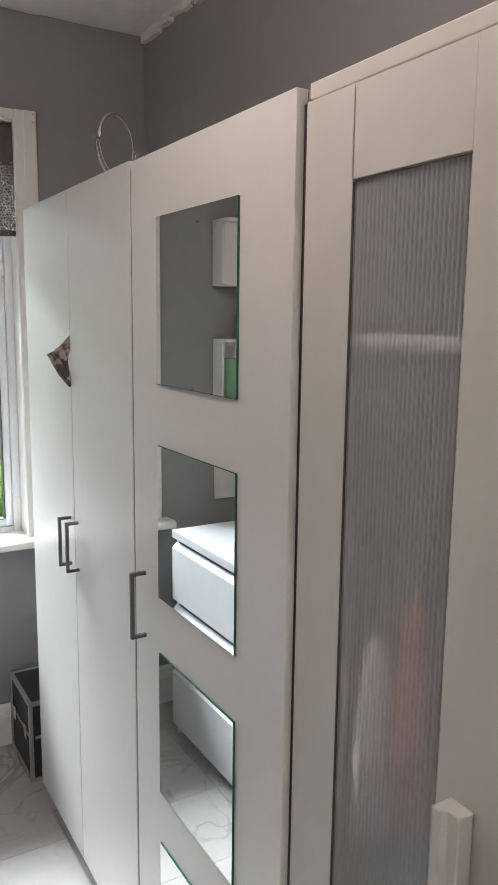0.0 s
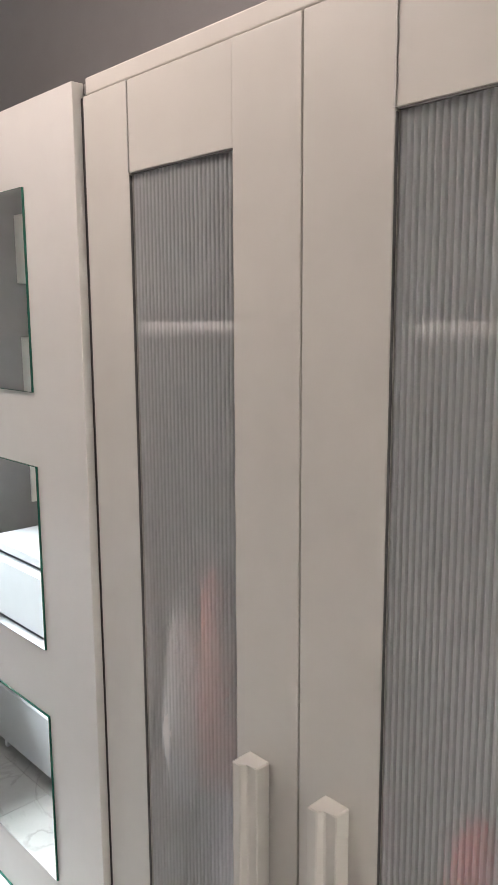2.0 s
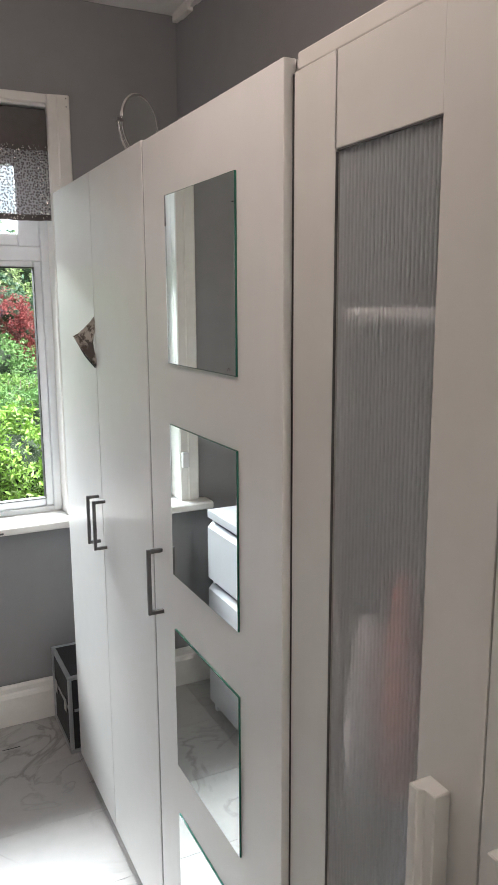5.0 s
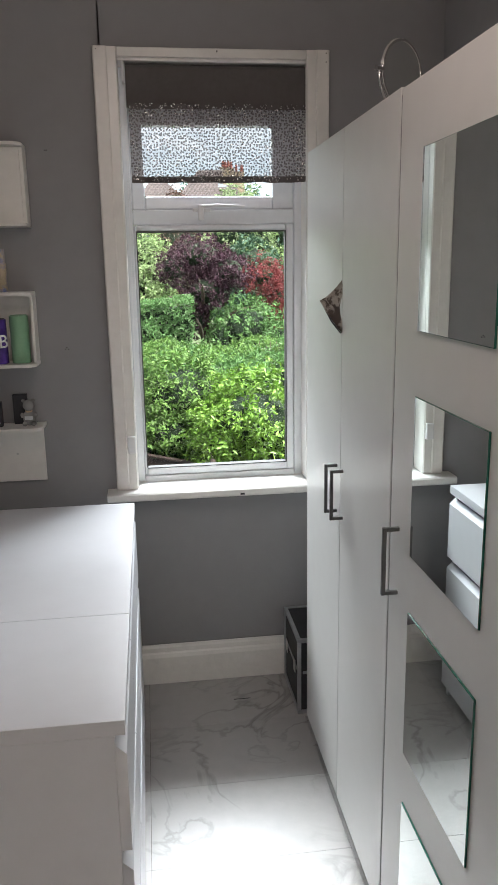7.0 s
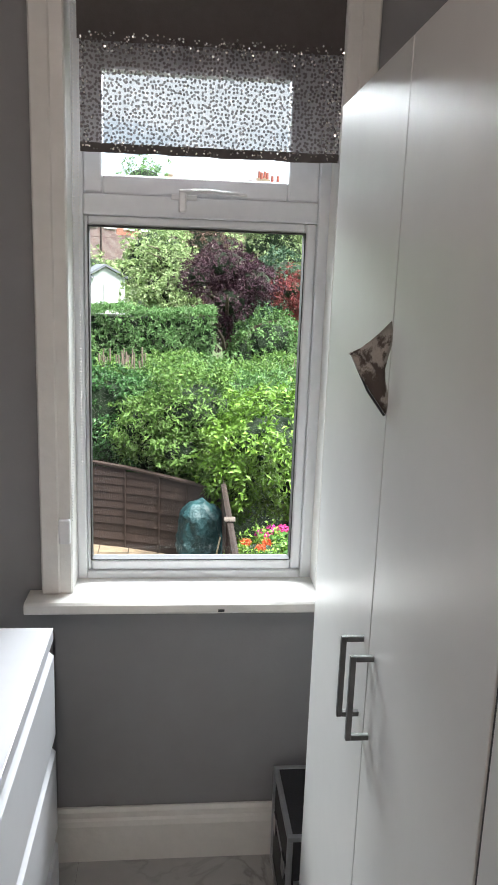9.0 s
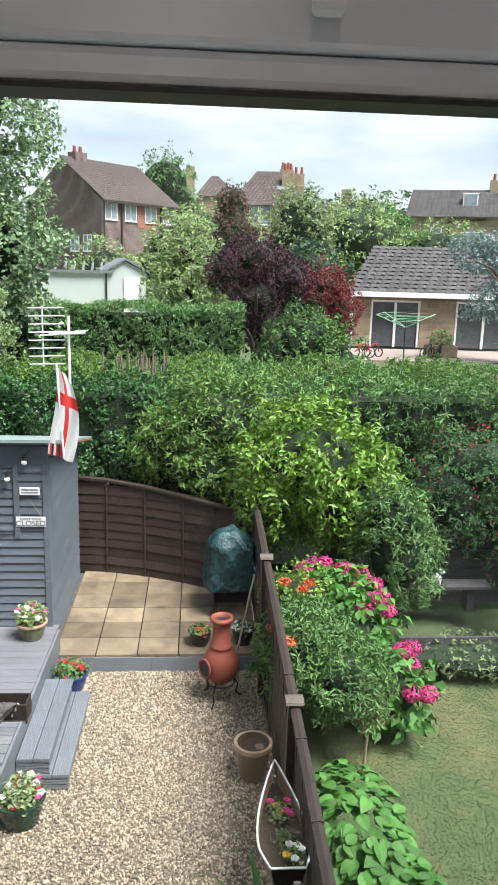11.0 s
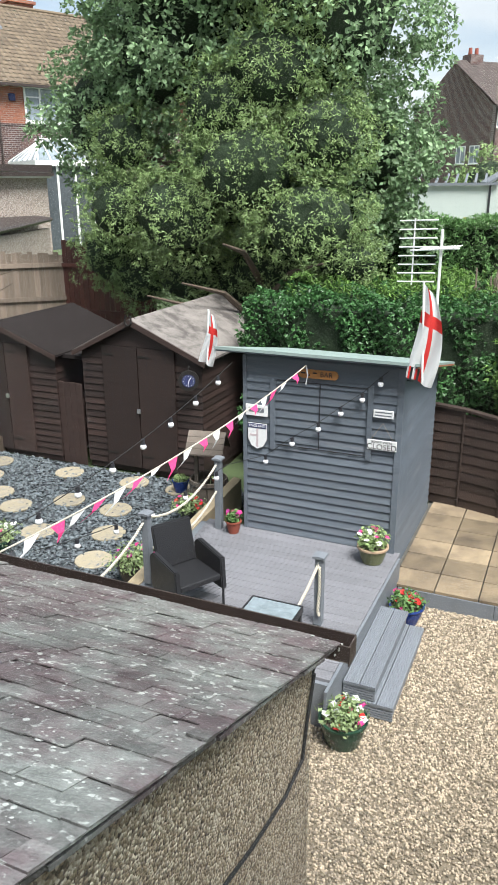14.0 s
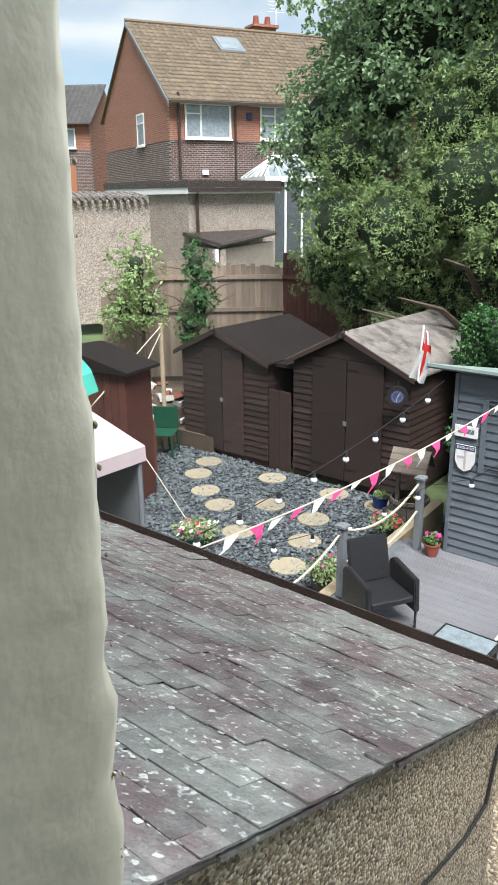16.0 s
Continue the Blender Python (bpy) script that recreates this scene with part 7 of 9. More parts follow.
def festoon(pts, label, bulbs):
    f = thing("festoon_lights", label, "string lights", pts[0], group="festoon light strings")
    o = Vector(pts[0])
    part("wire", tube(bmesh.new(), [Vector(p_) - o for p_ in pts], 0.004, 5), M["cable"], f, "thin black wire")
    for b__ in bulbs:
        c_ = Vector(b__) - o
        part("lamp_holder", lathe(bmesh.new(), [(0, 0.0), (0.017, 0.0), (0.019, -0.04), (0.022, -0.048), (0, -0.05)], 12, c_.x, c_.y, c_.z), M["ink"], f, "black lamp holder")
        bm = bmesh.new()
        bmesh.ops.create_icosphere(bm, subdivisions=3, radius=0.030, matrix=Matrix.Translation(c_ + Vector((0, 0, -0.074))))
        part("globe", bm, M["bulb"], f, "unlit opal globe", smooth=True)


B1 = [(-2.13, 7.38, -0.42), (-2.31, 7.37, -0.60), (-2.53, 7.36, -0.77), (-2.77, 7.36, -0.97), (-3.06, 7.35, -1.17), (-3.36, 7.33, -1.41), (-3.80, 7.24, -1.56)]
festoon([(-2.06, 7.40, -0.36)] + B1, "black festoon wire with unlit opal globes across the bar front", B1[:-1])
E2 = (-3.75, 7.32, -0.40)
L2 = catenary(E2, (-3.6, 3.02, -0.60), 0.14, 20)
L2 = catenary(E2, (-4.0, 3.3, -0.95), 0.12, 26)
festoon(L2, "black festoon wire with unlit opal globes over the slate", [L2[k] for k in range(2, 26, 3)])
L3 = catenary((-3.80, 7.24, -1.56), (-4.7, 5.0, -1.75), 0.12, 16)
festoon(L3, "black festoon wire with opal globes along the deck rope", [L3[k] for k in (1, 4, 7, 10, 13)])


# ---- houses beyond ----


def houseframe(name, label, origin, ang, category="house"):
    return thing(name, label, category, origin, ang)


def win_far(parent, x, y, z0, w, h, splits=(0.5,), along_="x", transom=True, mname="trim"):
    """A window set in a wall that runs along local x (outside is -y) or along y (outside is -x)."""
    def bx_(a0, a1, d0, d1, c0, c1):
        return obox(a0, a1, d0, d1, c0, c1) if along_ == "x" else obox(d0, d1, a0, a1, c0, c1)
    wn = part("window", bx_(x, x + w, y - 0.02, y + 0.02, z0, z0 + h), M["farglass"], parent, "window with dark panes")
    f = bmesh.new()
    t = 0.07
    segs = [(x - 0.01, x + t, z0, z0 + h), (x + w - t, x + w + 0.01, z0, z0 + h), (x + t, x + w - t, z0, z0 + t), (x + t, x + w - t, z0 + h - t, z0 + h)]
    for s_ in splits:
        segs.append((x + w * s_ - t / 2, x + w * s_ + t / 2, z0 + t, z0 + h - t))
    if transom:
        segs.append((x + t, x + w * (splits[0] if splits else 1) - t / 2, z0 + h * 0.68, z0 + h * 0.68 + 0.05))
    for a in segs:
        v = (a[0], a[1], y - 0.05, y - 0.021, a[2], a[3])
        if along_ == "x":
            box(f, *v)
        else:
            box(f, v[2], v[3], v[0], v[1], v[4], v[5])
    part("window_frame", f, M[mname], wn, "white window frame")
    part("window_sill", bx_(x - 0.05, x + w + 0.05, y - 0.11, y - 0.0505, z0 - 0.06, z0), M["trim"], wn, "white sill")
    return wn


def tiled_slope(parent, x0, x1, y0, z0, y1, z1, rows_, tw, mname, clip0=None, clip1=None, name="roof", label="tiled roof slope"):
    """Rows of overlapping tiles on a slope that rises from (y0, z0) to (y1, z1); clip gives the ends of a hipped roof."""
    vs, fs = [], []
    L_ = math.hypot(y1 - y0, z1 - z0)
    for r in range(rows_):
        f0, f1 = r / rows_, (r + 1.12) / rows_
        a = x0 + (clip0 or 0) * f0
        b_ = x1 - (clip1 or 0) * f0
        n_ = max(int((b_ - a) / tw), 1)
        for k in range(n_):
            xa = a + (b_ - a) * k / n_ + 0.006
            xb = a + (b_ - a) * (k + 1) / n_ - 0.006
            ya, yb, za, zb = y0 + (y1 - y0) * f0, y0 + (y1 - y0) * f1, z0 + (z1 - z0) * f0, z0 + (z1 - z0) * f1
            xm, up_ = (xa + xb) / 2, 0.045
            i = len(vs)
            vs += [(xa, ya, za + 0.02), (xm, ya, za + up_ + 0.02), (xb, ya, za + 0.02), (xa, yb, zb), (xm, yb, zb + 0.02), (xb, yb, zb), (xa, ya, za - 0.02), (xb, ya, za - 0.02)]
            fs += [(i, i + 1, i + 4, i + 3), (i + 1, i + 2, i + 5, i + 4), (i + 6, i + 7, i + 2, i), (i, i + 2, i + 1, i + 1)]
    fs = [f for f in fs if len(set(f)) == 4]
    ob = new(name, raw_mesh(name, vs, fs, M[mname]))
    ob.parent = parent
    under = bmesh.new()
    q = [(x0, y0), (x1, y0), (x1 - (clip1 or 0), y1), (x0 + (clip0 or 0), y1)]
    v_ = [under.verts.new((p[0], p[1], (z0 if i < 2 else z1) - 0.03)) for i, p in enumerate(q)]
    under.faces.new(v_)
    part("roof_underlay", under, M["gutter"], parent)
    return tagged(ob, label, kind="stuff")


# red-brick house: local x along the garden front, y to its back
h3 = houseframe("house", "brick semi-detached house with buff tiled roof and a skylight", (-23.01, 22.61, -1.4), 65.1)
e3 = 5.14 + 1.4
bd = 5.02
part("upper_wall", obox(0, 12, 0.0, 0.25, bd, e3), M["brickred"], h3, "orange brick upper wall")
part("lower_wall", obox(0, 12, 0.0, 0.25, 0, bd - 0.075), M["brickdark"], h3, "dark brick lower wall")
part("brick_band", obox(-0.02, 12, -0.02, 0.25, bd - 0.074, bd - 0.001), M["brickdark"], h3, "dark soldier course")
part("gable_wall", prism(bmesh.new(), [(0.251, bd), (9.4, bd), (9.4, e3), (4.7, e3 + 3.42), (0.251, e3)], "x", 0, 0.25), M["brickred_y"], h3, "orange brick gable")
part("gable_wall", obox(0, 0.25, 0.251, 9.4, 0, bd - 0.02), M["brickdark_y"], h3, "dark brick gable foot")
tiled_slope(h3, -0.12, 12, -0.32, e3 - 0.10, 4.7, e3 + 3.46, 20, 0.26, "rooftile", label="buff interlocking roof tiles")
part("roof_back", prism(bmesh.new(), [(4.7, e3 + 3.44), (9.7, e3 - 0.1), (9.7, e3 - 0.2), (4.7, e3 + 3.34)], "x", -0.12, 12), M["rooftile"], h3)
part("ridge", tube(bmesh.new(), [(-0.12, 4.7, e3 + 3.49), (12, 4.7, e3 + 3.49)], 0.09, 8), M["rooftile"], h3, "ridge tiles")
part("verge", prism(bmesh.new(), [(-0.34, e3 - 0.15), (4.7, e3 + 3.46), (4.7, e3 + 3.32), (-0.34, e3 - 0.30)], "x", -0.17, -0.121), M["kerbgrey"], h3, "grey verge")
part("gutter", obox(-0.1, 12, -0.44, -0.33, e3 - 0.22, e3 - 0.12), M["gutter"], h3, "dark gutter")
part("soffit", obox(-0.05, 12, -0.329, -0.001, e3 - 0.20, e3 - 0.14), M["trim"], h3, "white soffit")
part("downpipe", tube(bmesh.new(), [(0.36, -0.08, 0), (0.36, -0.08, e3 + 0.2)], 0.06, 8), M["gutter"], h3, "black soil pipe")
part("downpipe", tube(bmesh.new(), [(2.78, -0.08, 0.3), (2.78, -0.08, e3 - 0.3), (2.8, -0.36, e3 - 0.2)], 0.05, 8), M["gutter"], h3, "dark downpipe")
win_far(h3, 0.63, 0.0, e3 - 1.45, 1.97, 1.30, (0.34,))
win_far(h3, 3.92, 0.0, e3 - 1.45, 1.97, 1.30, (0.34,))
win_far(h3, 7.9, 0.0, e3 - 1.45, 1.97, 1.30, (0.34,))
win_far(h3, 3.1, 0.0, e3 - 1.55, 1.0, 1.3, (), "y")
part("alarm_box", obox(3.28, 3.55, -0.09, -0.001, e3 - 0.72, e3 - 0.45, bev=0.04), M["navy"], h3, "blue and white alarm box")
part("vent", obox(1.30, 1.58, -0.06, -0.001, e3 - 2.82, e3 - 2.62), M["trim"], h3, "white wall vent")
slp_ = 3.56 / 5.02
for nm, pad, dz, mn in (("skylight_frame", 0.0, 0.10, "kerbgrey"), ("skylight_pane", 0.10, 0.12, "tabletop")):
    ya, yb = 3.0 + pad, 3.95 - pad
    za, zb = e3 - 0.10 + (ya + 0.32) * slp_ + dz, e3 - 0.10 + (yb + 0.32) * slp_ + dz
    part(nm, prism(bmesh.new(), [(ya, za), (yb, zb), (yb, zb - 0.08), (ya, za - 0.08)], "x", 3.55 + pad, 4.75 - pad), M[mn], h3, "roof window")
part("chimney", box(obox(6.1, 7.2, 4.9, 5.7, e3 + 3.0, e3 + 3.75), 6.0, 7.3, 4.8, 5.8, e3 + 3.75, e3 + 3.87), M["brickred"], h3, "brick chimney stack")
for x in (6.35, 6.95):
    part("chimney_pot", lathe(bmesh.new(), [(0.13, 0), (0.15, 0.05), (0.12, 0.4), (0.09, 0.4)], 12, x, 5.3, e3 + 3.87), M["terracotta"], h3, "red chimney pot")
am = bmesh.new()
tube(am, [(7.4, 5.3, e3 + 3.2), (7.4, 5.3, e3 + 5.2)], 0.025, 6)
for k in range(5):
    tube(am, [(7.0, 5.3, e3 + 4.5 + k * 0.14), (7.8, 5.3, e3 + 4.5 + k * 0.14)], 0.015, 5)
part("aerial", am, M["trim"], h3, "roof aerial")
# second house beyond
h4 = houseframe("house", "far brick house with a dark tiled roof and a wooden door", (-35.2, 28.6, -1.0), 35)
part("upper_wall", obox(-5.2, 0, 0, 0.3, 5.0, 6.4), M["brickred"], h4, "red brick upper wall")
part("lower_wall", obox(-5.2, 0, 0, 0.3, 0, 4.99), M["brickdark"], h4, "dark brick lower wall")
part("gable_wall", prism(bmesh.new(), [(0.3, 0), (7, 0), (7, 6.4), (3.5, 8.6), (0.3, 6.4)], "x", -0.3, 0.0), M["brickred_y"], h4)
tiled_slope(h4, -5.2, 0.2, -0.4, 6.3, 3.5, 8.7, 14, 0.3, "rooftile3", label="dark tiled roof slope")
win_far(h4, -2.1, 0, 5.1, 1.3, 1.0, (0.5,))
part("door", obox(-2.0, -0.9, -0.05, 0.0, 2.2, 4.2), M["rawwood"], h4, "varnished wooden door")

# pebble-dashed garage with a flat roof, and its lean-to
gr = houseframe("garage", "pebble-dashed flat-roofed garage with a white and brown edge", (-15.32, 15.53, -1.7), 80.5)
part("wall_front", obox(0, 3.2, 0.0, 0.2, 0, 3.25), M["pebble2"], gr)
part("wall_side", obox(0, 0.2, 0.2, 4.0, 0, 3.25), M["pebble2"], gr)
part("flat_roof", obox(-0.15, 3.3, -0.15, 4.1, 3.42, 3.60), M["gutter"], gr, "flat roof with a dark corrugated edge")
part("fascia_board", obox(-0.12, 3.27, -0.12, 0.0, 3.251, 3.415), M["trim"], gr, "white fascia")
part("fascia_board", obox(-0.12, -0.001, 0.001, 4.0, 3.251, 3.415), M["trim"], gr, "white fascia")
part("downpipe", tube(bmesh.new(), [(0.25, -0.08, 1.6), (0.25, -0.08, 3.3)], 0.05, 8), M["gutter"], gr)
part("gutter", obox(-0.1, 3.25, -0.25, -0.155, 3.30, 3.40), M["gutter"], gr)
g2 = houseframe("garage", "low pebble-dashed garage with a corrugated roof", (-16.7, 12.3, -1.7), 57.6)
part("wall_front", obox(-2.2, 2.3, 0, 0.2, 0, 3.12), M["pebble2"], g2)
cr_ = bmesh.new()
for k in range(26):
    x = -2.3 + k * 0.18
    tube(cr_, [(x, -0.2, 3.16), (x, 2.2, 3.30)], 0.06, 6)
part("corrugated_roof", cr_, M["feltgrey"], g2, "pale corrugated sheet roof")
LC, LR, LL = Vector((-13.14, 14.31, 0.33)), Vector((-14.32, 18.10, 0.46)), Vector((-15.40, 15.42, 0.50))
lt = houseframe("lean_to", "low pebble-dashed lean-to with a brown corrugated roof", (LC.x, LC.y, -1.9), 0)
for a_, b__ in ((LC, LR), (LC, LL)):
    d_ = b__ - a_
    bm = obox(0.05, d_.xy.length - 0.05, 0.05, 0.2, 0, 2.12) if b__ == LR else obox(0.05, d_.xy.length - 0.05, -0.2, -0.05, 0, 2.12)
    bm.transform(Matrix.Rotation(math.atan2(d_.y, d_.x), 4, "Z"))
    part("wall", bm, M["pebble2"], lt)
cr_ = bmesh.new()
o_ = Vector((LC.x, LC.y, -1.9))
for k in range(24):
    a_ = LC.lerp(LL, k / 23)
    b__ = a_ + (LR - LC) * (1 - 0.25 * k / 23)
    tube(cr_, [a_ - o_, b__ - o_], 0.06, 6)
part("corrugated_roof", cr_, M["gutter"], lt, "brown corrugated sheet roof")
part("downpipe", tube(bmesh.new(), [(0.0, -0.08, 1.2), (0.0, -0.08, 2.15)], 0.05, 8), M["trim"], lt, "white downpipe")

# conservatory
cn = houseframe("conservatory", "white conservatory with a glazed hipped roof and finials", (-18.6, 23.15, -1.22), 57)
part("walls", obox(0, 3.4, 0, 3.0, 0, 3.3), M["darkglass"], cn, "dark glazing")
wf = bmesh.new()
for k in range(6):
    box(wf, k * 0.66, k * 0.66 + 0.08, -0.04, -0.001, 0, 3.3)
box(wf, -0.1, 3.5, -0.12, -0.041, 3.2, 3.4)
box(wf, -0.12, -0.001, -0.1, 3.0, 3.2, 3.4)
for k in range(5):
    box(wf, -0.05, -0.001, k * 0.7, k * 0.7 + 0.08, 0, 3.199)
part("frame", wf, M["trim"], cn, "white glazing bars")
rb = bmesh.new()
for k in range(8):
    x = k * 0.47
    tube(rb, [(x, -0.1, 3.4), (1.0 + (x - 1.0) * 0.45 if x < 1.0 else x * 0.75 + 0.3, 1.6, 4.15)], 0.035, 5)
for k in range(6):
    tube(rb, [(-0.1, k * 0.6, 3.4), (0.75, 1.6, 4.15)], 0.035, 5)
tube(rb, [(0.7, 1.6, 4.17), (3.2, 1.6, 4.17)], 0.05, 6)
for k in range(7):
    tube(rb, [(0.8 + k * 0.3, 1.6, 4.2), (0.8 + k * 0.3, 1.6, 4.36)], 0.025, 5)
part("roof_bars", rb, M["trim"], cn, "white roof bars and cresting")
bm = bmesh.new()
a_, b__, c__, d__, e__ = [bm.verts.new(p) for p in ((-0.1, -0.1, 3.38), (3.5, -0.1, 3.38), (3.2, 1.6, 4.12), (0.7, 1.6, 4.12), (-0.1, 3.2, 3.38))]
bm.faces.new((a_, b__, c__, d__))
bm.faces.new((a_, d__, e__))
part("roof_glazing", bm, M["tabletop"], cn, "pale roof glazing")

# long brick house up the hill
h1 = houseframe("house", "long dark brick house with brown tiled roof and white windows", (-7.82, 61.94, 0.4), 47.5)
e1 = 6.62 - 0.4
part("upper_wall", obox(0, 8.1, 0, 0.3, 3.9, e1), M["brickdark"], h1)
part("brick_bay", obox(3.6, 6.4, -0.02, -0.001, 4.2, e1 - 0.05), M["brickred"], h1, "orange brick panel")
part("lower_wall", obox(0, 8.1, 0, 0.3, 0, 3.89), M["brickdark"], h1)
part("gable_wall", prism(bmesh.new(), [(0.3, 0), (10, 0), (10, e1), (5.0, e1 + 3.4), (0.3, e1)], "x", 0, 0.3), M["brickdark_y"], h1)
tiled_slope(h1, -0.3, 8.3, -0.4, e1 - 0.1, 5.0, e1 + 3.5, 20, 0.35, "rooftile2", label="brown tiled roof slope")
for x in (0.12, 2.2, 4.45, 6.5):
    win_far(h1, x, 0.0, e1 - 1.55, 1.28, 1.32, (0.5,), transom=False)
for y in (1.4, 3.0):
    win_far(h1, y, 0.0, 2.2, 1.1, 1.3, (0.5,), "y", transom=False)
for x in (0.02, 1.85, 6.2):
    part("downpipe", tube(bmesh.new(), [(x, -0.1, 0), (x, -0.1, e1)], 0.07, 6), M["gutter"], h1)
part("gutter", obox(-0.3, 8.3, -0.5, -0.36, e1 - 0.3, e1 - 0.15), M["gutter"], h1)
part("chimney", obox(1.0, 2.2, 4.5, 5.5, e1 + 2.6, e1 + 3.9), M["brickdark"], h1)
for x in (1.3, 1.9):
    part("chimney_pot", lathe(bmesh.new(), [(0.16, 0), (0.13, 0.5), (0.1, 0.5)], 10, x, 5.0, e1 + 3.9), M["terracotta"], h1)

# sandstone house with hipped roof
h2 = houseframe("house", "tall sandstone house with a red-brown hipped roof and chimneys", (3.2, 80.0, 1.0), -8)
e2 = 8.0 - 1.0
part("walls", obox(0, 6.6, 0, 9, 0, e2), M["stonewall"], h2)
tiled_slope(h2, -0.4, 7.0, -0.4, e2 - 0.1, 4.5, e2 + 3.7, 18, 0.4, "rooftile2", 2.4, 1.9, label="red-brown tiled hipped slope")
bm = bmesh.new()
v_ = [bm.verts.new(p) for p in ((-0.4, -0.4, e2 - 0.1), (-0.4, 9.4, e2 - 0.1), (2.0, 4.5, e2 + 3.7))]
bm.faces.new(v_)
part("roof_hip", bm, M["rooftile2"], h2)
win_far(h2, 1.6, 0.0, 5.0, 2.2, 2.2, (0.5,), transom=False)
part("skylight_pane", prism(bmesh.new(), [(1.9, e2 + 1.75), (2.7, e2 + 2.3), (2.7, e2 + 2.2), (1.9, e2 + 1.6)], "x", 4.2, 5.1), M["tabletop"], h2)
for x, y, h in ((5.3, 2.6, 3.6), (6.4, 4.4, 3.5), (4.9, 6.4, 4.2)):
    part("chimney", obox(x - 0.6, x + 0.6, y - 0.4, y + 0.4, e2 - 0.5, e2 + h), M["stonewall"], h2)
    for dx in (-0.3, 0.3):
        part("chimney_pot", lathe(bmesh.new(), [(0.17, 0), (0.13, 0.7), (0.1, 0.7)], 10, x + dx, y, e2 + h), M["terracotta"], h2)
hx = houseframe("house", "small far house with a pyramid roof", (-0.4, 84.0, 1.0), 5)
part("walls", obox(0, 4, 0, 6, 0, 8.0), M["stonewall"], hx)
tiled_slope(hx, -0.3, 4.3, -0.3, 8.0, 3, 10.4, 12, 0.4, "rooftile2", 2.0, 2.0)
part("chimney", obox(-1.2, -0.3, 2, 3, 6.0, 11.2), M["stonewall"], hx)
hy = houseframe("house", "far sandstone house with a grey roof and a chimney", (12.0, 90.0, 0.0), -20)
part("walls", obox(0, 9, 0, 8, 0, 7.6), M["stonewall"], hy)
tiled_slope(hy, -0.3, 9.3, -0.3, 7.6, 4, 9.6, 10, 0.5, "rooftile3", 2.0, 2.0)
part("chimney", obox(3.4, 4.6, 3.5, 4.5, 8.6, 11.0), M["stonewall"], hy)

# stone terrace on the right
h5 = houseframe("house", "sandstone terrace house with a grey slate roof and a dormer light", (15.25, 57.5, -0.75), -17)
e5 = 5.45 + 1.0
part("walls", obox(0, 11, 0, 8, 0, e5), M["stonewall"], h5)
tiled_slope(h5, -0.2, 11.2, -0.3, e5, 4.0, e5 + 2.3, 16, 0.4, "rooftile3", 0.3, 0)
for x, z, w, h in ((1.7, 4.6, 0.8, 1.1), (3.9, 3.9, 1.5, 1.5), (6.9, 3.9, 1.8, 1.8)):
    win_far(h5, x, 0, z, w, h, (0.5,), transom=False)
part("chimney", obox(5.9, 6.9, 3.6, 4.4, e5 + 1.6, e5 + 3.0), M["stonewall"], h5)
for x in (6.2, 6.6):
    part("chimney_pot", lathe(bmesh.new(), [(0.13, 0), (0.1, 0.5), (0.08, 0.5)], 10, x, 4.0, e5 + 3.0), M["terracotta"], h5)
part("dormer_window", box(obox(3.9, 5.0, 1.4, 2.4, e5 + 0.9, e5 + 1.8), 3.85, 5.05, 1.36, 1.39, e5 + 1.75, e5 + 1.85), M["trim"], h5)
part("dormer_pane", obox(4.0, 4.9, 1.37, 1.395, e5 + 0.98, e5 + 1.7), M["farglass"], h5)
part("downpipe", tube(bmesh.new(), [(3.0, -0.1, 0), (3.0, -0.1, e5 - 0.3), (5.6, -0.1, e5 - 0.15)], 0.07, 6), M["gutter"], h5)

# bungalow
bg = houseframe("bungalow", "stone bungalow with a grey tiled roof and sliding patio doors", (4.6, 24.0, -0.80), -4)
part("wall_front", box(obox(0, 0.62, 0, 0.25, 0, 1.75), 2.22, 3.35, 0, 0.25, 0, 1.75), M["stonewall"], bg, "coursed stone wall")
part("wall_above", obox(0, 9.0, 0.0, 0.25, 1.5, 1.76), M["stonewall"], bg)
part("wall_side", obox(0, 0.25, 0.25, 6, 0, 1.76), M["stonewall"], bg)
part("wall_end", obox(5.2, 9.0, 0, 0.25, 0, 1.499), M["stonewall"], bg)
tiled_slope(bg, -0.15, 9.2, -0.35, 1.72, 3.0, 3.25, 12, 0.3, "rooftile3", 1.25, 0, label="grey interlocking tiles")
part("fascia_board", obox(-0.15, 9.2, -0.42, -0.36, 1.60, 1.76), M["trim"], bg, "white fascia and gutter")
part("downpipe", tube(bmesh.new(), [(-0.02, -0.06, 0), (-0.02, -0.06, 1.6)], 0.05, 8), M["trim"], bg)
for x0, x1 in ((0.62, 2.2), (3.36, 5.18)):
    pd = part("patio_door", obox(x0, x1, 0.06, 0.09, 0.02, 1.5), M["darkglass"], bg, "dark sliding glass doors")
    fr = bmesh.new()
    for a in ((x0, x0 + 0.06, 0, 1.5), (x1 - 0.06, x1, 0, 1.5), ((x0 + x1) / 2 - 0.04, (x0 + x1) / 2 + 0.04, 0, 1.5), (x0 + 0.06, x1 - 0.06, 1.43, 1.499)):
        box(fr, a[0], a[1], 0.0, 0.059, a[2] + 0.001, a[3] - 0.001)
    part("door_frame", fr, M["trim"], pd, "white door frame")
structure("far_patio", obox(3.2, 12.0, 20.6, 23.9, -0.95, -0.86), M["patioflag"], "pinkish flagged patio of the bungalow", "patio")
structure("far_lawn", obox(2.0, 13.0, 13.5, 20.59, -1.2, -0.90), M["grass"], "bright lawn in front of the bungalow", "lawn")
aw = thing("rotary_airer", "green rotary clothes airer with empty lines", "clothes airer", (5.35, 20.2, -0.90))
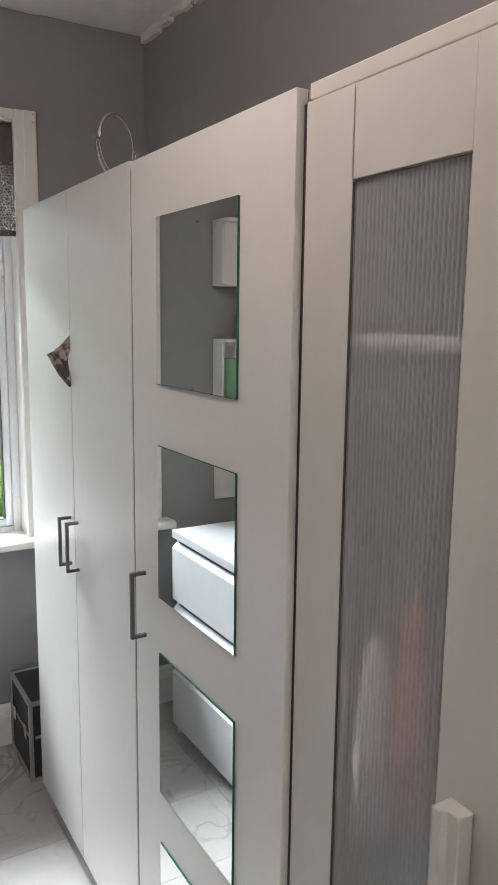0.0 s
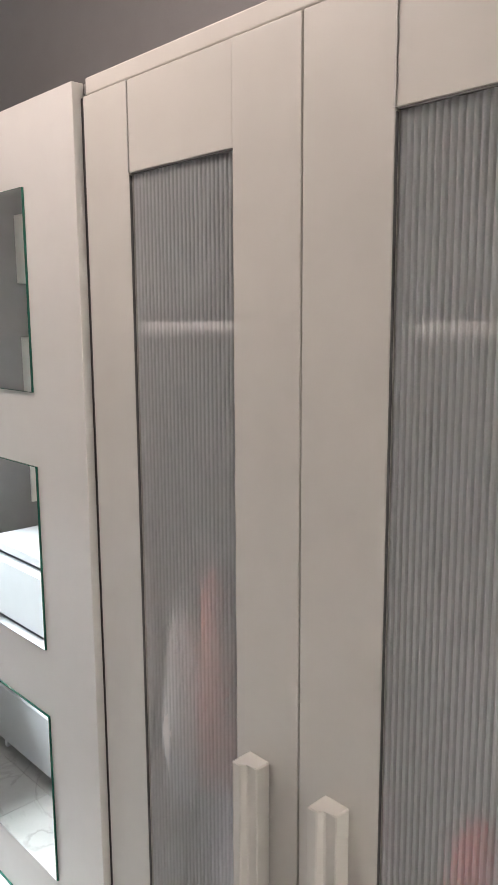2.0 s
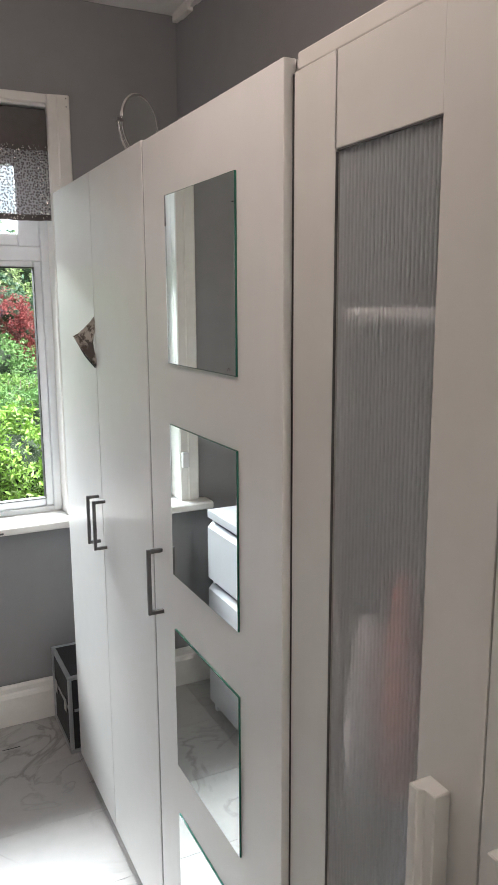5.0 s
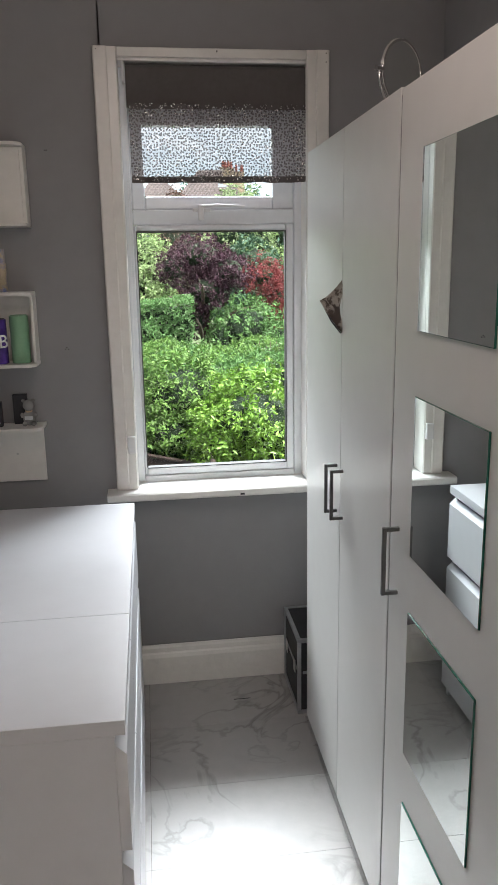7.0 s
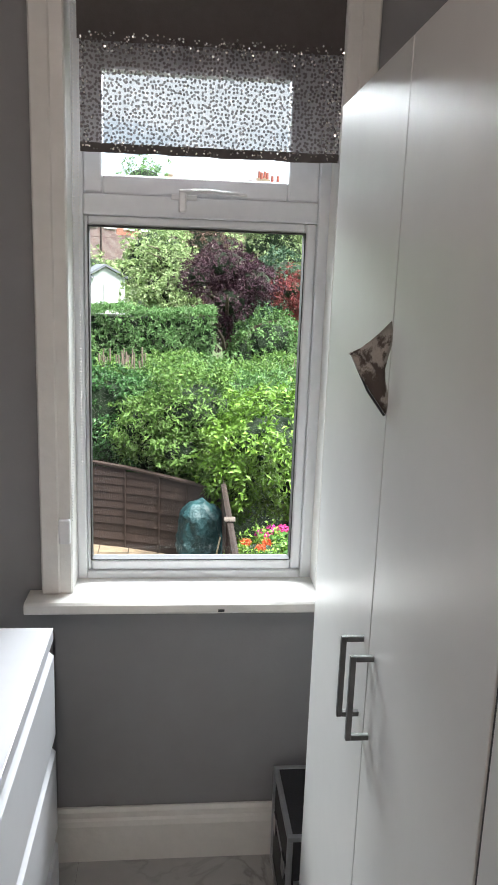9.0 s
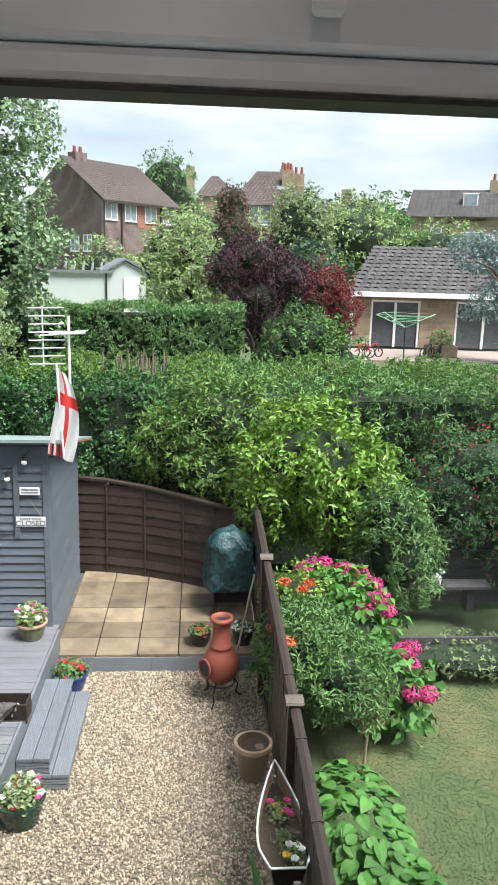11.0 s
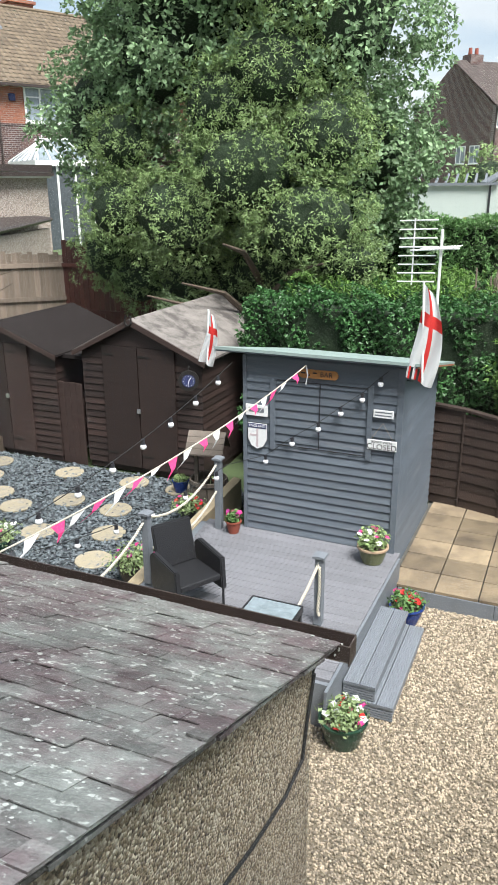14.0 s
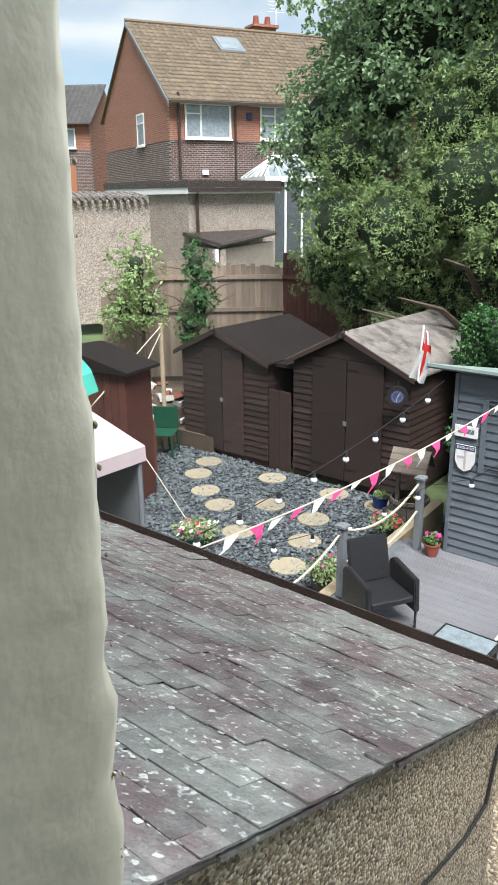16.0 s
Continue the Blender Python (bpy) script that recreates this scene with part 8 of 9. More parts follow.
part("pole", tube(bmesh.new(), [(0, 0, 0), (0, 0, 1.35)], 0.02, 6), M["greenplastic"], aw)
bm = bmesh.new()
for k in range(4):
    a = k * math.pi / 2 + 0.4
    tube(bm, [(0, 0, 1.0), (1.0 * math.cos(a), 1.0 * math.sin(a), 1.35)], 0.015, 5)
for r in (0.5, 0.75, 1.0):
    tube(bm, [(r * math.cos(k * math.pi / 2 + 0.4), r * math.sin(k * math.pi / 2 + 0.4), 1.0 + 0.35 * r) for k in range(5)], 0.008, 4)
part("arms", bm, M["mint"], aw)
for k, (x, y, s_) in enumerate(((4.4, 21.2, 0.12), (4.75, 21.4, 0.10), (6.35, 21.3, 0.12), (6.7, 21.3, 0.12))):
    by = thing("toy_bike", "small child's bicycle standing on the patio", "bicycle", (x, y, -0.86), 20 * k, group="toys on the far patio")
    for w_ in (-0.22, 0.22):
        part("wheel", tube(bmesh.new(), [(w_ + s_ * 1.3 * math.cos(a), 0, s_ * 1.3 + s_ * 1.3 * math.sin(a)) for a in np.linspace(0, 6.283, 17)], 0.02, 5), M["ink"], by)
    part("frame", tube(bmesh.new(), [(-0.22, 0, 0.15), (0, 0, 0.38), (0.18, 0, 0.4), (0.22, 0, 0.15)], 0.02, 5), M["redcloth" if k < 2 else "ink"], by)
p = thing("planter", "stone planter full of grassy green leaves", "planter", (6.9, 21.8, -0.86))
part("trough", obox(-0.45, 0.45, -0.25, 0.25, 0, 0.35, bev=0.02), M["stonewall"], p)
foliage("plant_leaves", [(0, 0, 0.5, 0.4, 0.25, 0.3)], 300, 0.12, LEAF["mid"], p, 44, core=0)

# pale metal garage
mg = houseframe("metal_shed", "pale green metal garden shed with a ribbed roof and white door", (-3.40, 25.84, -0.4), 12)
part("front_wall", prism(bmesh.new(), [(0, 0), (1.30, 0), (1.30, 1.72), (0.62, 2.08), (0, 1.72)], "y", 0, 0.1), M["shedmetal"], mg)
part("side_wall", obox(-2.6, -0.001, 0.0, 0.1, 0, 1.68), M["shedmetal"], mg)
part("side_wall", obox(-0.10, 0.0, 0.1, 3.2, 0, 1.7), M["shedmetal"], mg)
part("door", obox(0.55, 1.08, -0.04, -0.001, 0.05, 1.55), M["trim"], mg, "white door")
part("corner_strip", obox(-0.06, 0.0, -0.05, -0.001, 0, 1.70), M["ink"], mg, "black downpipe")
rb = bmesh.new()
for k in range(10):
    x = -2.6 + k * 0.30
    tube(rb, [(x, -0.1, 1.74), (x + 0.15, 1.4, 2.02)], 0.04, 5)
box(rb, -2.7, 0.2, -0.12, -0.04, 1.68, 1.76)
prism(rb, [(-0.1, 1.70), (0.62, 2.12), (1.4, 1.70), (1.4, 1.78), (0.62, 2.20), (-0.1, 1.78)], "y", -0.1, 3.0)
part("ribbed_roof", rb, M["kerbgrey"], mg, "ribbed blue-grey roof")

# ---- left side: fences, small shed, gazebo ----
gf = structure("fence_grey", obox(-12.3, -12.2, 12.2, 12.3, -2.5, -0.8), M["greyfence"], "weathered grey board fence", "fence")
FA, FBq = Vector((-13.6, 10.9, 0)), Vector((-10.55, 13.55, 0))
nb_ = 38
dv = (FBq - FA).normalized()
for k in range(nb_):
    c_ = FA.lerp(FBq, (k + 0.5) / nb_)
    ht = 0.20 - 0.19 * k / nb_ - 0.8 * max(0, (12 - k) / 12) + 0.03 * math.sin(k * 3.7)
    bm = obox(-0.052, 0.052, -0.01, 0.01, -2.4, ht)
    bm.transform(Matrix.Translation(c_) @ Matrix.Rotation(math.atan2(dv.y, dv.x), 4, "Z"))
    part("board", bm, M["greyfence"], gf)
for z in (-0.25, -0.95):
    bm = obox(-0.0, (FBq - FA).length, -0.055, -0.012, z, z + 0.09)
    bm.transform(Matrix.Translation(FA) @ Matrix.Rotation(math.atan2(dv.y, dv.x), 4, "Z"))
    part("rail", bm, M["greyfence"], gf)
rf = structure("fence_red", obox(-10.2, -10.1, 13.85, 13.95, -2.6, 0.4), M["redfence"], "red-brown board fence", "fence")
for k in range(18):
    part("board", obox(-10.55 + k * 0.125, -10.44 + k * 0.125, 13.5, 13.52, -2.6, 0.30 - 0.025 * k), M["redfence"], rf)
for z in (-1.2, -0.25):
    part("rail", obox(-10.55, -8.3, 13.45, 13.499, z, z + 0.08), M["redfence"], rf)
ls = thing("garden_shed", "small red-brown shed in the next plot", "shed", (-9.05, 7.05, G), 10, group="brown garden sheds")
part("shed_body", obox(-0.9, 0.75, -0.3, 0.25, 0, 1.95), M["redfence"], ls)
for k in range(12):
    part("plank", obox(-0.9 + k * 0.1375, -0.77 + k * 0.1375, -0.33, -0.301, 0.0, 1.97), M["redfence"], ls)
part("roof", prism(bmesh.new(), [(-1.0, 1.96), (0.85, 1.96), (0.85, 2.0), (-0.2, 2.25), (-1.0, 2.1)], "y", -0.42, 0.35), M["felt"], ls)
gz_ = thing("gazebo", "pale pink fabric gazebo with grey mesh sides", "gazebo", (-6.1, 4.3, G))
gz_.scale = (1.0, 1.0, 0.88)
part("canopy", prism(bmesh.new(), [(-1.0, 2.29), (0.86, 2.29), (0.86, 2.45), (-0.1, 2.75), (-1.0, 2.45)], "y", -0.9, 0.15), M["canvas"], gz_, "pale pink canopy")
for x in (0.82,):
    part("gazebo_leg", tube(bmesh.new(), [(x, 0.1, 0), (x, 0.1, 2.29)], 0.025, 8), M["kerbgrey"], gz_)
part("mesh_side", obox(-0.6, 0.80, 0.09, 0.10, 1.1, 2.28), M["mesh"], gz_, "sagging grey mesh side")
part("mesh_side", obox(-0.6, 0.86, 0.08, 0.11, 0.55, 1.08, bev=0.01), M["canvas"], gz_, "pale lower valance")
um = thing("parasol", "teal folded parasol behind the gazebo", "parasol", (-8.35, 5.9, G + 1.9))
part("parasol_cloth", lathe(bmesh.new(), [(0.45, 0.0), (0.38, 0.25), (0.22, 0.45), (0.02, 0.6)], 10), M["teal"], um)
part("parasol_pole", tube(bmesh.new(), [(0, 0, -1.9), (0, 0, 0.62)], 0.02, 8), M["trim"], um)
pp = thing("washing_post", "wooden post with pale guy lines running down", "post", (-9.75, 9.0, G))
part("post", tube(bmesh.new(), [(0, 0, 0), (0, 0, 2.25)], 0.04, 8), M["sleeper"], pp)
ln = bmesh.new()
tube(ln, [(0, 0, 2.2), (2.3, -4.6, 1.1)], 0.011, 5)
tube(ln, [(0, 0, 2.1), (1.4, -3.1, 0.2)], 0.011, 5)
tube(ln, [(0.9, -1.8, 1.15), (3.2, -2.5, 0.05)], 0.006, 5)
part("guy_line", ln, M["rope"], pp)
gc = thing("plastic_chair", "dark green plastic garden chair", "chair", (-9.55, 8.75, G), 30)
part("seat", obox(-0.22, 0.22, -0.22, 0.22, 0.40, 0.43, bev=0.01), M["greenplastic"], gc)
part("backrest", obox(-0.22, 0.22, 0.2, 0.23, 0.431, 0.82, bev=0.01), M["greenplastic"], gc)
for x in (-0.2, 0.2):
    for y in (-0.2, 0.2):
        part("leg", tube(bmesh.new(), [(x * 1.1, y * 1.1, 0), (x, y, 0.4)], 0.02, 6), M["greenplastic"], gc)
rk = thing("rubble_pile", "pile of broken pale stones and bricks by the shed", "rubble", (-10.3, 9.5, G + 0.35))
rr = random.Random(12)
for k in range(26):
    bm = bmesh.new()
    bmesh.ops.create_cube(bm, size=1)
    m_ = Matrix.Translation((rr.uniform(-0.6, 0.45), rr.uniform(-0.45, 0.5), 0.08 + rr.uniform(0, 0.45))) @ Euler((rr.uniform(-0.5, 0.5), rr.uniform(-0.5, 0.5), rr.uniform(0, 6))).to_matrix().to_4x4() @ Matrix.Diagonal((rr.uniform(0.15, 0.32), rr.uniform(0.1, 0.2), rr.uniform(0.05, 0.12), 1))
    bm.transform(m_)
    part("stone", bm, M["lichen"] if k % 3 else M["redbrick"], rk)
part("rubble_core", obox(-0.6, 0.5, -0.4, 0.5, -0.36, 0.3), M["soil"], rk)
gp_ = thing("brick_pier", "old red brick pier at the slate's edge", "pier", (-9.1, 7.9, G))
part("pier", obox(-0.15, 0.12, -0.15, 0.15, 0, 0.9), M["redbrick"], gp_)

# ---- neighbour's plot, right of the fence ----
nw = structure("neighbour_wall", obox(1.7, 7.0, 7.6, 7.8, G - 0.2, G + 0.10), M["black_wall"], "low dark stained wall round the next lawn", "wall")
for k in range(5):
    part("sleeper", obox(1.6, 7.0, 7.56 - 0.003 * (k % 2), 7.60, G - 0.20 + k * 0.085, G - 0.12 + k * 0.085, bev=0.004), M["black_wall"], nw)
nf = structure("neighbour_fence", obox(1.4, 7.5, 9.2, 9.25, G - 0.1, G + 1.3), M["black_wall"], "dark close-boarded fence behind the shrubs", "fence")
for k in range(9):
    part("board", obox(1.4, 7.5, 9.155, 9.199, G + 0.02 + k * 0.14, G + 0.15 + k * 0.14), M["black_wall"], nf)
shf = thing("stone_shelf", "dark timber shelf carrying small garden ornaments", "shelf", (2.65, 8.75, G + 0.02))
part("shelf_top", obox(-0.5, 0.9, -0.15, 0.12, 0.33, 0.37), M["black_wall"], shf)
part("support", obox(-0.35, -0.25, -0.1, 0.1, 0, 0.33), M["black_wall"], shf)
part("support", obox(0.6, 0.7, -0.1, 0.1, 0, 0.33), M["black_wall"], shf)
for k, (x, s_) in enumerate(((2.50, 0.55), (2.82, 1.0))):
    dg_ = thing("dog_statue", "small pale stone dog statue on the shelf", "statue", (x, 8.68, G + 0.391), group="dog statues")
    bm = bmesh.new()
    for c_, r_ in (((0, 0, 0.07), (0.06, 0.05, 0.07)), ((0.04, 0, 0.15), (0.035, 0.035, 0.04)), ((0.075, 0, 0.145), (0.02, 0.018, 0.015)), ((0.03, 0.03, 0.03), (0.015, 0.015, 0.035)), ((0.03, -0.03, 0.03), (0.015, 0.015, 0.035))):
        bmesh.ops.create_icosphere(bm, subdivisions=2, radius=1, matrix=Matrix.Diagonal((s_ * 1.2, s_ * 1.2, s_ * 1.2, 1)) @ Matrix.Translation(c_) @ Matrix.Diagonal((*r_, 1)))
    tagged(mesh_object("statue_body", bm, M["lichen"], True), "").parent = dg_
rng = np.random.default_rng(61)
n = 45000
pts = np.stack([rng.uniform(0.6, 4.2, n), rng.uniform(3.0, 7.55, n), np.full(n, G - 0.185)], 1)
out = np.tile([0.0, 0.0, 1.0], (n, 1))
ob = new("grass", leaf_mesh("grass", pts, out, 0.022, M["lawnblade"], rng, aspect=0.25, tidy=0.5))
tagged(ob, "short mown grass of the next lawn", "grass", kind="stuff")


def shrub(name, label, at, blobs, n, size, key, seed, category="shrub", **kw):
    s = thing(name, label, category, at)
    foliage("leaves", blobs, n, size, LEAF[key], s, seed, **kw)
    return s


def flowerheads(parent, spots, key, r, seed, n=60):
    rng_ = np.random.default_rng(seed)
    pts, out = blob_points([(*p, r, r, r * 0.8) for p in spots], n * len(spots), rng_, 0.25, 0.05)
    ob = new("flower_heads", leaf_mesh("flower_heads", pts, out, 0.026, LEAF[key], rng_, aspect=0.9, tidy=0.8, cup=0.05))
    ob.parent = parent
    return tagged(ob, "domed flower heads")


s = shrub("azalea_shrub", "green pieris shrub with orange young leaves over the fence", (0.85, 6.35, G), [(-0.15, 0.0, 0.75, 0.42, 0.60, 0.36), (0.25, -0.35, 0.62, 0.42, 0.50, 0.34), (0.05, 0.35, 0.70, 0.38, 0.36, 0.34)], 13000, 0.065, "azalea", 71, shell=0.3, aspect=0.30, tidy=0.4)
for k, (x, y, z) in enumerate(((-0.42, 0.50, 1.12), (-0.25, 0.62, 1.16), (-0.08, 0.42, 1.16), (-0.32, -0.42, 1.02), (0.0, 0.5, 1.2), (-0.42, -0.1, 1.0))):
    rng_ = np.random.default_rng(k)
    n_ = 26
    d_ = rng_.normal(size=(n_, 3)) * [1, 1, 0.5] + [0, 0, 0.4]
    d_ /= np.linalg.norm(d_, axis=1)[:, None]
    ob = new("young_leaves", leaf_mesh("young_leaves", np.array([x, y, z]) + d_ * 0.05, d_, 0.085, LEAF["orangeflower"], rng_, aspect=0.28, tidy=0.2))
    ob.parent = s
    tagged(ob, "orange-red young leaf rosette")
shrub("box_shrub", "small dense yellow-green shrub behind the fence", (0.85, 7.35, G), [(0, 0, 0.80, 0.42, 0.42, 0.34)], 2200, 0.055, "laurel", 72, shell=0.25, aspect=0.5)
hy_ = shrub("hydrangea", "leafy hydrangea with many pink domed flower heads", (1.36, 7.22, G - 0.13), [(0, 0, 0.72, 0.40, 0.85, 0.40), (0.35, -0.9, 0.40, 0.28, 0.35, 0.3)], 1500, 0.13, "hosta", 73, shell=0.3, aspect=0.6)
sp1 = [(-0.38, 0.78, 1.05), (-0.15, 0.80, 1.1), (0.02, 0.55, 1.14), (0.12, 0.62, 1.08), (0.2, 0.35, 1.14), (0.05, 0.25, 1.12), (0.24, 0.08, 1.14), (0.10, 0.0, 1.1), (0.32, 0.2, 1.08), (0.34, -0.08, 1.05), (0.22, -0.2, 1.08), (0.10, -0.32, 1.02), (0.35, -0.3, 1.0), (0.40, -0.75, 0.78), (0.52, -0.70, 0.78), (0.46, -0.92, 0.70), (0.52, -1.3, 0.62), (0.38, -1.25, 0.6)]
flowerheads(hy_, sp1, "hotpink", 0.10, 74, 230)
flowerheads(hy_, [(-0.45, 0.85, 1.02), (-0.28, 0.95, 1.06), (0.05, -0.2, 0.95)], "magenta", 0.08, 75, 170)
shrub("pieris_shrub", "tall grey-green shrub behind the hydrangea", (2.15, 8.2, G), [(0, 0, 1.0, 0.55, 0.45, 0.75), (-0.1, 0, 1.5, 0.4, 0.35, 0.4)], 4200, 0.08, "azalea", 76, shell=0.3, aspect=0.3)
shrub("laurel_shrub", "bright glossy laurel bush", (1.15, 8.9, G), [(0, 0, 1.95, 0.95, 0.7, 0.75), (0.45, -0.1, 1.5, 0.65, 0.6, 0.6), (-0.5, 0, 1.5, 0.5, 0.5, 0.55)], 12000, 0.095, "laurel", 77, shell=0.22, aspect=0.42, tidy=0.45)
shrub("climber_shrub", "arching leafy shrub spilling over the dark fence", (0.05, 9.55, G), [(0, 0.1, 2.3, 0.85, 0.5, 0.7), (-0.75, 0.25, 2.0, 0.55, 0.4, 0.5), (0.45, -0.1, 1.75, 0.55, 0.5, 0.5), (0.50, -0.55, 1.35, 0.40, 0.40, 0.45), (-0.2, -0.22, 1.75, 0.5, 0.22, 0.28)], 16000, 0.082, "hedgelight", 78, shell=0.35, aspect=0.34, tidy=0.4)
fu = shrub("fuchsia_shrub", "dark arching shrub dotted with small red flowers", (3.6, 9.0, G), [(0, 0, 1.9, 1.0, 0.6, 0.55), (0.4, -0.1, 1.2, 0.8, 0.5, 0.8), (-0.5, 0, 1.5, 0.5, 0.5, 0.6)], 11000, 0.05, "ivy", 79, shell=0.35, aspect=0.4)
rng_ = np.random.default_rng(80)
pts, out = blob_points([(0, 0, 1.9, 1.02, 0.62, 0.57), (0.4, -0.1, 1.2, 0.82, 0.52, 0.8)], 500, rng_, 0.1)
ob = new("flowers", leaf_mesh("flowers", pts, out, 0.05, LEAF["redflower"], rng_, aspect=0.5))
ob.parent = fu
shrub("variegated_shrub", "round pale variegated shrub on a thin trunk", (4.1, 7.95, G), [(0, 0, 1.05, 0.5, 0.45, 0.40)], 3000, 0.05, "pale", 81, shell=0.3)
shrub("low_shrub", "low spreading silvery-green ground cover", (3.1, 7.45, G), [(0, 0, 0.05, 1.2, 0.45, 0.16)], 3800, 0.04, "pale", 82, shell=0.4, core=0.8)
tw = thing("dry_shrub", "small bare twiggy shrub at the lawn's edge", "shrub", (1.25, 5.72, G - 0.19))
bm = bmesh.new()
rr = random.Random(4)
for k in range(60):
    a = rr.uniform(0, 6.28)
    r = rr.uniform(0.08, 0.26)
    z = rr.uniform(0.6, 0.95)
    tube(bm, [(0.02 * math.cos(a), 0.02 * math.sin(a), 0.4), (r * 0.5 * math.cos(a), r * 0.5 * math.sin(a), (0.4 + z) / 2), (r * math.cos(a + 0.3), r * math.sin(a + 0.3), z)], [0.004, 0.003, 0.0015], 4)
tube(bm, [(0, 0, 0), (0.02, 0, 0.42)], 0.015, 6)
part("twigs", bm, M["twig"], tw)
ho_ = thing("hosta_clump", "large bright green broad-leaved clump beside the fence", "plant", (0.88, 4.2, G - 0.19))
rng_ = np.random.default_rng(90)
bmh = bmesh.new()
for k in range(850):
    blob = ((0, 0.15, 0.46, 0.42, 0.75, 0.40), (0.15, -0.45, 0.36, 0.45, 0.65, 0.34))[k % 2]
    d_ = rng_.normal(size=3)
    d_[2] = abs(d_[2]) * 0.9
    d_ /= np.linalg.norm(d_)
    c_ = Vector(blob[:3]) + Vector((d_[0] * blob[3], d_[1] * blob[4], d_[2] * blob[5])) * float(1 - 0.3 * rng_.random())
    outw = Vector(d_)
    nor = (outw * 0.6 + Vector((0, 0, 0.8)) + Vector(rng_.normal(size=3) * 0.22)).normalized()
    t_ = (Vector((d_[0], d_[1], -0.25)) + Vector(rng_.normal(size=3) * 0.5))
    t_ = (t_ - t_.dot(nor) * nor).normalized()
    s_ = nor.cross(t_)
    L_ = 0.118 * float(0.75 + 0.5 * rng_.random())
    prof_ = ((-0.5, 0.02), (-0.38, 0.26), (-0.15, 0.36), (0.12, 0.30), (0.34, 0.15), (0.52, 0.0))
    prev = None
    for f, w_ in prof_:
        base = c_ + t_ * (L_ * f) - nor * (L_ * 0.35 * (f + 0.2) ** 2)
        cur = [bmh.verts.new(base - s_ * (w_ * L_) + nor * (w_ * L_ * 0.25)), bmh.verts.new(base), bmh.verts.new(base + s_ * (w_ * L_) + nor * (w_ * L_ * 0.25))]
        if prev:
            bmh.faces.new((prev[0], prev[1], cur[1], cur[0]))
            bmh.faces.new((prev[1], prev[2], cur[2], cur[1]))
        prev = cur
me = bpy.data.meshes.new("broad_leaves")
bmh.to_mesh(me)
bmh.free()
me.materials.append(LEAF["hosta"])
ob = new("broad_leaves", me)
ob.parent = ho_
tagged(ob, kind="stuff")
# Dark solid painting the shade under the broad leaves.
part("inner_shade_core", lathe(bmesh.new(), [(0.3, 0), (0.36, 0.2), (0.2, 0.38), (0, 0.42)], 12), MAT_SHADE_CORE, ho_)

# ---- hedges and trees ----
h = thing("boundary_hedge", "broad dark green privet hedge behind the fence", "hedge", (0, 0, 0))
# Dark block painting the shade within the hedge.
part("hedge_shade_core", obox(-4.95, 6.5, 10.35, 12.9, G, -0.30), MAT_SHADE_CORE, h)
slab_foliage("ivy_leaves", -4.95, 0.6, 10.25, 12.6, G + 0.6, -0.14, 60000, 0.052, LEAF["ivy"], h, 101, aspect=0.6, tidy=0.5)["kind"] = "stuff"
slab_foliage("conifer_sprays", -1.0, 6.5, 10.25, 13.0, G + 0.9, -0.10, 30000, 0.095, LEAF["conifer"], h, 102, aspect=0.25, tidy=0.3)["kind"] = "stuff"
slab_foliage("pale_tips", -4.5, 6.5, 10.9, 13.1, -0.25, -0.04, 16000, 0.08, LEAF["hedgelight"], h, 103, aspect=0.28, tidy=0.3)["kind"] = "stuff"
sp_ = thing("cut_stumps", "bundle of bare cut conifer stems in the hedge top", "stumps", (-1.3, 11.8, -0.30), group="cut stems in the hedge")
bm = bmesh.new()
rr = random.Random(3)
for k in range(36):
    x, y = rr.uniform(-0.6, 0.55), rr.uniform(-0.15, 0.2)
    tube(bm, [(x, y, 0), (x + rr.uniform(-0.05, 0.05), y, rr.uniform(0.25, 0.52))], [0.02, 0.012], 5)
part("stems", bm, M["greyfence"], sp_)
copy_thing(sp_, pose(1.9, 11.4, -0.32)).scale = (0.5, 1, 0.9)
copy_thing(sp_, pose(4.2, 11.3, -0.32)).scale = (0.9, 1, 0.8)
h = thing("clipped_hedge", "clipped conifer hedge in the far garden", "hedge", (0, 0, 0))
# Dark block painting the shade within the clipped hedge.
part("hedge_shade_core", obox(-4.0, 0.5, 14.45, 15.3, -1.9, 0.62), MAT_SHADE_CORE, h)
slab_foliage("conifer_sprays", -4.05, 0.55, 14.3, 15.3, -0.6, 0.78, 20000, 0.085, LEAF["conifer"], h, 104, aspect=0.3, tidy=0.35, lump=0.05)["kind"] = "stuff"


def tree(name, label, base, trunk_top, r, blobs, n, size, key, seed, **kw):
    t_ = thing(name, label, "tree", base)
    o = Vector(base)
    part("trunk", branches(bmesh.new(), (0, 0, 0), Vector(trunk_top) - o, r, seed), M["bark"], t_, "rough brown trunk and limbs")
    foliage("crown", [(b[0] - o.x, b[1] - o.y, b[2] - o.z, b[3], b[4], b[5]) for b in blobs], n, size, LEAF[key], t_, seed, **kw)
    return t_


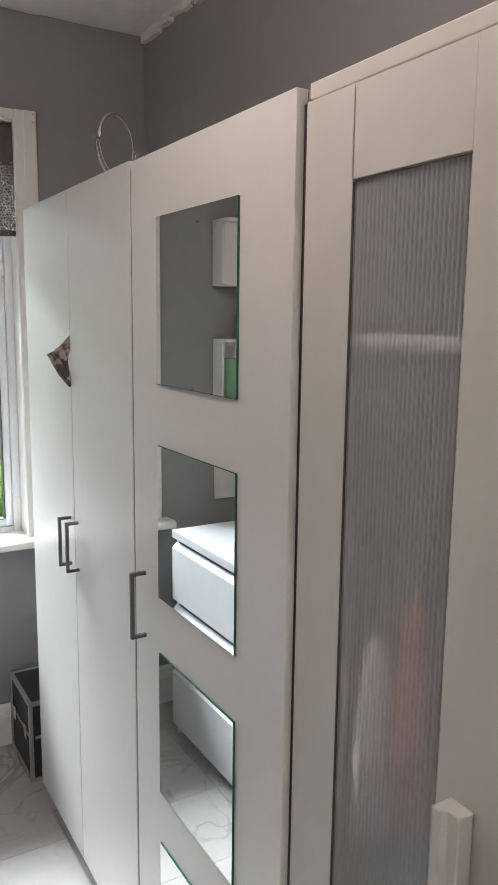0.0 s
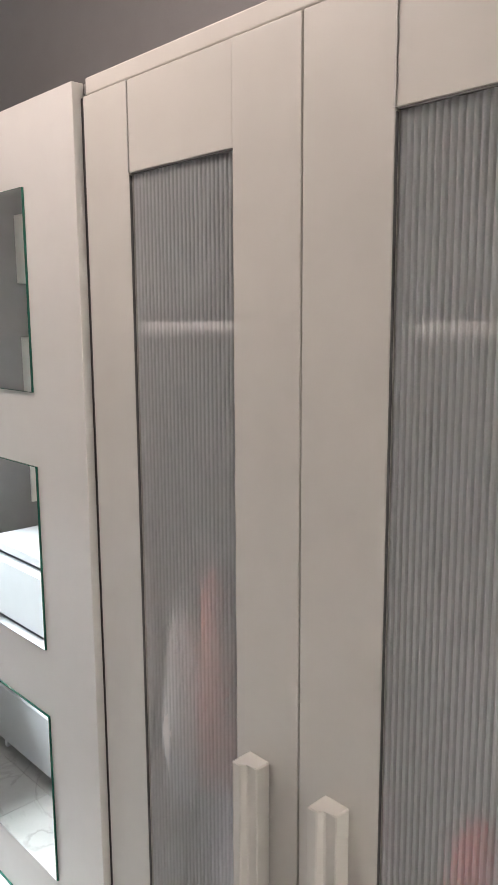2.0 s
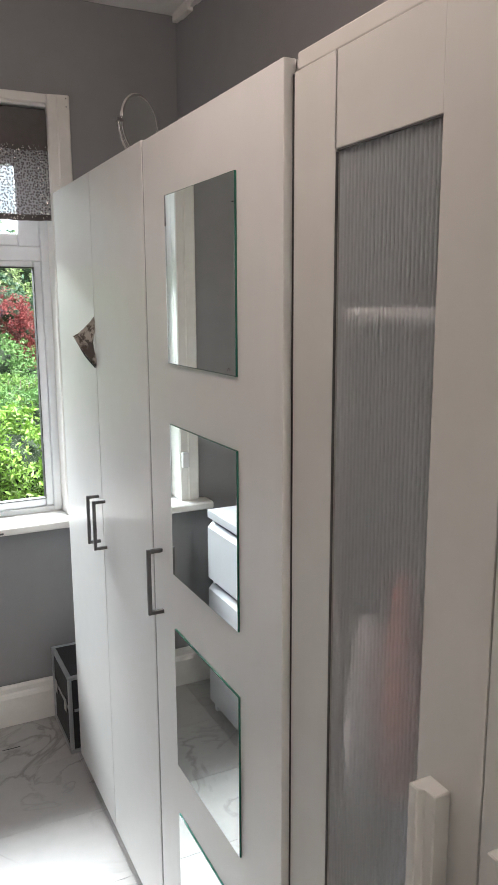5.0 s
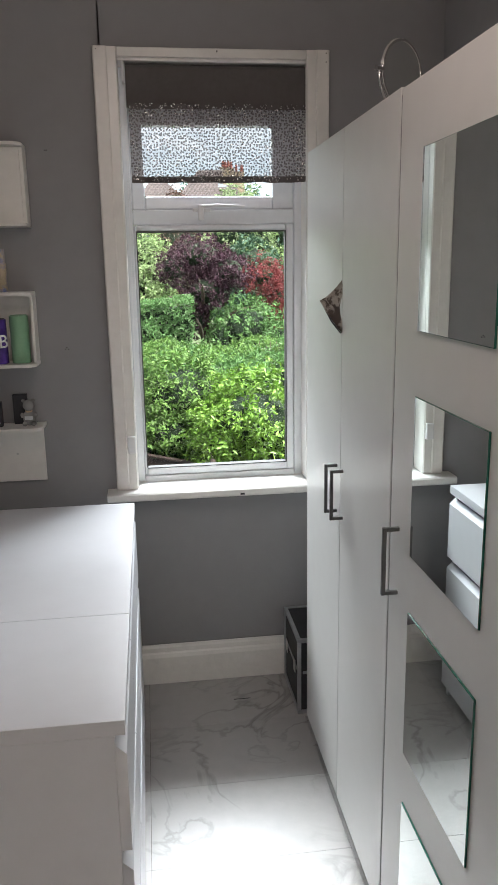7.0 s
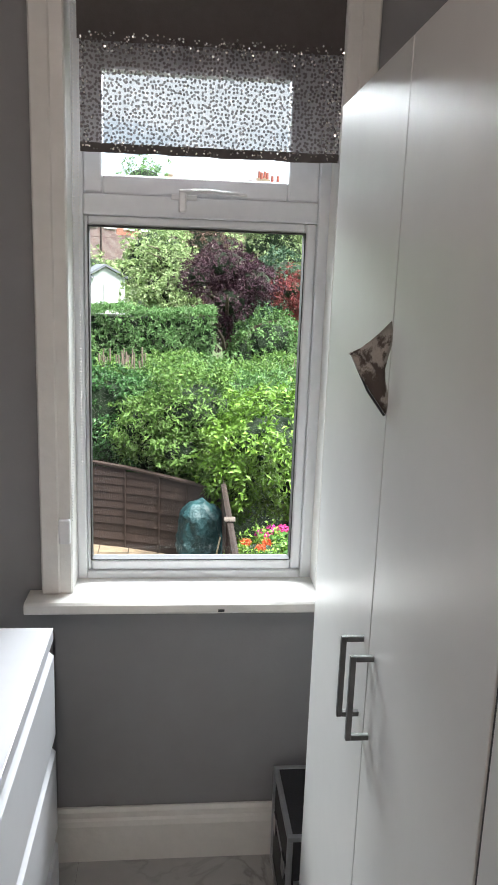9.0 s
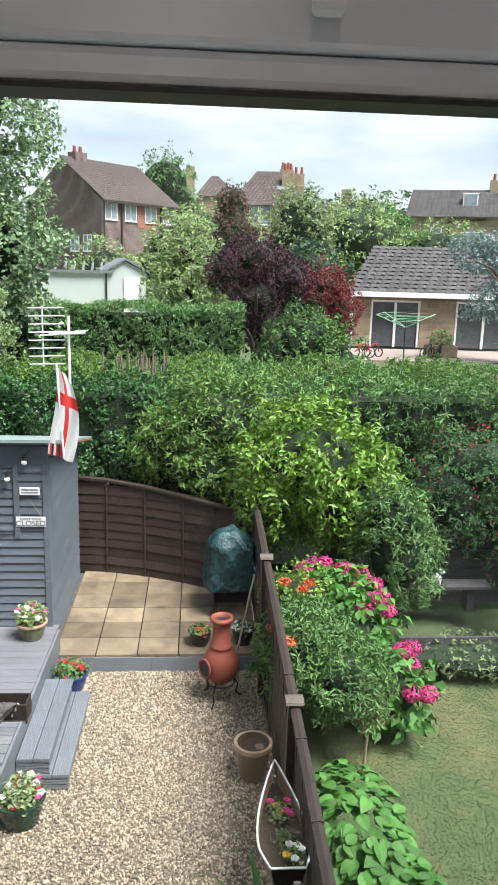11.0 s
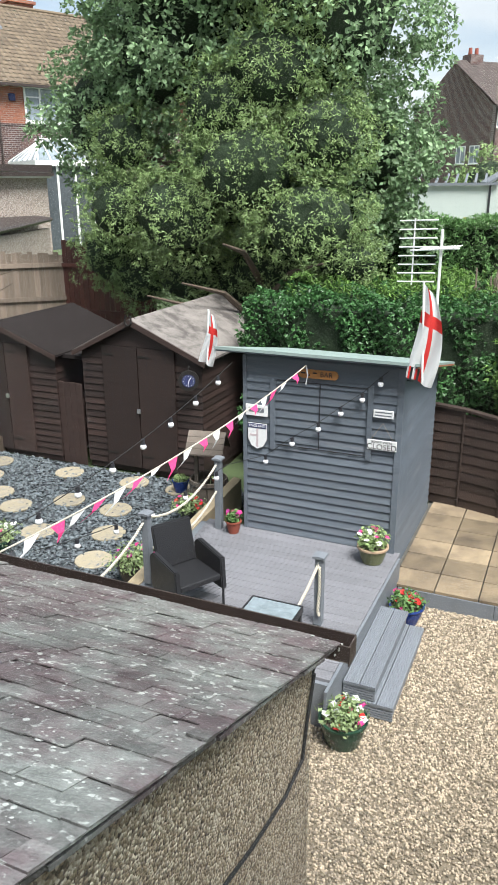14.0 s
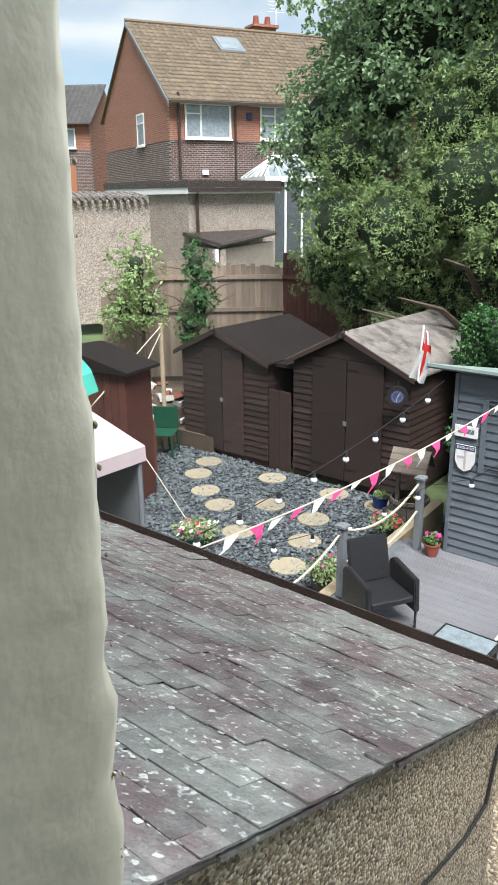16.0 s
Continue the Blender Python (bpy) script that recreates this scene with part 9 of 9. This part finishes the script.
tree("sycamore_tree", "large dark-leaved sycamore tree behind the sheds", (-6.4, 13.4, G), (-6.2, 13.2, 3.2), 0.22,
     [(-7.0, 13.0, 4.6, 2.3, 1.8, 2.0), (-4.9, 13.6, 4.2, 2.1, 1.8, 2.3), (-9.0, 13.2, 2.6, 1.3, 1.2, 1.4), (-4.3, 13.9, 1.9, 1.5, 1.4, 1.3), (-6.0, 13.6, 6.8, 2.4, 2.0, 1.8), (-5.6, 13.4, 1.2, 2.8, 1.4, 1.6), (-7.5, 12.7, 3.6, 1.4, 1.2, 1.5), (-6.0, 12.6, 5.5, 1.8, 1.3, 1.7)],
     130000, 0.088, "tree", 111, shell=0.35, aspect=0.62, tidy=0.45, core=0.6)
tree("elder_tree", "bushy mid-green tree overhanging the shed roofs", (-5.6, 12.4, G), (-5.4, 12.3, 1.4), 0.16,
     [(-6.9, 11.9, 0.9, 1.1, 0.8, 0.9), (-5.6, 11.9, 1.6, 1.2, 0.8, 1.0), (-4.5, 11.9, 0.8, 1.1, 0.8, 0.9), (-7.0, 12.7, 0.1, 0.8, 0.6, 0.6), (-5.1, 12.5, 0.1, 1.3, 0.6, 0.8), (-6.1, 12.1, 2.6, 0.9, 0.7, 0.8), (-4.4, 12.3, -0.3, 0.8, 0.5, 0.4), (-7.1, 12.7, -0.2, 1.0, 0.5, 0.7), (-5.9, 12.75, -0.2, 1.1, 0.5, 0.7), (-8.2, 12.8, -0.3, 0.8, 0.5, 0.7), (-8.9, 12.9, 0.1, 0.9, 0.5, 0.8), (-3.9, 12.0, 0.2, 0.7, 0.5, 0.5), (-8.1, 12.0, 1.0, 0.8, 0.6, 0.75), (-8.0, 12.1, 2.1, 0.7, 0.6, 0.7), (-5.3, 12.2, 3.1, 1.0, 0.7, 0.9), (-4.4, 12.2, 2.1, 0.9, 0.7, 0.8), (-5.0, 12.3, 4.1, 0.7, 0.6, 0.6)],
     100000, 0.058, "mid", 112, shell=0.35, aspect=0.32, tidy=0.4, core=0.66)
tree("holly_tree", "small pale-leaved tree against the grey fence", (-12.3, 10.9, -2.2), (-12.2, 10.9, 0.3), 0.05,
     [(-12.4, 10.9, 0.1, 0.5, 0.5, 0.65), (-12.7, 10.8, -0.8, 0.5, 0.5, 0.6), (-12.1, 10.9, -0.7, 0.4, 0.4, 0.5)], 2600, 0.10, "mid", 113, shell=0.6, core=0.35)
tree("ivy_column", "ivy-clad narrow bush against the grey fence", (-11.4, 11.7, -2.2), (-11.4, 11.7, 0.3), 0.05,
     [(-11.45, 11.7, 0.1, 0.27, 0.3, 0.5), (-11.35, 11.7, -0.6, 0.33, 0.3, 0.6), (-11.6, 11.6, -1.1, 0.35, 0.3, 0.4)], 1800, 0.09, "ivy", 114, shell=0.4, core=0.5)
tree("young_ash_tree", "airy mid-green young tree in the far garden", (-0.55, 19.0, -0.8), (-0.5, 19.0, 2.2), 0.08,
     [(-0.55, 19.0, 1.9, 0.75, 0.6, 0.85), (-0.7, 18.9, 1.1, 0.95, 0.7, 0.8), (-0.15, 19.0, 1.2, 0.7, 0.6, 0.7)], 13000, 0.095, "mid", 115, shell=0.6, core=0.45)
tree("plum_tree", "purple-leaved plum tree in the far garden", (0.9, 16.0, -1.6), (0.9, 16.0, 1.8), 0.14,
     [(0.85, 16.0, 1.75, 0.72, 0.65, 0.55), (0.25, 16.0, 1.5, 0.5, 0.5, 0.45), (1.5, 15.9, 1.4, 0.6, 0.55, 0.5), (0.95, 15.8, 0.95, 0.65, 0.5, 0.5), (0.75, 15.9, 0.3, 0.3, 0.3, 0.5)], 18000, 0.062, "plum", 116, shell=0.45, core=0.6)
tree("rusty_conifer", "tall rust-brown dying conifer column", (0.75, 22.0, -0.9), (0.7, 22.0, 3.2), 0.12,
     [(0.60, 22.0, 2.2, 0.68, 0.5, 1.3), (0.58, 22.0, 3.25, 0.42, 0.3, 0.55), (0.62, 22.0, 0.8, 0.7, 0.5, 1.0)], 14000, 0.07, "rust", 117, shell=0.25, core=0.85)
tree("maple_tree", "bright red-leaved maple in the far garden", (2.9, 18.6, -1.2), (2.9, 18.5, 1.0), 0.07,
     [(2.8, 18.5, 1.2, 0.65, 0.6, 0.55), (3.2, 18.5, 0.7, 0.55, 0.5, 0.55), (3.25, 18.5, 0.1, 0.3, 0.3, 0.4)], 8000, 0.065, "maple", 118, shell=0.6, core=0.4)
shrub("rhododendron", "rounded dark green shrub below the plum tree", (2.2, 15.6, -1.6), [(-0.3, 0, 1.6, 0.85, 0.6, 0.85), (0.4, 0, 1.2, 0.75, 0.5, 0.7), (-0.95, -0.1, 1.3, 0.35, 0.3, 0.7)], 6500, 0.085, "azalea", 119, shell=0.3)
tree("spruce_tree", "blue-green cedar with drooping branches by the bungalow", (8.3, 20.5, -0.9), (8.2, 20.5, 3.0), 0.12,
     [(7.9, 20.5, 1.9, 1.2, 0.6, 0.35), (7.4, 20.5, 2.35, 0.9, 0.5, 0.25), (8.3, 20.3, 1.1, 1.1, 0.6, 0.35), (7.5, 20.3, 0.6, 0.6, 0.4, 0.25), (8.8, 20.3, 0.4, 0.8, 0.5, 0.3), (8.6, 20.6, 2.6, 0.9, 0.6, 0.3)], 7500, 0.11, "cedar", 120, shell=0.8, core=0, droop=0.6)
for k, (x, y, z, rx, rz_, key) in enumerate(((4.9, 40, 3.9, 1.6, 1.7, "pale"), (8.2, 42, 3.3, 2.6, 1.9, "mid"), (10.8, 46, 3.4, 2.2, 1.6, "conifer"), (0.0, 44, 3.4, 1.8, 1.6, "mid"), (-3.6, 75, 9.0, 3.0, 3.2, "conifer"), (3.0, 70, 4.5, 3, 2.2, "mid"),
                                             (13.0, 60, 5.0, 3.5, 2.2, "mid"), (14.5, 46, 2.6, 3.0, 2.0, "mid"), (-4.3, 33, 1.3, 1.4, 1.2, "mid"), (-1.2, 36, 2.4, 1.8, 1.5, "mid"), (10, 100, 7.5, 9, 4, "dark"), (22, 90, 6, 9, 4, "dark"), (-16.5, 34, 2.5, 3.0, 2.4, "tree"), (0.9, 27, 1.0, 2.0, 1.2, "dark"),
                                             (4.2, 30, 1.2, 1.6, 1.4, "dark"))):
    zb = ground_z(x, y)
    tree("garden_tree", "rounded leafy tree in the gardens up the hill", (x, y, zb), (x, y, z), 0.15, [(x, y, z, rx, rx * 0.8, rz_), (x - rx * 0.5, y, z - rz_ * 0.5, rx * 0.7, rx * 0.6, rz_ * 0.7), (x + rx * 0.5, y, z - rz_ * 0.6, rx * 0.7, rx * 0.6, rz_ * 0.7)], 5200, 0.055 * rx + 0.10, key, 130 + k, shell=0.35, core=0.72)
shrub("gorse_bush", "small bush covered in yellow flowers by the metal shed", (-3.6, 23.0, -0.7), [(0, 0, 0.55, 0.42, 0.4, 0.5)], 900, 0.09, "yellowflower", 151)
p = pot(-2.75, 23.5, -0.45, 0.2, 0.45, "potblack", "tall black pot by the metal shed", "mid", (), 15, None, 0.2, 120, size=0.09)
# wooded hill on the skyline
hb = bmesh.new()
prev = None
for k in range(90):
    x = -500 + k * 14
    zt = 14 + 9 * noise.noise(Vector((k * 0.09, 0, 0))) + 2.0 * noise.noise(Vector((k * 0.5, 3, 0))) + 10 * math.exp(-((x - 180) / 160) ** 2)
    cur = (hb.verts.new((x, 520, -40)), hb.verts.new((x, 520, zt)))
    if prev:
        hb.faces.new((prev[0], cur[0], cur[1], prev[1]))
    prev = cur
# Distance haze is mixed into the hill's colour.
structure("backdrop_hill", hb, mat("hazy_wooded_hill", (0.10, 0.15, 0.14), 0.95, 0.3, 0.05), "hazy wooded hill on the skyline", "hill")

# ---- loose stones ----


def stones(name, n, x0, x1, y0, y1, z, sz, flat, material, label, category, seed, inside=None):
    rng = np.random.default_rng(seed)
    bm = bmesh.new()
    bmesh.ops.create_icosphere(bm, subdivisions=1, radius=1)
    bv = np.array([v.co[:] for v in bm.verts])
    bf = np.array([[v.index for v in f.verts] for f in bm.faces])
    bm.free()
    p_ = np.stack([rng.uniform(x0, x1, n), rng.uniform(y0, y1, n), z + rng.uniform(0, sz * 0.9, n)], 1)
    if inside is not None:
        p_ = p_[inside(p_[:, 0], p_[:, 1])]
        n = len(p_)
    s_ = sz * rng.uniform(0.55, 1.25, n)[:, None] * np.stack([rng.uniform(0.8, 1.4, n), rng.uniform(0.6, 1.0, n), np.full(n, flat) * rng.uniform(0.7, 1.3, n)], 1)
    q = rng.normal(size=(n, 4)) * [1.6, 0.35, 0.35, 1.6]
    q /= np.linalg.norm(q, axis=1)[:, None]
    w, x, y, zq = q.T
    R = np.stack([1 - 2 * (y * y + zq * zq), 2 * (x * y - zq * w), 2 * (x * zq + y * w), 2 * (x * y + zq * w), 1 - 2 * (x * x + zq * zq), 2 * (y * zq - x * w),
                  2 * (x * zq - y * w), 2 * (y * zq + x * w), 1 - 2 * (x * x + y * y)], 1).reshape(n, 3, 3)
    jag = 1 + 0.22 * rng.normal(size=(n, len(bv), 1))
    v = np.einsum("nij,nkj->nki", R, bv[None] * jag * s_[:, None, :]) + p_[:, None, :]
    f = (bf[None] + (np.arange(n) * len(bv))[:, None, None]).reshape(-1, 3)
    return tagged(new(name, raw_mesh(name, v.reshape(-1, 3), f, material)), label, category, kind="stuff")


stones("gravel_stones", 48000, -2.1, 0.37, 2.4, 7.24, G - 0.008, 0.0110, 0.8, M["gravel"], "loose cream and brown gravel", "gravel", 201)
stones("slate_chips", 16000, -9.75, -4.3, 5.3, 9.33, G - 0.008, 0.033, 0.25, M["slatechip"], "loose blue-grey slate chippings", "slate chippings", 202, lambda x, y: (y > 4.6) & (y > 2.0 - x * 0.36))

# ---- pieces of the setting, last ----
# vinyl tiles of the bedroom floor
tm = {}
rr = random.Random(31)
for i in range(3):
    for j in range(13):
        x0, x1 = LEFT + i * 0.53, min(LEFT + (i + 1) * 0.53, RIGHT)
        y0, y1 = -4.0 + j * 0.3077, -4.0 + (j + 1) * 0.3077
        part("tile", obox(x0 + 0.0006, x1 - 0.0006, y0 + 0.0006, y1 - 0.0006, -0.0039, 0.0), M["marble"], floor)
# patio slabs
pb_ = bpy.data.objects["patio_base"]
for i in range(5):
    for j in range(6):
        x0, y0 = -1.86 + i * 0.452, 7.252 + j * 0.395
        if x0 + 0.2 > -0.9 and y0 > 9.3:
            continue
        x1 = min(x0 + 0.439, 0.385)
        part("slab", obox(x0, x1, y0, y0 + 0.383, PAT - 0.034, PAT + 0.003 * rr.random(), bev=0.004), M["slab"], pb_)
# grooved deck boards, running across
y = 5.06
while y < 7.43:
    x0 = -4.30 + 0.28 * (7.43 - y) / 2.33
    bm = bmesh.new()
    pts = [(y, DK - 0.029)]
    for q in range(5):
        u0, u1 = y + 0.116 * q / 5, y + 0.116 * (q + 1) / 5
        pts += [(u0 + 0.002, DK - 0.004), (u0 + 0.005, DK), (u1 - 0.005, DK), (u1 - 0.002, DK - 0.004)]
    pts += [(y + 0.116, DK - 0.029)]
    prism(bm, pts[::-1], "x", x0 + 0.15, -1.862 + 0.010 * (y - 5))
    part("deck_board", bm, M["deck"], deck_body)
    y += 0.121
# slats of the side fence
y = 2.3
while y < 8.70:
    base = G if y < 7.25 else PAT
    top_ = rail_z(y) - 0.03
    part("slat", obox(0.392 + 0.004 * (int(y * 50) % 2), 0.402 + 0.004 * (int(y * 50) % 2) - 0.001, y, y + 0.085, base, top_), M["fence"], fr_)
    y += 0.105
# rails of the back fence panels
for (a, b_) in zip(FB, FB[1:]):
    d = Vector((b_[0] - a[0], b_[1] - a[1], 0))
    ang = math.atan2(d.y, d.x)
    L_ = d.length
    k, z = 0, 0.0
    hmin = min(a[2], b_[2])
    while z < hmin - 0.01:
        h_ = min(0.125, hmin - z)
        bm = bmesh.new()
        off = 0.006 * (k % 2) + 0.003 * math.sin(k * 2.7 + a[0])
        prism(bm, [(-0.012 - off, z), (0.010, z), (0.010, z + h_ + 0.01), (-0.002, z + h_ + 0.01)], "x", 0.004, L_ - 0.004)
        bm.transform(Matrix.Translation((a[0], a[1], PAT)) @ Matrix.Rotation(ang, 4, "Z"))
        part("board", bm, M["fence"], fb_)
        z += h_
        k += 1
# slates of the lean-to roof
slate_meshes = []
for k in range(6):
    rs = random.Random(300 + k)
    bm = bmesh.new()
    w, l_, t = 0.0665, 0.175, 0.0040
    low = [(-w, 0), (-w * 0.5, rs.uniform(-0.008, 0.006)), (0, rs.uniform(-0.006, 0.006)), (w * 0.5, rs.uniform(-0.008, 0.006)), (w, rs.uniform(-0.004, 0.008))]
    pts = [(x, -y_) for x, y_ in low] + [(w, l_ * -1 + 0.0)] + [(-w, -l_)]
    prism(bm, pts, "z", 0, t)
    me = bpy.data.meshes.new("slate")
    bmesh.ops.recalc_face_normals(bm, faces=bm.faces)
    bm.to_mesh(me)
    bm.free()
    me.materials.append(M["slate"])
    slate_meshes.append(me)
rr = random.Random(77)
tiltm = Matrix.Rotation(-math.atan(RS), 4, "X")
far_slates = bmesh.new()
for r in range(29):
    yb = 2.93 - r * 0.090
    if yb < 0.35:
        break
    for c in range(30):
        x = RX + 0.02 - 0.067 - c * 0.1345 - (0.067 if r % 2 else 0) + rr.uniform(-0.002, 0.002)
        m_ = Matrix.Translation((x, yb + rr.uniform(-0.007, 0.007), roof_z(yb) + 0.006 + rr.uniform(0, 0.004))) @ Matrix.Rotation(radians(rr.gauss(0, 0.9)), 4, "Z") @ tiltm @ Matrix.Rotation(radians(-1.8), 4, "X")
        if 6 <= r < 22 and c < 18:
            o = new("slate", rr.choice(slate_meshes))
            o.matrix_world = m_
            o.parent = roof
        else:
            k0_ = len(far_slates.verts)
            far_slates.from_mesh(rr.choice(slate_meshes))
            far_slates.verts.ensure_lookup_table()
            for v_ in far_slates.verts[k0_:]:
                v_.co = m_ @ v_.co
    if r % 2:
        bm = obox(-0.020, 0.047, -0.17, 0, 0, 0.008)
        bm.transform(Matrix.Translation((RX + 0.02 - 0.047, yb, roof_z(yb) + 0.008)) @ tiltm @ Matrix.Rotation(radians(-1.8), 4, "X"))
        part("slate", bm, M["slate"], roof)
part("slate_field", far_slates, M["slate"], roof, kind="stuff")
bm = bmesh.new()
rr = random.Random(78)
for k in range(2600):
    x, y = RX - 0.02 - rr.random() ** 1.2 * 4.2, rr.uniform(0.5, 2.92)
    r = rr.choice((0.0025, 0.003, 0.004, 0.005, 0.0075, 0.011))
    c_ = Vector((x, y, roof_z(y) + 0.0155))
    n_ = 7
    vs = [bm.verts.new(c_ + Vector((r * math.cos(q * 6.283 / n_) * rr.uniform(0.7, 1.3), r * math.sin(q * 6.283 / n_) * rr.uniform(0.7, 1.3), 0)) * 1.0) for q in range(n_)]
    for v_ in vs:
        v_.co.z = roof_z(v_.co.y) + 0.0165
    bm.faces.new(vs)
part("lichen_spots", bm, M["lichen"], roof, "scattered pale lichen spots", kind="stuff")
